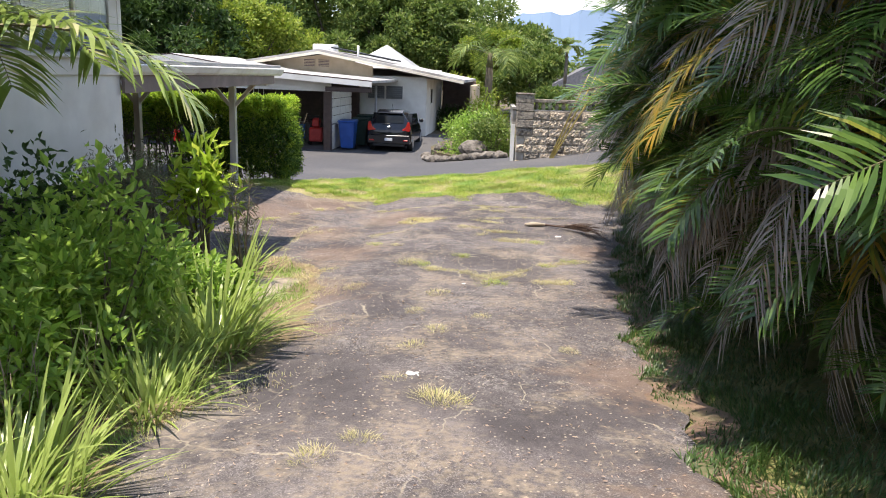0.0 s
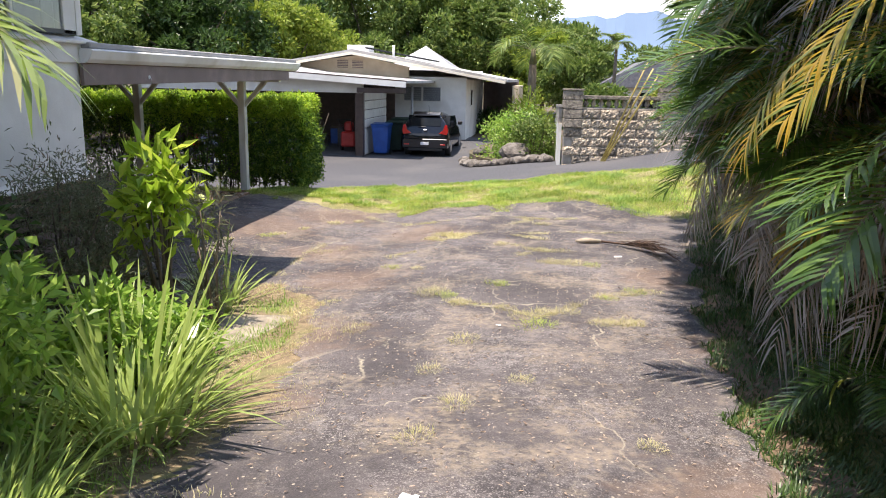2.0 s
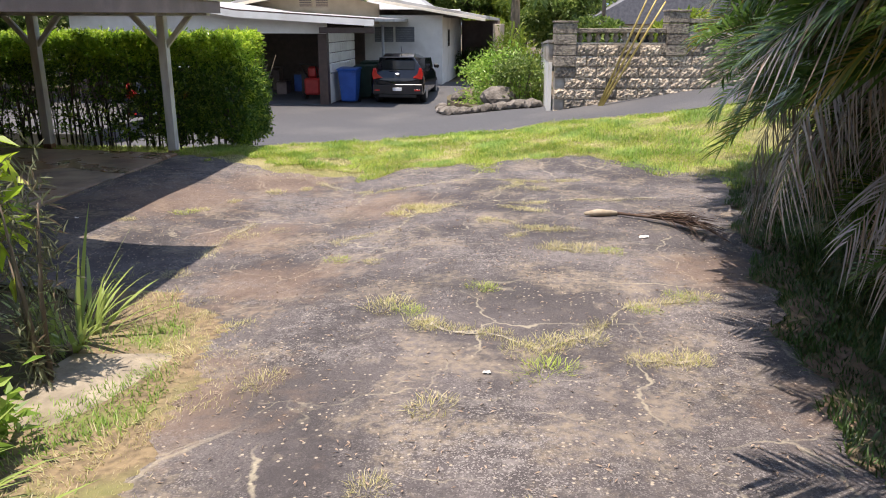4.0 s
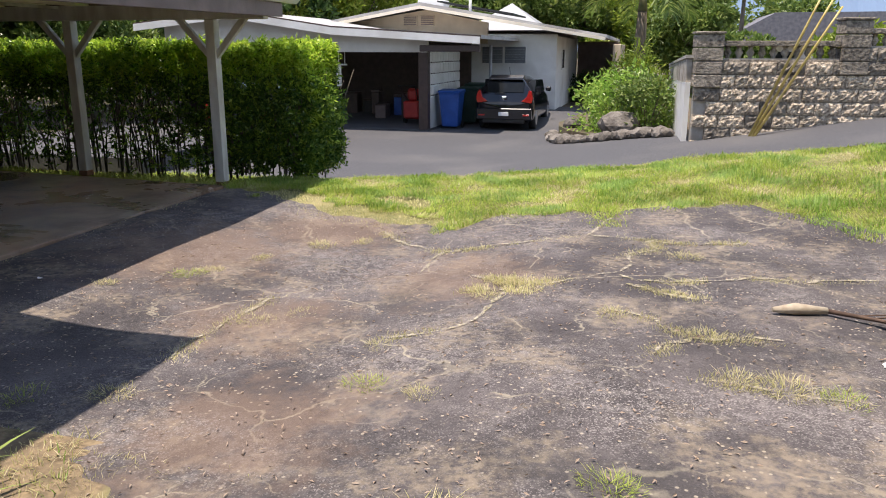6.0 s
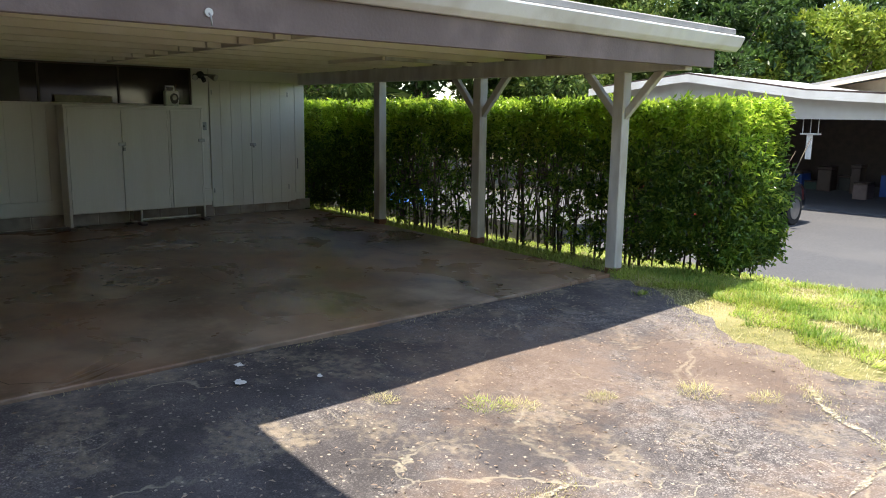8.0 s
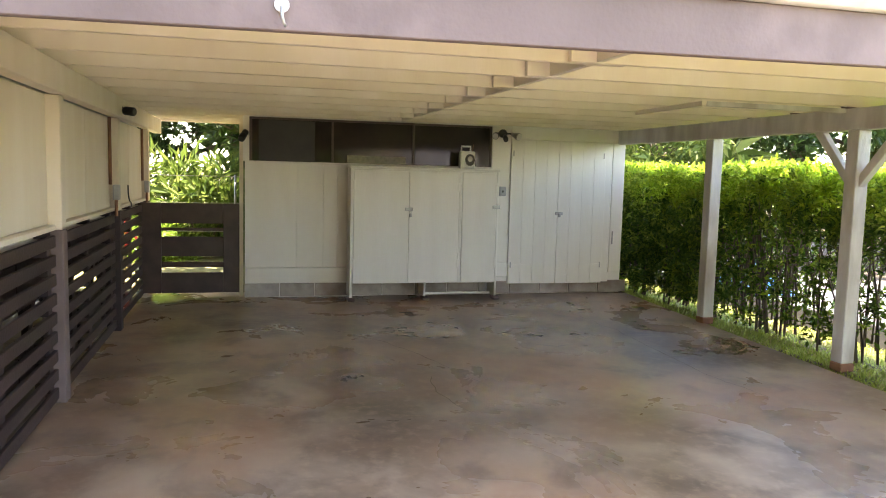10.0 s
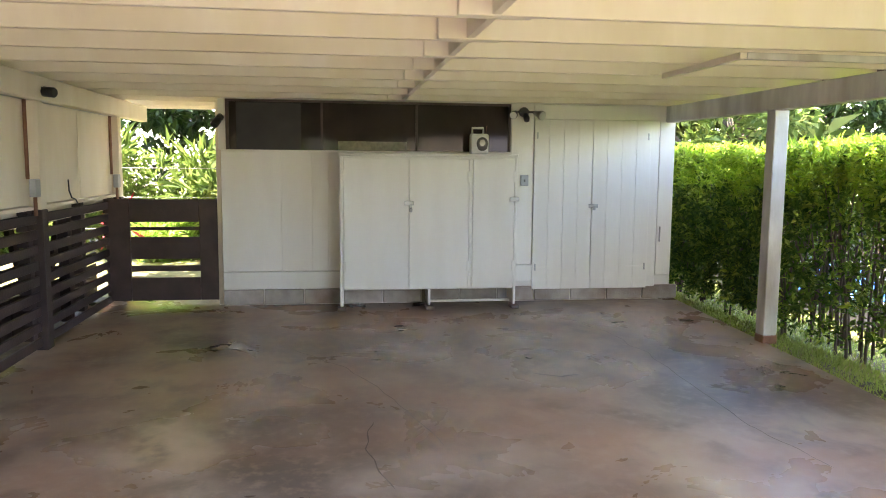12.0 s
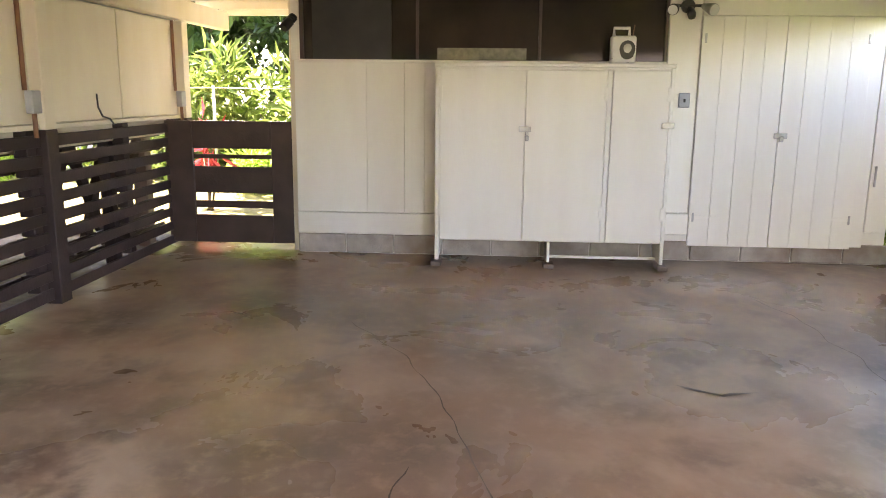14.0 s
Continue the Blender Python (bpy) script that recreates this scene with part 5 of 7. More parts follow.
nh = thing("neighbour_house", (-8, 37, -0.4), "low white house with a wide shallow gable roof", "house")
part("wall", box(-6.45, -3.62, 33.0, 33.15, -0.45, 2.05, 0.01), HOUSEWHITE, nh)
part("wall", box(-3.77, -3.62, 33.16, 40.5, -0.45, 1.98, 0.01), HOUSEWHITE, nh)
part("wall", box(-14.0, -3.8, 42.0, 42.2, -0.45, 2.4, 0.01), HOUSEWHITE, nh)
part("gable", prism([(-11.6, 1.75), (-5.9, 1.75), (-5.9, 2.42), (-8.0, 2.84), (-11.6, 2.3)], 1, 32.95, 33.1), GABLE, nh)
part("roof", prism([(-14.2, 1.85), (-8.0, 2.92), (-2.0, 1.9), (-2.0, 2.01), (-8.0, 3.04), (-14.2, 1.97)], 1, 32.2, 43), ROOFWHITE, nh)
part("rake_board", prism([(-8.0, 2.84), (-2.05, 1.84), (-2.05, 1.94), (-8.0, 2.94)], 1, 32.14, 32.19), CREAM, nh)
part("rake_board", prism([(-14.2, 1.78), (-8.0, 2.84), (-8.0, 2.94), (-14.2, 1.88)], 1, 32.14, 32.19), CREAM, nh)
for x in (-8.55, -7.95):
    v = part("vent", box(x - 0.25, x + 0.25, 32.9, 32.95, 2.32, 2.66, 0.01), GABLE, nh)
    for k in range(5):
        part("louvre", box(x - 0.22, x + 0.22, 32.885, 32.899, 2.35 + k * 0.06, 2.385 + k * 0.06, 0.002), BROWN, v)
for x0 in (-6.1, -5.34):
    w = part("window", box(x0, x0 + 0.74, 32.96, 33.0, 1.1, 1.68, 0.006), HOUSEWHITE, nh)
    part("pane", box(x0 + 0.03, x0 + 0.71, 32.95, 32.959, 1.13, 1.65, 0), GREYGLASS, w)
    for k in range(6):
        part("louvre", box(x0 + 0.04, x0 + 0.7, 32.935, 32.949, 1.16 + k * 0.08, 1.166 + k * 0.08, 0), GREYBOX, w)
w = part("window", box(-3.62, -3.58, 34.4, 35.1, 0.9, 1.6, 0.006), HOUSEWHITE, nh)
part("pane", box(-3.579, -3.575, 34.45, 35.05, 0.95, 1.55, 0), CARGLASS, w)
part("porch_wall", box(-3.6, -1.9, 40.6, 40.8, -0.45, 1.9, 0.01), BROWN, nh, "dark brown porch wall")
part("porch_wall", box(-2.0, -1.7, 36.5, 41, -0.45, 1.75, 0.01), GABLE, nh)
part("ac_unit", box(-9.2, -8.2, 36.0, 36.9, 2.7, 3.35, 0.03), GUTTER, nh, "white rooftop unit")
part("vent_pipe", tube([(-6.6, 33.4, 2.6), (-6.6, 33.4, 3.25)], 0.05, 8), GUTTER, nh)
part("solar_panel", prism([(-7.8, 3.12), (-5.2, 2.68), (-5.2, 2.74), (-7.8, 3.18)], 1, 33.6, 36.5), BLACK, nh, "dark solar panel on the roof")
pyr = thing("pavilion_roof", (-7, 48, 0), "white pyramid roof behind the house", "roof")
b = bmesh.new()
vs = [b.verts.new(p) for p in ((-9.6, 43.4, 2.2), (-5.0, 43.4, 2.2), (-5.0, 48, 2.2), (-9.6, 48, 2.2), (-7.3, 45.7, 3.75))]
for f in ((0, 1, 4), (1, 2, 4), (2, 3, 4), (3, 0, 4), (3, 2, 1, 0)):
    b.faces.new([vs[i] for i in f])
part("roof", b, GREYBOX, pyr)
part("wall", box(-9.2, -5.4, 43.8, 47.6, -0.6, 2.19, 0.02), HOUSEWHITE, pyr)
gh = thing("far_house", (6, 44, 0), "grey roofed house behind the block wall", "house")
part("roof", prism([(2.0, 1.9), (4.0, 3.0), (12.0, 3.0), (14, 1.9), (14, 1.75), (2.0, 1.75)], 1, 41, 47), shader("grey_shingle", (0.12, 0.12, 0.14), (0.19, 0.19, 0.21), 8, None, 1, 0.9, 0.4, 30), gh)
part("wall", box(2.6, 13.4, 41.5, 46.5, -0.3, 1.74, 0.02), HOUSEWHITE, gh)
for x in (4.5, 7.5, 10.5):
    part("window", box(x - 0.6, x + 0.6, 41.46, 41.5, 0.6, 1.5, 0.01), CARGLASS, gh)

# ---- car ----
def hatchback(x, y, z, label):
    car = thing("car", (x, y + 2, z), label, "car", "parked cars")
    # stations along the car: y, sill, belt, roof, half width at sill, belt, roof
    S = ((0.0, 0.36, 0.72, 0.72, 0.7, 0.74, 0.72), (0.1, 0.24, 0.94, 0.94, 0.82, 0.83, 0.78), (0.19, 0.2, 0.97, 1.2, 0.85, 0.85, 0.66), (0.36, 0.2, 0.96, 1.40, 0.85, 0.85, 0.5),
         (1.1, 0.2, 0.94, 1.45, 0.85, 0.85, 0.53), (1.9, 0.2, 0.92, 1.44, 0.85, 0.85, 0.53), (2.5, 0.2, 0.9, 1.33, 0.85, 0.85, 0.53), (3.05, 0.2, 0.88, 0.98, 0.85, 0.84, 0.66),
         (3.6, 0.2, 0.8, 0.84, 0.84, 0.81, 0.7), (3.95, 0.24, 0.66, 0.68, 0.76, 0.74, 0.66), (4.08, 0.32, 0.5, 0.52, 0.66, 0.64, 0.6))
    b = bmesh.new()
    rings = []
    for yy, s, bl, rf, ws, wb, wr in S:
        half = [(0, s), (ws * 0.92, s), (ws, s + 0.1), (wb * 1.02, (s + bl) / 2), (wb, bl), (wr + 0.06, bl + (rf - bl) * 0.7), (wr - 0.03, rf - 0.01 * (rf > bl)), (0, rf + 0.03 * (rf > bl + 0.05))]
        ring = [(p, q) for p, q in half] + [(-p, q) for p, q in half[-2:0:-1]]
        rings.append([b.verts.new((x + p, y + yy, z + q)) for p, q in ring])
    for r, s in zip(rings, rings[1:]):
        for k in range(len(r)):
            b.faces.new((r[k], r[(k + 1) % len(r)], s[(k + 1) % len(r)], s[k]))
    b.faces.new(rings[0][::-1])
    b.faces.new(rings[-1])
    bmesh.ops.recalc_face_normals(b, faces=b.faces)
    body = part("body", b, CARPAINT, car, smooth=True)
    round_off = body.modifiers.new("round_off", "SUBSURF")
    round_off.levels = round_off.render_levels = 2
    part("rear_bumper", box(x - 0.82, x + 0.82, y - 0.09, y + 0.1, z + 0.3, z + 0.6, 0.02), CARPAINT, car)
    part("diffuser", box(x - 0.62, x + 0.62, y - 0.075, y + 0.1, z + 0.2, z + 0.31, 0.02), BLACK, car)
    part("rear_window", prism([(y + 0.1, z + 1.0), (y + 0.235, z + 1.32), (y + 0.3, z + 1.31), (y + 0.16, z + 0.99)], 0, x - 0.56, x + 0.56, bevel=0.03), CARGLASS, car)
    part("spoiler", prism([(y + 0.2, z + 1.36), (y + 0.21, z + 1.4), (y + 0.6, z + 1.475), (y + 0.6, z + 1.42)], 0, x - 0.5, x + 0.5), CARPAINT, car)
    for s in (-1, 1):
        part("tail_light", prism([(x + s * 0.5, z + 0.78), (x + s * 0.8, z + 0.74), (x + s * 0.84, z + 0.86), (x + s * 0.79, z + 1.06), (x + s * 0.72, z + 1.08), (x + s * 0.66, z + 0.9)], 1, y - 0.02, y + 0.14, bevel=0.008), REDLENS, car)
        part("reflector", box(x + s * 0.66 - 0.09, x + s * 0.66 + 0.09, y - 0.097, y - 0.085, z + 0.4, z + 0.44, 0.003), REDLENS, car)
        m = part("wing_mirror", box(x + s * 0.94 - 0.09, x + s * 0.94 + 0.09, y + 2.55, y + 2.65, z + 0.95, z + 1.08, 0.03), CARPAINT, car)
        part("side_window", prism([(y + 0.75, z + 1.0), (y + 0.95, z + 1.34), (y + 2.3, z + 1.3), (y + 2.85, z + 0.96)], 0, x + s * 0.7 - 0.08, x + s * 0.7 + 0.08), CARGLASS, car)
        for yy in (0.72, 3.25):
            t = part("tyre", tube([(x + s * 0.66, y + yy, z + 0.31), (x + s * 0.85, y + yy, z + 0.31)], 0.31, 20), TYRE, car)
            part("rim", tube([(x + s * 0.84, y + yy, z + 0.31), (x + s * 0.862, y + yy, z + 0.31)], 0.2, 16), RIM, t)
    part("licence_plate", box(x - 0.15, x + 0.15, y - 0.1, y - 0.088, z + 0.4, z + 0.5, 0.004), PLATE, car)
    part("badge", box(x - 0.06, x + 0.06, y - 0.03, y + 0.02, z + 0.86, z + 0.92, 0.01), RIM, car)
    part("wiper", box(x - 0.3, x + 0.02, y + 0.06, y + 0.075, z + 0.99, z + 1.01, 0.002), BLACK, car)
    part("aerial", tube([(x, y + 0.9, z + 1.45), (x, y + 0.75, z + 1.68)], 0.008, 5), BLACK, car)

    car.matrix_basis = car.matrix_basis @ Matrix.Diagonal((0.93, 1, 1, 1))


hatchback(-4.45, 28.2, float(height(-4.6, 29)) + 0.005, "small black hatchback parked by the white house")
hatchback(-8.62, 21.25, float(height(-8.6, 23)) + 0.005, "dark car parked behind the end of the hedge")


def wheelie_bin(x, y, m, label):
    z = float(height(x, y))
    w = thing("wheelie_bin", (x, y, z), label, "bin", "bins")
    b = bmesh.new()
    vs = []
    for zz, hw, hd in ((0.06, 0.22, 0.25), (0.95, 0.29, 0.34), (1.0, 0.31, 0.36)):
        vs.append([b.verts.new((x + sx * hw, y + sy * hd, z + zz)) for sx, sy in ((-1, -1), (1, -1), (1, 1), (-1, 1))])
    for r, s in zip(vs, vs[1:]):
        for k in range(4):
            b.faces.new((r[k], r[(k + 1) % 4], s[(k + 1) % 4], s[k]))
    b.faces.new(vs[0][::-1])
    b.faces.new(vs[-1])
    bmesh.ops.bevel(b, geom=list(b.edges), offset=0.025, segments=2, affect="EDGES")
    part("tub", b, m, w)
    part("lid", prism([(y - 0.37, z + 1.0), (y + 0.37, z + 1.0), (y + 0.3, z + 1.08), (y - 0.33, z + 1.05)], 0, x - 0.32, x + 0.32, bevel=0.012), m, w)
    part("handle", tube([(x - 0.26, y + 0.42, z + 0.97), (x + 0.26, y + 0.42, z + 0.97)], 0.018, 8), m, w)
    for s in (-1, 1):
        part("wheel", tube([(x + s * 0.24 - 0.025, y + 0.28, z + 0.1), (x + s * 0.24 + 0.025, y + 0.28, z + 0.1)], 0.1, 14), TYRE, w)


wheelie_bin(-6.0, 28.5, BLUEBIN, "blue plastic wheelie bin beside the garage")
wheelie_bin(-5.75, 29.7, GREENBIN, "dark green plastic wheelie bin beside the garage")
wheelie_bin(-5.75, 30.7, GREENBIN, "dark green plastic wheelie bin beside the garage")

# ---- block wall with balustrade ----
WSL = 0.13
stone_wall = thing("stone_wall", (0, 20.0, 0.1), "split-faced concrete block wall with a balustrade top", "wall", rz=math.degrees(math.atan(WSL)))
wr = random.Random(9)


def wall_part(name, b, m):
    me = b if isinstance(b, bpy.types.Mesh) else to_mesh(name, b, m)
    return again(name, me, stone_wall, Matrix())


wall_part("core", prism([(0.02, -0.5), (9.0, 0.7), (9.0, 1.6), (2.15, 1.5), (2.15, 1.32), (0.02, 1.32)], 1, 0.03, 0.2), CONCRETE)
blocks = []
for v in range(5):
    b = bmesh.new()
    bmesh.ops.create_grid(b, x_segments=9, y_segments=5, size=0.5)
    for q in b.verts:
        ex, ez = abs(q.co.x) > 0.49, abs(q.co.y) > 0.49
        q.co = Vector((q.co.x * 0.396, -0.012 if (ex or ez) else -0.016 - 0.03 * wr.random(), q.co.y * 0.193))
    rim = [e for e in b.edges if e.is_boundary]
    r = bmesh.ops.extrude_edge_only(b, edges=rim)
    for q in [g for g in r["geom"] if isinstance(g, bmesh.types.BMVert)]:
        q.co.y = 0.028
    bmesh.ops.recalc_face_normals(b, faces=b.faces)
    blocks.append(to_mesh("block", b, SPLIT))
dark_blocks = [m.copy() for m in blocks]
for m in dark_blocks:
    m.materials[0] = LAVA
for row in range(12):
    z = -0.45 + row * 0.203
    for k in range(22):
        x = 0.2 + k * 0.406 + (0.203 if row % 2 else 0)
        ground_z = float(height(x, 20 + 0.13 * x)) - 0.1
        if z + 0.1 + 0.1 < ground_z or z + 0.1 > (1.32 if x < 2.2 else 1.5):
            continue
        dark = z + 0.1 > 1.2 + 0.15 * wr.random() or wr.random() < 0.04
        again("block", wr.choice(dark_blocks if dark else blocks), stone_wall, Matrix.Translation((x, 0, z)))
for x0, top in ((0.0, 1.78), (2.12, 1.98), (5.0, 2.2), (8.0, 2.4)):
    for row in range(4):
        b = box(x0 - 0.005, x0 + 0.4, -0.05, 0.33, top - 0.2 * (row + 1) - 0.1, top - 0.2 * row - 0.108, 0.014)
        wall_part("pier_block", b, LAVA)
    wall_part("pier_cap", box(x0 - 0.02, x0 + 0.415, -0.065, 0.345, top - 0.1, top - 0.06, 0.01), LAVA)
ball = to_mesh("baluster", tube([(0, 0.1, 0), (0, 0.1, 0.04), (0, 0.1, 0.1), (0, 0.1, 0.17), (0, 0.1, 0.2)], [0.05, 0.03, 0.065, 0.03, 0.055], 8), LAVA)
for x0, x1, z in ((0.4, 2.1, 1.24), (2.52, 4.98, 1.42), (5.4, 7.98, 1.62)):
    wall_part("bottom_rail", box(x0, x1, 0.0, 0.22, z, z + 0.06, 0.008), LAVA)
    wall_part("top_rail", box(x0, x1, 0.0, 0.22, z + 0.262, z + 0.34, 0.008), LAVA)
    n = int((x1 - x0) / 0.155)
    for k in range(n):
        again("baluster", ball, stone_wall, Matrix.Translation((x0 + (k + 0.5) * (x1 - x0) / n, 0, z + 0.061)))
side = thing("side_fence", (-0.05, 25, 0), "weathered white concrete side fence with pickets", "fence")
part("panel", prism([(20.15, -0.2), (31, -0.7), (31, 0.75), (20.15, 1.05)], 0, -0.12, -0.04), HOUSEWHITE, side)
for k in range(22):
    y = 20.3 + 0.49 * k
    z = 1.05 - 0.3 * (y - 20.15) / 10.85
    part("picket", box(-0.13, -0.03, y - 0.1, y + 0.1, z, z + 0.36, 0.01), CONCRETE, side)
part("rail", prism([(20.15, 1.42), (31, 1.12), (31, 1.17), (20.15, 1.47)], 0, -0.14, -0.02), CONCRETE, side)
for k in range(3):
    x = 0.85 + 0.025 * k
    p = thing("bamboo_pole", (x, 19.75, 0.2), "long yellow bamboo pole leaning on the block wall", "pole", "bamboo poles")
    a, e = Vector((x, 19.72 - 0.05 * k, 0.27)), Vector((1.72 + 0.13 * k, 19.98, 2.4 - 0.12 * k))
    part("culm", tube([a.lerp(e, t) for t in (0, 0.12, 0.121, 0.35, 0.351, 0.6, 0.601, 0.85, 1)], [0.022, 0.02, 0.024, 0.019, 0.023, 0.018, 0.021, 0.016, 0.014], 8), BAMBOO, p)

# ---- planter bed by the road ----
rr = random.Random(12)
PLANT = ((-2.85, 26.3), (-2.75, 25.3), (-2.45, 24.4), (-1.9, 23.6), (-1.2, 22.9), (-0.6, 22.3), (-0.2, 21.6))
bed = [(p[0] + 0.1, p[1] + 0.15) for p in PLANT] + [(-0.1, 21.6), (-0.1, 30), (-2.4, 30)]
tagged(part("planter_soil", prism(bed, 2, -0.8, -0.18), DIRT), "bare soil of the rock-edged planting bed", "soil", kind="structure")


def rock(x, y, z, r, label, group="bed edging"):
    b = bmesh.new()
    bmesh.ops.create_icosphere(b, subdivisions=2, radius=1)
    ph = rr.uniform(0, 9)
    for v in b.verts:
        d = v.co.copy()
        k = 1 + 0.3 * noise.noise(d * 1.3 + Vector((ph, 0, 0))) + 0.12 * noise.noise(d * 4 + Vector((ph, 3, 0)))
        v.co = Vector((x + d.x * r * k * 1.2, y + d.y * r * k, z + d.z * r * k * 0.75))
    t = part("rock", b, ROCK)
    tagged(t, label, "rock", group)


for (ax, ay), (bx_, by) in zip(PLANT, PLANT[1:]):
    for k in range(4):
        t = k / 4
        x, y = ax + (bx_ - ax) * t + rr.uniform(-0.05, 0.05), ay + (by - ay) * t
        rock(x, y, float(height(x, y)) + 0.08, rr.uniform(0.1, 0.18), "grey-brown rock edging the planting bed")
rock(-1.2, 23.6, 0.05, 0.38, "large mossy grey boulder in the planting bed", "boulders")
rock(-2.3, 25.2, -0.1, 0.22, "reddish rock in the planting bed", "boulders")
bush("garden_shrub", -1.25, 24.9, 0.9, 1.45, 4200, 0.11, 0.055, L_BUSH, 61, "dense rounded green garden shrub among rocks", 16, 0.05, clumps=40)
bush("garden_shrub", -0.65, 24.0, 0.65, 1.3, 2000, 0.11, 0.055, L_TREE, 62, "open green garden shrub among rocks", 14, 0.25, clumps=26)
bush("garden_shrub", -0.9, 26.8, 0.7, 2.0, 2600, 0.2, 0.035, L_TREE2, 63, "yellow-green spiky leaved shrub behind the bed", 14, 0.3, clumps=26)
bush("garden_shrub", -2.9, 38.5, 1.0, 1.0, 2500, 0.14, 0.06, L_DARK, 64, "dark low bush beside the neighbour's porch", 10, 0.05)


def feather_palm(x, y, h, r, n, seed, flen, label):
    rng = np.random.default_rng(seed)
    z = float(height(x, y)) - 0.1
    t = thing("palm_tree", (x, y, z), label, "palm tree")
    part("trunk", tube([(x, y, z), (x + 0.02, y, z + h * 0.3), (x + 0.05, y, z + h * 0.7), (x + 0.06, y, z + h)], [r * 1.15, r * 0.95, r * 0.9, r * 0.7], 12), BARK, t)
    part("crownshaft", tube([(x + 0.06, y, z + h), (x + 0.06, y, z + h + 0.5)], [r * 0.75, r * 0.35], 10), CANE, t)
    meshes = [pinnate("frond", flen, 38 if h < 2 else 26, flen * 0.26, L_LILY if h < 2 else L_TREE, rng, arch=a, lift=0.75, hang=0.5, wid=0.055 if h > 2 else 0.042) for a in (1.2, 1.5)]
    for k in range(n):
        again("frond", meshes[k % 2], t, Matrix.Translation((0.06, 0, h + 0.4)) @ Euler((0, -rng.uniform(-0.35, 0.6), 2 * math.pi * k / n + rng.normal(0, 0.2))).to_matrix().to_4x4())


feather_palm(-1.0, 28.0, 3.1, 0.17, 12, 5, 1.9, "short feather palm with a grey trunk behind the shrubs")


def tree(x, y, h, r, n, material, seed, leaf=0.32, label="tall broadleaf tree with a dense green crown", low=0.3, name="tree"):
    """Trunk, limbs and a crown of leaves gathered in many uneven clumps."""
    rng = np.random.default_rng(seed)
    z = -0.6
    t = thing(name, (x, y, z), label, "tree")
    b = bmesh.new()
    top = (x + rng.normal(0, 0.3), y + rng.normal(0, 0.3), z + h * 0.62)
    tube([(x, y, z), (x + rng.normal(0, 0.1), y, z + h * 0.3), top], [h * 0.03, h * 0.024, h * 0.012], 8, b)
    m = 60
    C, R = [], []
    for k in range(m):
        a, q, v = rng.uniform(0, 6.28), rng.uniform(0, 1) ** 0.5, rng.uniform(low, 1)
        w = r * q * math.sin(math.pi * min(1, 0.12 + 0.85 * (v - low) / (1 - low))) ** 0.6
        C.append((x + w * math.cos(a), y + w * math.sin(a), z + h * v))
        R.append(rng.uniform(0.13, 0.26) * r)
        if k < 14:
            tube([(x + (top[0] - x) * 0.7, y + (top[1] - y) * 0.7, z + h * rng.uniform(0.25, 0.5)), tuple((np.array(top) + C[-1]) / 2 - (0, 0, 0.1 * h)), C[-1]], [h * 0.011, h * 0.007, h * 0.002], 5, b)
    part("trunk", b, BARK, t)
    C, R = np.array(C), np.array(R)
    i = rng.integers(0, m, n)
    o = unit(rng.normal(size=(n, 3))) * (rng.uniform(0.3, 1.0, n)[:, None] ** 0.5)
    P = C[i] + o * R[i][:, None] * (1, 1, 0.75)
    D = o + rng.normal(size=(n, 3)) * 0.6 + (0, 0, 0.2)
    part("crown", leaves("crown", P, D, leaf, leaf * 0.55, material, rng), None, t)


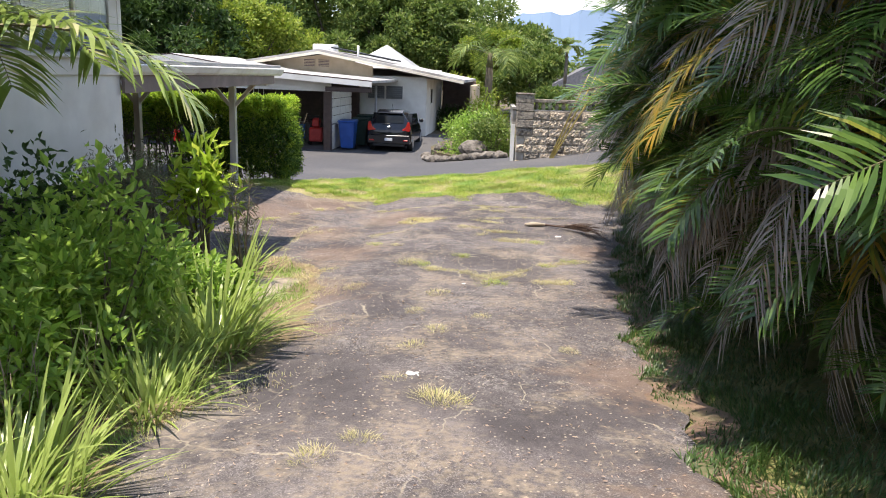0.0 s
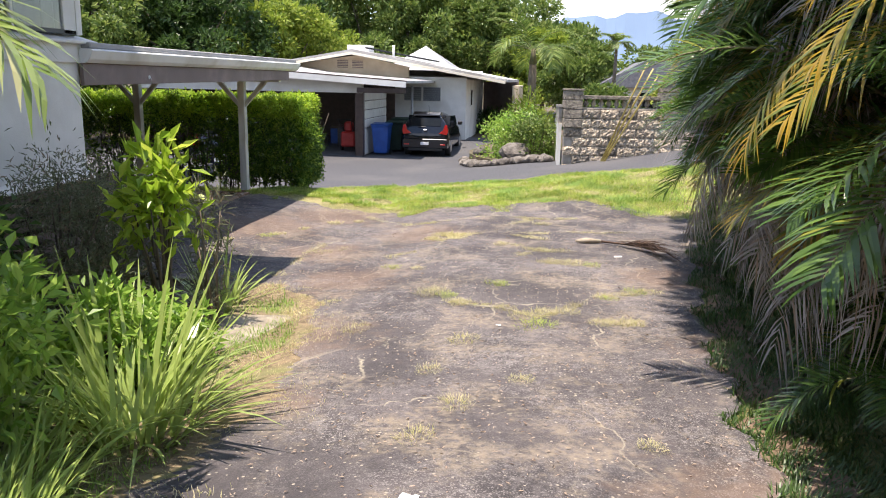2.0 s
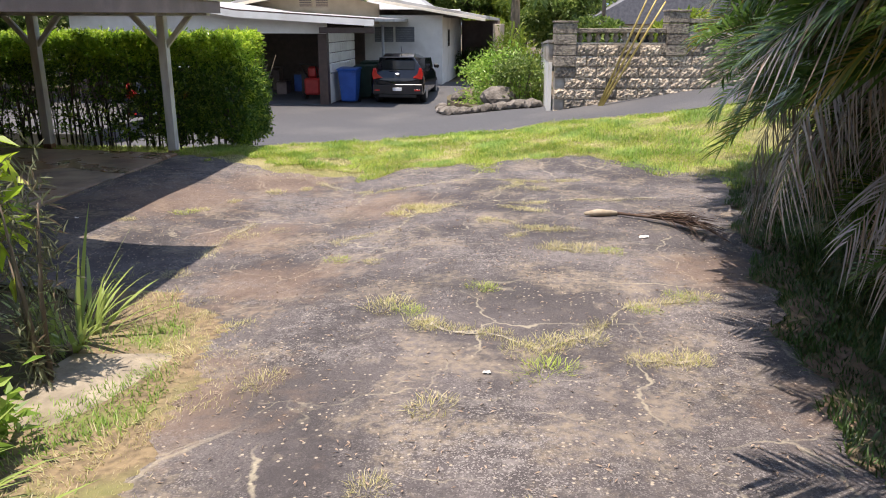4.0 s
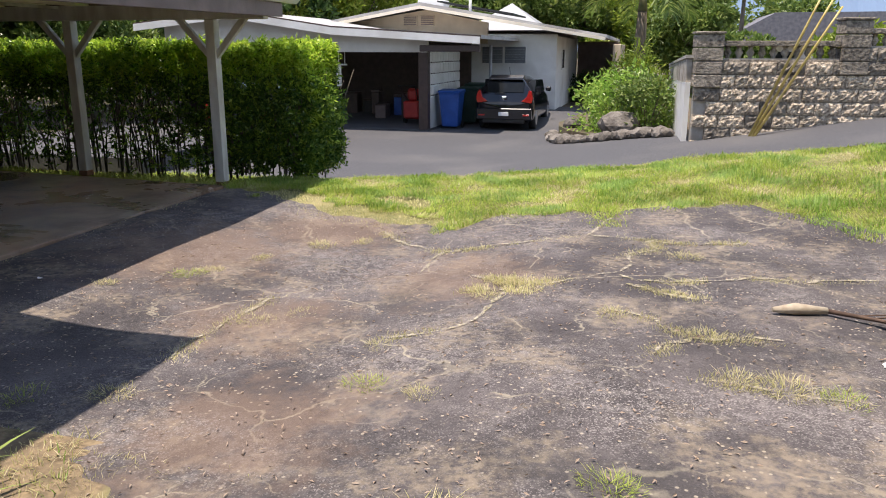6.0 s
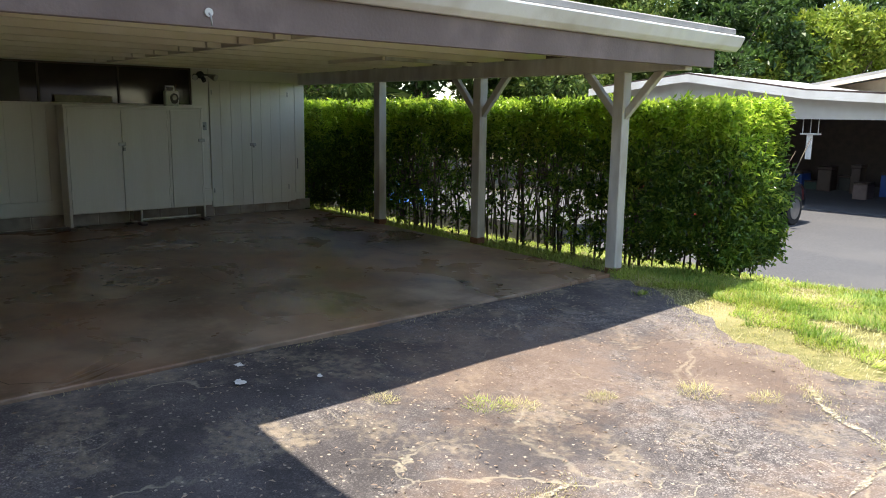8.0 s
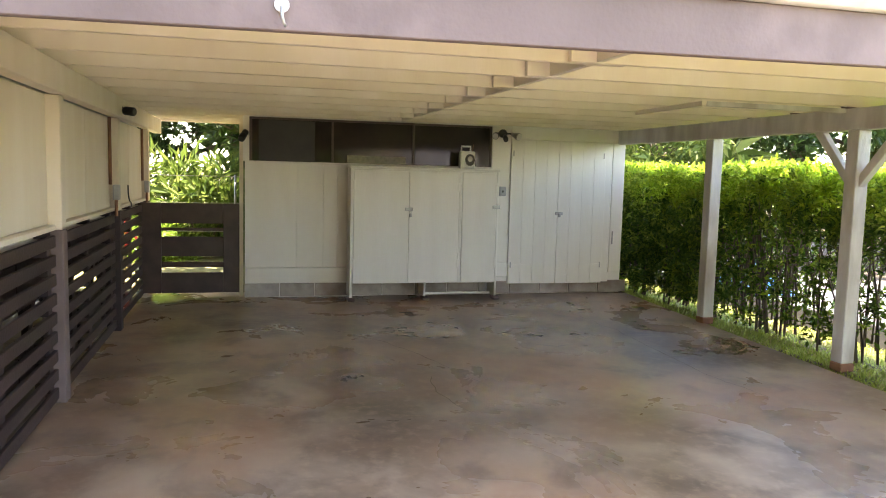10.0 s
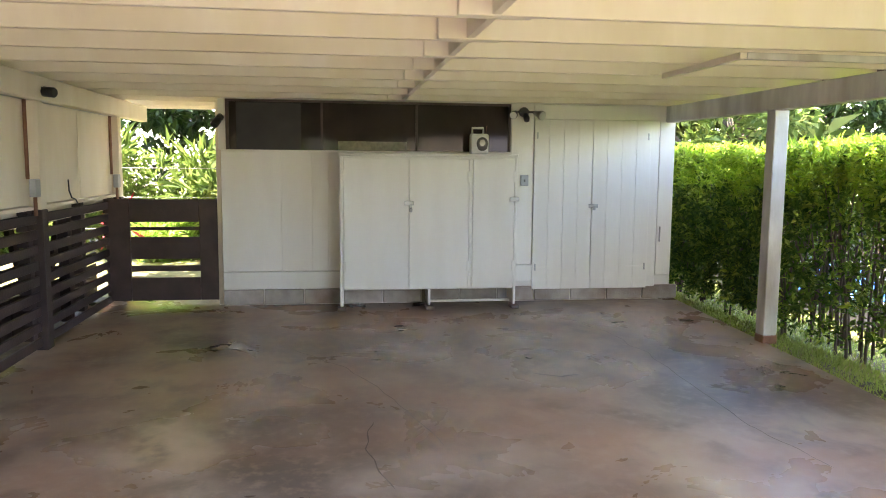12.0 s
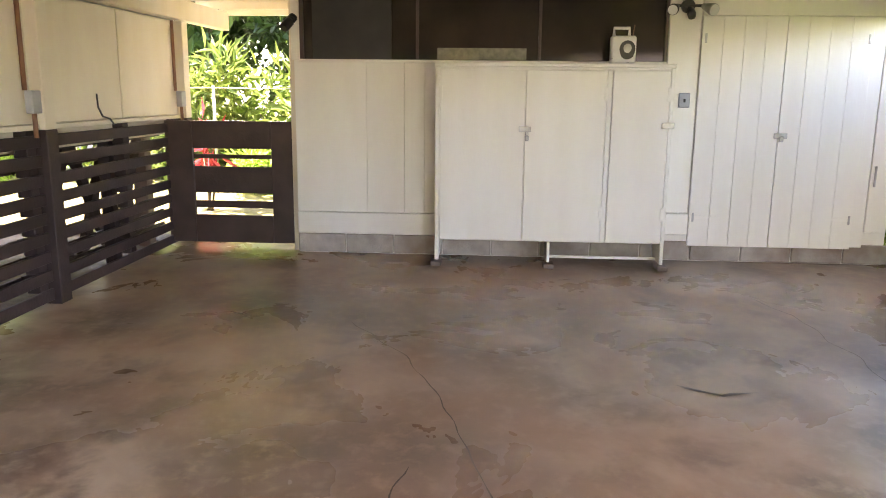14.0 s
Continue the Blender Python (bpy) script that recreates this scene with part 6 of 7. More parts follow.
for k, (x, y, h, r, n, m, lf) in enumerate((
        (-22, 47, 8.5, 4.5, 9000, L_DARK, 0.3), (-17, 45, 9.5, 4.6, 10000, L_DARK, 0.3), (-12, 50, 8.5, 4.8, 10000, L_TREE, 0.3), (-8.5, 52, 8.0, 4.2, 9000, L_TREE, 0.3),
        (-4.5, 53, 7.6, 4.0, 8000, L_TREE, 0.3), (-1.0, 50, 5.2, 3.2, 7000, L_TREE2, 0.26), (1.2, 44, 4.3, 2.6, 6000, L_TREE, 0.24), (-12.5, 41, 5.2, 3.0, 7000, L_TREE2, 0.24),
        (-16, 36, 6.5, 3.4, 8000, L_DARK, 0.26), (-20, 33, 7.5, 3.8, 8000, L_TREE, 0.26), (-21, 26, 8.5, 4.2, 9000, L_DARK, 0.26), (-26, 38, 10, 5, 8000, L_DARK, 0.3),
        (-19, 20.5, 5.6, 2.8, 7000, L_TREE, 0.22), (-27, 28, 11, 5, 8000, L_DARK, 0.3), (-25, 18, 8.5, 4.2, 8000, L_DARK, 0.28), (-20.5, 10.8, 6.5, 3.4, 9000, L_DARK, 0.24), (-19.5, 6.5, 6, 3.2, 8000, L_DARK, 0.24), (-24, 14, 9, 4.5, 8000, L_DARK, 0.28),
        (-22, 4, 8, 4.5, 7000, L_DARK, 0.28), (5.5, 47, 4.2, 2.8, 5000, L_TREE, 0.28), (3.4, 24.5, 2.5, 1.3, 3000, L_TREE2, 0.15), (1.2, 25.5, 2.4, 1.1, 3000, L_TREE, 0.15), (5.4, 24.5, 2.9, 1.5, 3500, L_TREE, 0.16), (7.6, 25, 3.2, 1.6, 3500, L_TREE2, 0.16), (-31, 48, 11, 6, 7000, L_TREE, 0.34), (-14, 58, 11, 6, 8000, L_TREE, 0.36), (-6, 60, 10, 6, 8000, L_TREE, 0.36), (-24, 56, 12, 6, 8000, L_DARK, 0.36), (-13, 38, 5.6, 3.2, 7000, L_TREE2, 0.24), (-18, 28.5, 5, 2.6, 7000, L_TREE, 0.22), (0.5, 58, 6, 4, 6000, L_TREE, 0.34), (-14.8, 11.6, 4.5, 2.4, 6000, L_DARK, 0.2))):
    tree(x, y, h, r, int(n * 1.7), m, 200 + k, lf, low=0.3 if x < -15.5 or y > 13 else 0.58)
feather_palm(-3.75, 4.9, 1.9, 0.1, 10, 6, 1.8, "young feather palm arching over the border")
feather_palm(2.2, 36, 3.6, 0.09, 9, 8, 0.9, "thin papaya-like tree behind the block wall")

# ---- garden behind the gate ----
grng = np.random.default_rng(77)
tagged(part("back_lawn", sheet("back_lawn", np.linspace(-20, -12.2, 20), np.linspace(2, 15.2, 20), lambda u, v: (u, v), TURF, 0.0, 0.01), None), "sunlit grass behind the gate", "lawn", kind="structure")
for k, (x, y, r, h, m, lf) in enumerate(((-16.3, 8.6, 0.8, 1.9, L_TREE, 0.3), (-16.2, 10.2, 0.8, 1.7, L_TREE, 0.34), (-16.4, 11.6, 0.9, 1.9, L_TREE, 0.28), (-16.6, 6.9, 0.8, 1.6, L_TREE, 0.26), (-15.4, 9.5, 0.5, 0.8, L_BUSH, 0.2), (-16.5, 5.0, 0.9, 1.7, L_BUSH, 0.26))):
    bush("garden_plant", x, y, r, h, 2200, lf, lf * 0.2, m, 300 + k, "bright yellow-green long-leaved garden plant", 10, 0.05, clumps=20)
bush("red_ti_plant", -13.6, 9.3, 0.16, 1.15, 34, 0.3, 0.08, L_RED, 310, "red-leaved ti plant behind the gate", 3, 0.5, clumps=8)
wf = thing("wire_fence", (-15.2, 9, 0), "thin wire garden fence on slim posts", "fence")
for k in range(5):
    part("post", tube([(-15.2, 5 + 1.9 * k, -0.1), (-15.2, 5 + 1.9 * k, 1.35)], 0.02, 6), STEEL, wf)
for z in (0.45, 0.9, 1.32):
    part("wire", tube([(-15.2, 4.5, z), (-15.2, 13, z)], 0.006, 5), STEEL, wf)

# ---- behind the hedge ----
tagged(part("patio", box(-17, -8.5, 17.9, 20.5, -0.5, -0.16, 0.01), ROAD), "sunlit concrete yard behind the hedge", "pavement", kind="structure")
tarp = thing("tarp", (-12.4, 18.2, -0.16), "crumpled bright blue tarpaulin on the ground", "tarp")
tb = bmesh.new()
bmesh.ops.create_grid(tb, x_segments=18, y_segments=12, size=1)
for v in tb.verts:
    x, y = v.co.x, v.co.y
    v.co = Vector((-12.4 + 0.6 * x, 18.2 + 0.3 * y, -0.15 + 0.38 * (1 - min(1, abs(x) ** 3)) * (1 - min(1, abs(y) ** 3)) + 0.04 * noise.noise(Vector((x * 4, y * 4, 1)))))
part("cloth", tb, shader("blue_tarp", (0.02, 0.12, 0.6), (0.03, 0.2, 0.75), 5, None, 1, 0.45, 0.2, 30), tarp, smooth=True)
bush("strelitzia", -19.0, 22.5, 0.7, 3.0, 60, 1.1, 0.3, L_TREE, 320, "large-leaved bird of paradise plant behind the hedge", 8, 0.5, clumps=10)

# ---- distant hills ----
b = bmesh.new()
xs = np.linspace(-700, 900, 90)
lo = [b.verts.new((x, 1300 + 60 * math.sin(x * 0.01), -20)) for x in xs]
hi = [b.verts.new((x, 1500, float(np.interp(x, (-700, -300, -120, 0, 120, 260, 420, 900), (60, 50, 70, 108, 128, 118, 135, 90))) + 6 * math.sin(x * 0.045) + 3 * math.sin(x * 0.11))) for x in xs]
for k in range(len(xs) - 1):
    b.faces.new((lo[k], lo[k + 1], hi[k + 1], hi[k]))
tagged(part("backdrop", b, shader("far_hills", (0.12, 0.18, 0.28), (0.15, 0.22, 0.32), 0.004, None, 1, 1.0, 0, 1)), "blue distant mountain ridge", "mountain", kind="structure")


# ---- cracks, weeds and litter on the driveway ----
crng = random.Random(21)


def ribbon(name, pts, width, material, lift, zfun=None, ragged=0.5):
    """A thin uneven strip along points, laid just over the surface."""
    fine = []
    for (ax, ay), (bx_, by) in zip(pts, pts[1:]):
        n = max(2, int(math.hypot(bx_ - ax, by - ay) / 0.05))
        fine += [(ax + (bx_ - ax) * k / n, ay + (by - ay) * k / n) for k in range(n)]
    fine.append(pts[-1])
    V, F = [], []
    ph = crng.uniform(0, 50)
    for k, (x, y) in enumerate(fine):
        a, c = fine[max(0, k - 1)], fine[min(len(fine) - 1, k + 1)]
        d = Vector((c[0] - a[0], c[1] - a[1], 0)).normalized()
        s = Vector((-d.y, d.x, 0))
        w = width * (1 + ragged * noise.noise(Vector((k * 0.35 + ph, 0, 0))) + ragged * 0.7 * crng.uniform(-1, 1)) * (0.3 if k in (0, len(fine) - 1) else 1)
        j = 0.035 * noise.noise(Vector((k * 0.22 + ph, 5, 0)))
        for q in (-0.5, 0.5):
            p = Vector((x, y, 0)) + s * (q * w + j)
            z = float(height(p.x, p.y)) + 0.006 * 0 + lift + float(wob(p.x, p.y, 1.6, 0.006)) if zfun is None else zfun + lift
            V.append((p.x, p.y, z))
    F = [(2 * k, 2 * k + 1, 2 * k + 3, 2 * k + 2) for k in range(len(fine) - 1)]
    return raw(name, V, F, material)


CRACKS = [[(-3.08, 10.55), (-3.08, 11.0), (-3.04, 11.7)], [(-2.2, 12.34), (-2.17, 13.0)],
          [(-2.56, 13.2), (-2.15, 12.98), (-1.48, 13.3), (-1.09, 13.45), (-0.6, 13.36), (-0.35, 13.31), (0.14, 13.45)], [(-1.09, 13.45), (-0.92, 14.1)],
          [(-0.6, 13.36), (-0.53, 13.1), (-0.74, 12.83), (-0.79, 12.35), (-1.3, 12.05), (-1.47, 12.09), (-1.82, 12.3)], [(-0.79, 12.3), (-0.46, 12.2), (0.07, 12.45), (0.39, 12.39)],
          [(-0.85, 11.57), (-0.59, 11.48), (-0.39, 11.2), (0.1, 11.28)], [(-0.39, 11.2), (-0.58, 10.9)],
          [(-1.12, 9.06), (-0.95, 8.92), (-0.66, 8.83), (-0.35, 8.61), (-0.14, 8.8), (0.14, 9.3), (0.56, 9.54)], [(0.16, 8.52), (0.45, 8.57)],
          [(-0.35, 10.66), (0.26, 10.57)], [(-2.92, 13.66), (-2.56, 13.2)], [(-1.77, 11.94), (-1.3, 11.87)], [(-0.75, 12.1), (-0.3, 11.9)], [(0.39, 12.39), (0.9, 12.6)], [(-2.0, 11.0), (-1.6, 11.25), (-1.5, 11.9)]]
for c in CRACKS:
    for seg in zip(c, c[1:]):
        a, e = Vector(seg[0]), Vector(seg[1])
        mid = a.lerp(e, 0.5) + Vector((crng.uniform(-0.07, 0.07), crng.uniform(-0.07, 0.07)))
        for p, q in ((a, mid), (mid, e)):
            lo, hi = crng.uniform(0, 0.04), crng.uniform(0.9, 1.0)
            bend = p.lerp(q, 0.5) + Vector((crng.uniform(-0.03, 0.03), crng.uniform(-0.03, 0.03)))
            part("pavement_crack", ribbon("pavement_crack", [tuple(p.lerp(q, lo)), tuple(bend), tuple(p.lerp(q, hi))], crng.uniform(0.016, 0.036), CRACKFILL, 0.008, None, 0.9), None, driveway)

TUFTS = []
trng = np.random.default_rng(9)
for v in range(4):
    n = 200
    a, q = trng.uniform(0, 6.28, n), trng.uniform(0, 1, n) ** 0.6 * 0.12
    P = np.stack([q * np.cos(a), q * np.sin(a), np.full(n, -0.01)], axis=1)
    D = np.stack([np.cos(a) * 0.45, np.sin(a) * 0.45, np.ones(n)], axis=1) + trng.normal(size=(n, 3)) * 0.35
    TUFTS.append(blades("foliage", P, D, 0.075, 0.0028, L_WEED if v < 3 else L_GRASS, trng, 0.3, 3))


def tuft(x, y, s, v):
    t = thing("weed_tuft", (x, y, float(height(x, y))), "dry grass tuft growing in the cracked asphalt" if v < 3 else "fresh green grass tuft in the asphalt", "weed", "driveway weeds")
    again("foliage", TUFTS[v], t, Matrix.Rotation(crng.uniform(0, 6), 4, "Z") @ Matrix.Diagonal((s * 1.15, s * 0.9, s * 0.62, 1)))


for x, y, s, v in ((-0.33, 8.36, 1.3, 3), (-1.74, 8.2, 1.0, 0), (-1.3, 9.3, 1.3, 1), (-1.15, 9.2, 0.9, 3), (-0.72, 9.65, 0.9, 3), (0.3, 9.3, 0.7, 3), (0.56, 9.56, 1.0, 3), (0.7, 9.6, 0.9, 1),
                   (-0.2, 10.68, 1.0, 0), (0.0, 10.65, 1.1, 1), (0.22, 10.58, 0.9, 3), (-0.45, 8.62, 1.0, 0), (-0.3, 8.7, 1.1, 1), (-0.1, 8.8, 1.0, 2), (-0.6, 8.82, 0.8, 0), (-1.0, 8.95, 0.9, 2),
                   (0.2, 8.53, 0.9, 0), (0.42, 8.58, 1.0, 1), (-1.47, 12.05, 1.0, 0), (-1.6, 11.8, 0.8, 2), (-0.35, 12.9, 1.0, 1), (-0.3, 11.25, 0.9, 0), (-0.8, 11.5, 0.8, 2), (-2.9, 11.2, 0.9, 1), (-2.7, 11.4, 0.8, 0),
                   (-2.0, 10.9, 0.8, 2), (-1.9, 10.4, 0.9, 3), (-1.6, 10.3, 0.7, 0), (-0.55, 4.95, 1.2, 0), (-0.62, 5.0, 1.1, 1), (-1.15, 4.05, 1.0, 1), (-0.75, 6.6, 0.9, 1), (-0.9, 6.1, 0.9, 2), (-0.85, 7.9, 1.0, 0),
                   (-3.5, 9.95, 1.0, 3), (-3.1, 10.1, 0.9, 0), (-3.9, 12.0, 1.0, 3), (-3.8, 12.15, 0.8, 1), (-3.6, 12.6, 0.7, 1), (-4.3, 11.6, 0.7, 1), (-3.3, 13.1, 1.0, 0), (-3.0, 13.3, 0.8, 2), (-0.9, 5.3, 0.7, 2), (-0.4, 7.1, 0.7, 2),
                   (-1.0, 7.2, 0.8, 0), (-0.95, 4.3, 0.8, 1), (0.3, 6.2, 0.6, 2), (-2.2, 9.0, 1.0, 0), (-2.5, 9.2, 0.8, 1)):
    tuft(x, y, s * 0.98, v)

# thin weeds along cracks and edges, and the lawn's blades
wrng = np.random.default_rng(31)


def lay(name, P, length, width, material, label, parent=None, droop=0.45):
    P = np.asarray(P)
    n = len(P)
    length = length * (1 + 0.55 * wob(P[:, 0], P[:, 1], 2.1) * wob(P[:, 1], P[:, 0], 0.8)).clip(0.35, 2.2)
    P = np.column_stack([P, height(P[:, 0], P[:, 1]) - 0.01])
    lean = np.stack([wob(P[:, 0], P[:, 1], 2.4), wob(P[:, 1] + 4, P[:, 0], 2.9), np.zeros(n)], axis=1) * 0.6
    D = wrng.normal(size=(n, 3)) * 0.5 + lean + (0, 0, 1)
    me = blades(name, P, D, length, width, material, wrng, droop, 3)
    return tagged(part(name, me, None), label, "grass", kind="stuff")


pts = []
for c in CRACKS:
    for (ax, ay), (bx_, by) in zip(c, c[1:]):
        k = int(math.hypot(bx_ - ax, by - ay) * 1600)
        t = wrng.uniform(0, 1, k)
        hold = np.array([noise.noise(Vector((ax * 3 + (bx_ - ax) * u * 5, ay * 3, 2))) for u in t]) > -0.12
        pts.append(np.stack([ax + (bx_ - ax) * t, ay + (by - ay) * t], axis=1)[hold] + wrng.normal(0, 0.04, (int(hold.sum()), 2)))
y = wrng.uniform(3, 9.6, 5200)
pts.append(np.stack([np.interp(y, (3, 6.3, 8.6, 9.6), (-2.34, -2.0, -2.25, -2.88)) + np.abs(wrng.normal(0, 0.22, 5200)) * (0.3 + 0.7 * (np.sin(y * 4) > 0)), y], axis=1))
x = wrng.uniform(-4.4, 1.6, 2200)
pts.append(np.stack([x, apron_xy((x + 5.365) / 6.9, 1.0)[1] - np.abs(wrng.normal(0, 0.15, 2200))], axis=1))
y = wrng.uniform(10.2, 14.8, 420)
pts.append(np.stack([-5.33 + np.abs(wrng.normal(0, 0.03, 420)), y], axis=1)[np.sin(y * 5) > -0.2])
lay("crack_grass", np.concatenate(pts), 0.042, 0.003, L_WEED, "thin dry grass in the cracks of the asphalt")
n = 150000
x, v = wrng.uniform(-5.4, 6.5, n), wrng.uniform(0, 1, n)
near = np.where(x < 1.7, apron_xy(np.clip((x + 5.365) / 6.95, 0, 1), 1.0)[1] - 0.06 + 0.16 * wob(x, 0 * x, 3.1) * (np.sin(x * 7.3) > -0.2), 13.2)
P = np.stack([x, near + (lawn_edge(x)[0] + 0.15 - near) * v + wrng.normal(0, 0.04, n)], axis=1)
bare = np.array([noise.noise(Vector((p[0] * 0.9, p[1] * 0.9, 7))) for p in P]) > 0.32
bare |= (P[:, 0] < -2.5) & (P[:, 1] < 14.4 + 0.35 * wob(P[:, 0], P[:, 1], 2.5) + 0.5 * (P[:, 0] < -3.8))
patch = np.array([noise.noise(Vector((p[0] * 1.7, p[1] * 2.6, 3))) + 0.5 * noise.noise(Vector((p[0] * 5, p[1] * 7, 1))) for p in P]) + wrng.normal(0, 0.16, n)
dry = ~bare & (patch > 0.33)
deep = ~bare & (patch < -0.2)
lay("lawn_grass", np.concatenate([P[~bare & ~dry & ~deep], np.stack([wrng.normal(-0.96, 0.07, 900), wrng.uniform(13.75, 14.6, 900)], axis=1)]), 0.07, 0.0065, L_GRASS, "soft bright green lawn grass")
lay("lawn_grass", P[deep], 0.085, 0.007, L_GRASSD, "deeper green lawn grass in longer clumps")
lay("lawn_grass", P[dry], 0.045, 0.006, L_WEED, "straw-coloured dry lawn grass")
sparse = bare & (wrng.uniform(0, 1, n) < 0.3)
lay("lawn_grass", P[sparse], 0.035, 0.005, L_WEED, "sparse dead grass on bare soil")
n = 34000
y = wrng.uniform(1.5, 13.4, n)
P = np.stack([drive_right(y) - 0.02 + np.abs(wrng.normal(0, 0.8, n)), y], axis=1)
# the palms' deep shade is put into these blades by the dark leaf colour
lay("verge_grass", P, 0.09, 0.008, L_DARK, "grass under the palms at the driveway edge, coloured dark for their shade")
n = 16000
y = wrng.uniform(1.5, 9.7, n)
P = np.stack([np.interp(y, (1, 6.3, 8.6, 9.6), (-2.4, -2.04, -2.28, -2.88)) - np.abs(wrng.normal(0, 0.45, n)), y], axis=1)
green = wob(P[:, 0], P[:, 1], 1.9) + wrng.normal(0, 0.3, n) > -0.1
lay("border_weeds", P[green], 0.075, 0.006, L_GRASSD, "low green weeds in the planting border")
lay("border_weeds", P[~green], 0.075, 0.005, L_WEED, "straggling dry weeds in the planting border")
n = 60000
x = wrng.uniform(-16.4, -4.6, n)
P = np.stack([x, wrng.uniform(15.3, 18.35, n)], axis=1)
lay("hedge_grass", P[P[:, 1] > 15.3 + 0.05 * (x < -8)], 0.07, 0.01, L_GRASS, "grass strip along the foot of the hedge")

# dry standing stalks in the border
sb_ = bmesh.new()
for k in range(80):
    x, y = crng.uniform(-3.5, -2.7), crng.uniform(3.2, 5.2)
    z = float(height(x, y)) - 0.05
    dx, dy, h = crng.uniform(-0.15, 0.15), crng.uniform(-0.15, 0.15), crng.uniform(0.35, 0.75)
    tube([(x, y, z), (x + dx * 0.4, y + dy * 0.4, z + h * 0.6), (x + dx, y + dy, z + h)], [0.004, 0.003, 0.0015], 4, sb_)
    tube([(x + dx * 0.4, y + dy * 0.4, z + h * 0.6), (x + dx * 0.4 + 0.05, y + dy, z + h * 0.85)], [0.002, 0.001], 4, sb_)
tagged(part("dry_stalks", sb_, L_STRAW), "dry pinkish grey weed stalks in the border", "weed", kind="stuff")

pad = thing("concrete_pad", (-2.65, 8.2, 0.05), "broken old concrete slab at the driveway edge", "slab")
pz = float(height(-2.6, 8.2))
part("slab_piece", prism([(-3.1, 7.75), (-2.55, 7.7), (-2.3, 8.0), (-2.28, 8.5), (-2.45, 8.62), (-3.0, 8.55)], 2, pz - 0.12, pz + 0.012, bevel=0.01), shader("dusty_old_concrete", (0.2, 0.17, 0.13), (0.36, 0.31, 0.24), 7, (0.15, 0.13, 0.07), 2.5, 0.95, 0.5, 60), pad)

# fallen palm frond
PAPERSHEATH = shader("dry_sheath", (0.42, 0.36, 0.28), (0.6, 0.54, 0.44), 12, (0.3, 0.23, 0.16), 5, 0.8, 0.3, 60)
DEADTWIG = shader("dead_leaflet_brown", (0.06, 0.035, 0.026), (0.13, 0.08, 0.055), 10, None, 1, 0.8, 0.2, 50)
ff = thing("fallen_frond", (0.5, 11.4, 0.07), "dry brown fallen palm frond on the asphalt", "palm frond")
zf = float(height(0.4, 11.5)) + 0.02
part("sheath", tube([(0.08, 11.7, zf + 0.015), (0.2, 11.73, zf + 0.02), (0.38, 11.76, zf + 0.012)], [0.014, 0.036, 0.02], 8), PAPERSHEATH, ff, "pale dry leaf sheath")
part("stalk", tube([(0.38, 11.76, zf + 0.012), (0.62, 11.63, zf + 0.02), (0.85, 11.44, zf + 0.03)], [0.016, 0.012, 0.008], 6), DEADTWIG, ff)
for k in range(70):
    t = crng.uniform(0, 1) ** 0.45
    a = Vector((0.5 + 0.38 * t, 11.7 - 0.28 * t, zf + 0.02))
    e = a + Vector((crng.uniform(0.05, 0.35), crng.uniform(-0.75, -0.15) * (0.4 + 0.6 * t), crng.uniform(-0.01, 0.14)))
    e.z = max(e.z, float(height(e.x, e.y)) + 0.01)
    part("leaflet", tube([a, a.lerp(e, 0.5) + Vector((0.03, 0.02, 0.03)), e], [0.005, 0.004, 0.0015], 4), DEADTWIG, ff)

for x, y, s in ((-0.8, 5.41, 0.04), (0.53, 11.05, 0.035), (-0.62, 8.29, 0.018), (-5.17, 11.21, 0.025), (-4.91, 11.08, 0.035), (-4.74, 11.49, 0.018)):
    z = float(height(x, y)) + 0.006
    b = bmesh.new()
    bmesh.ops.create_grid(b, x_segments=4, y_segments=3, size=s)
    for q in b.verts:
        q.co = Vector((x + q.co.x * crng.uniform(0.8, 1.3), y + q.co.y * crng.uniform(0.6, 1.1), z + 0.008 * crng.random()))
    tagged(part("paper_scrap", b, PAPER), "small white paper scrap on the asphalt", "litter", "paper scraps")
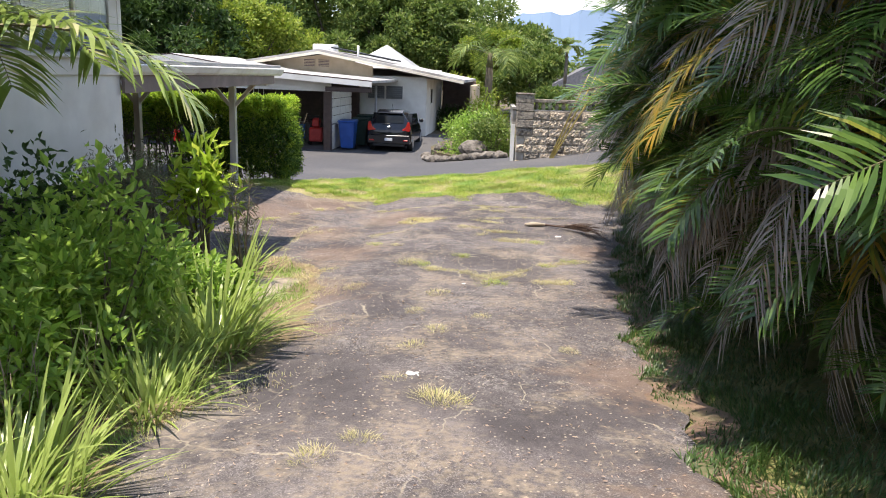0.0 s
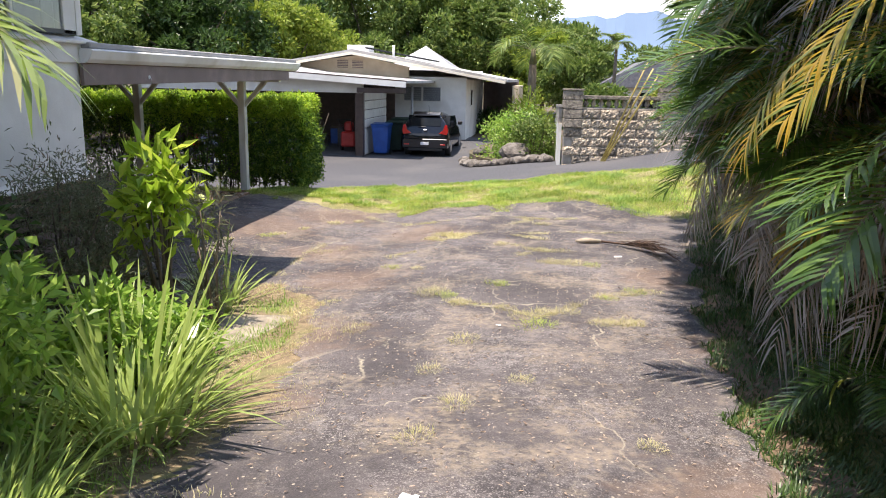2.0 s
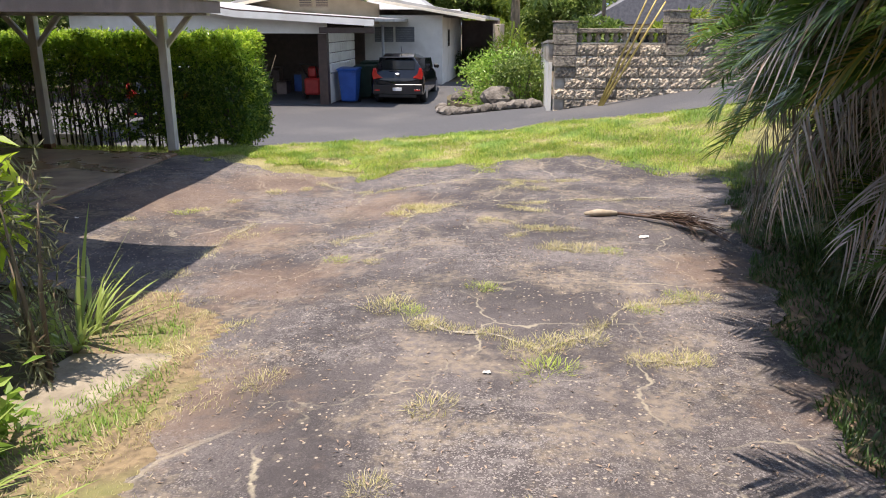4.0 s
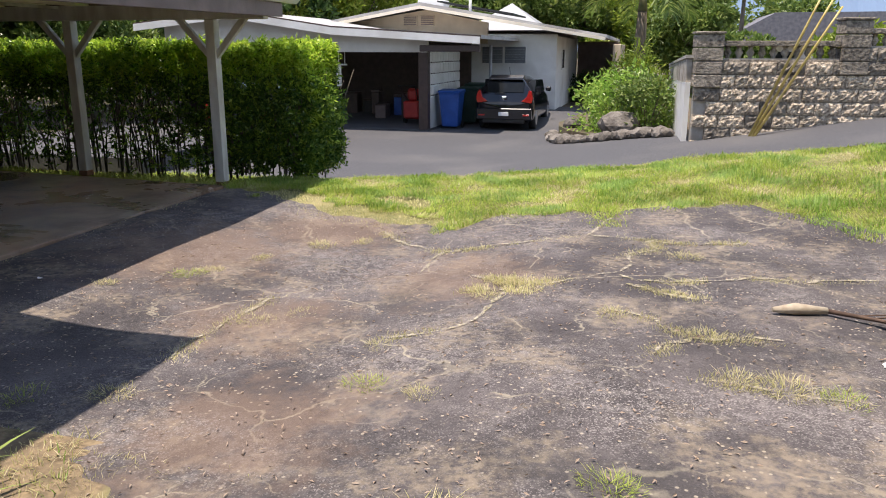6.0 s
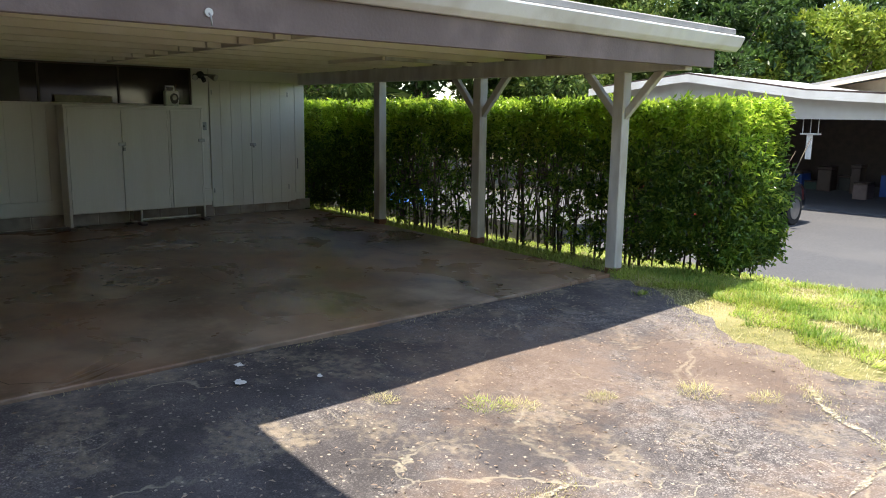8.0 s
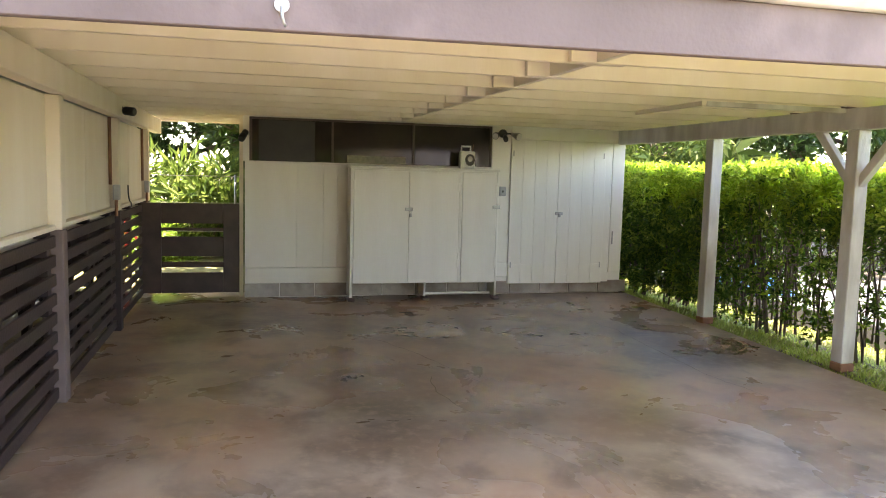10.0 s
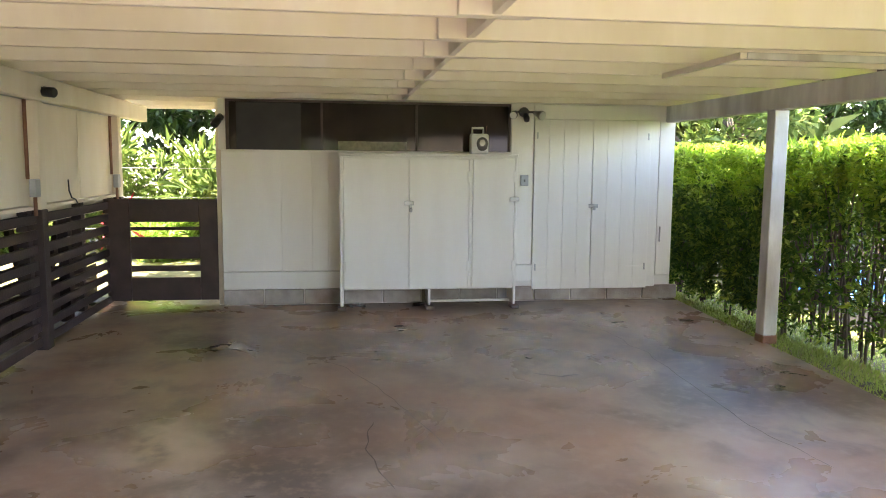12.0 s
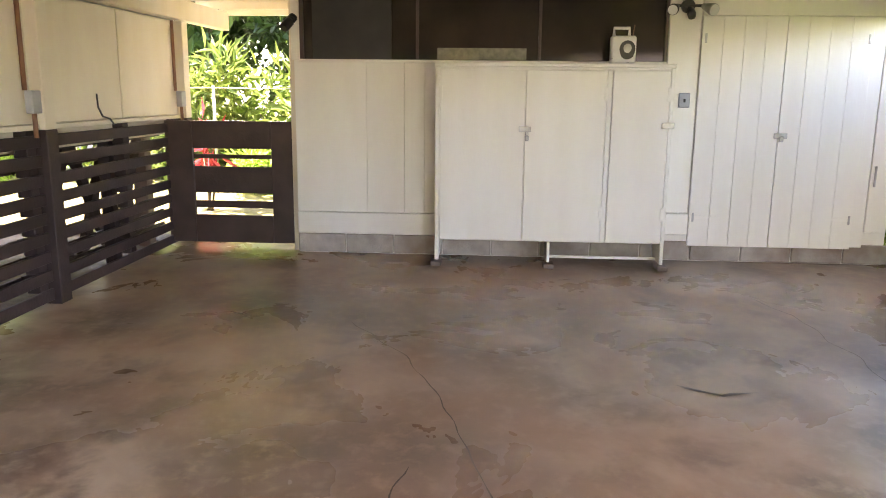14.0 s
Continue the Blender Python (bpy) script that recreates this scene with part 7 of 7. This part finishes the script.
# leaf litter, twigs and loose stones
n = 7500
x, y = wrng.uniform(-5.2, 1.5, n), wrng.uniform(3.0, 14.2, n)
ok = (x > np.interp(y, (3, 6.3, 9.6, 9.7), (-1.9, -1.7, -2.9, -5.2))) & (x < drive_right(y))
P = np.column_stack([x, y, height(x, y) + 0.008])[ok]
tagged(part("leaf_litter", leaves("leaf_litter", P, wrng.normal(size=P.shape) * (1, 1, 0.12), 0.028, 0.009, L_STRAW, wrng), None), "scattered dry leaf bits on the asphalt", "leaf litter", kind="stuff")
n = 1600
x, y = wrng.uniform(-5.2, 1.5, n), wrng.uniform(2.5, 14.2, n)
ok = (x > np.interp(y, (2, 6.3, 9.6, 9.7), (-1.9, -1.7, -2.9, -5.2))) & (x < drive_right(y))
x, y = x[ok], y[ok]
m = len(x)
r = (wrng.uniform(0.0012, 0.0038, m))[:, None, None]
O = np.array([(1, 0, 0), (0, 1, 0), (-1, 0, 0), (0, -1, 0), (0, 0, 0.8)]) * wrng.uniform(0.6, 1.4, (m, 5, 1))
V = np.column_stack([x, y, height(x, y) + 0.003])[:, None] + O * r
F = (np.arange(m)[:, None] * 5 + np.array((0, 1, 4, 1, 2, 4, 2, 3, 4, 3, 0, 4))).reshape(-1, 3)
tagged(part("loose_gravel", raw("loose_gravel", V, F, shader("pale_gravel", (0.22, 0.2, 0.19), (0.46, 0.43, 0.39), 60, None, 1, 0.9, 0, 1, rnd=0.4, island=True)), None), "loose pale gravel on the asphalt", "gravel", kind="stuff")

# hairline cracks in the slab
for c, w in (([(-10.3, 14.12), (-9.9, 14.25), (-9.1, 14.3), (-8.2, 14.25), (-7.5, 14.22), (-6.9, 14.3)], 0.005), ([(-9.5, 11.62), (-9.14, 11.9), (-8.7, 12.12), (-8.24, 12.28), (-7.8, 12.4), (-7.4, 12.5)], 0.005),
             ([(-7.8, 12.13), (-7.4, 12.1), (-6.9, 12.2)], 0.006), ([(-5.9, 10.0), (-5.6, 10.1), (-5.45, 10.35)], 0.006), ([(-8.7, 13.3), (-8.55, 13.46), (-8.62, 13.63)], 0.02)):
    part("floor_crack", ribbon("floor_crack", c, w, DARKCRACK, 0.003, 0.0), None, floor)
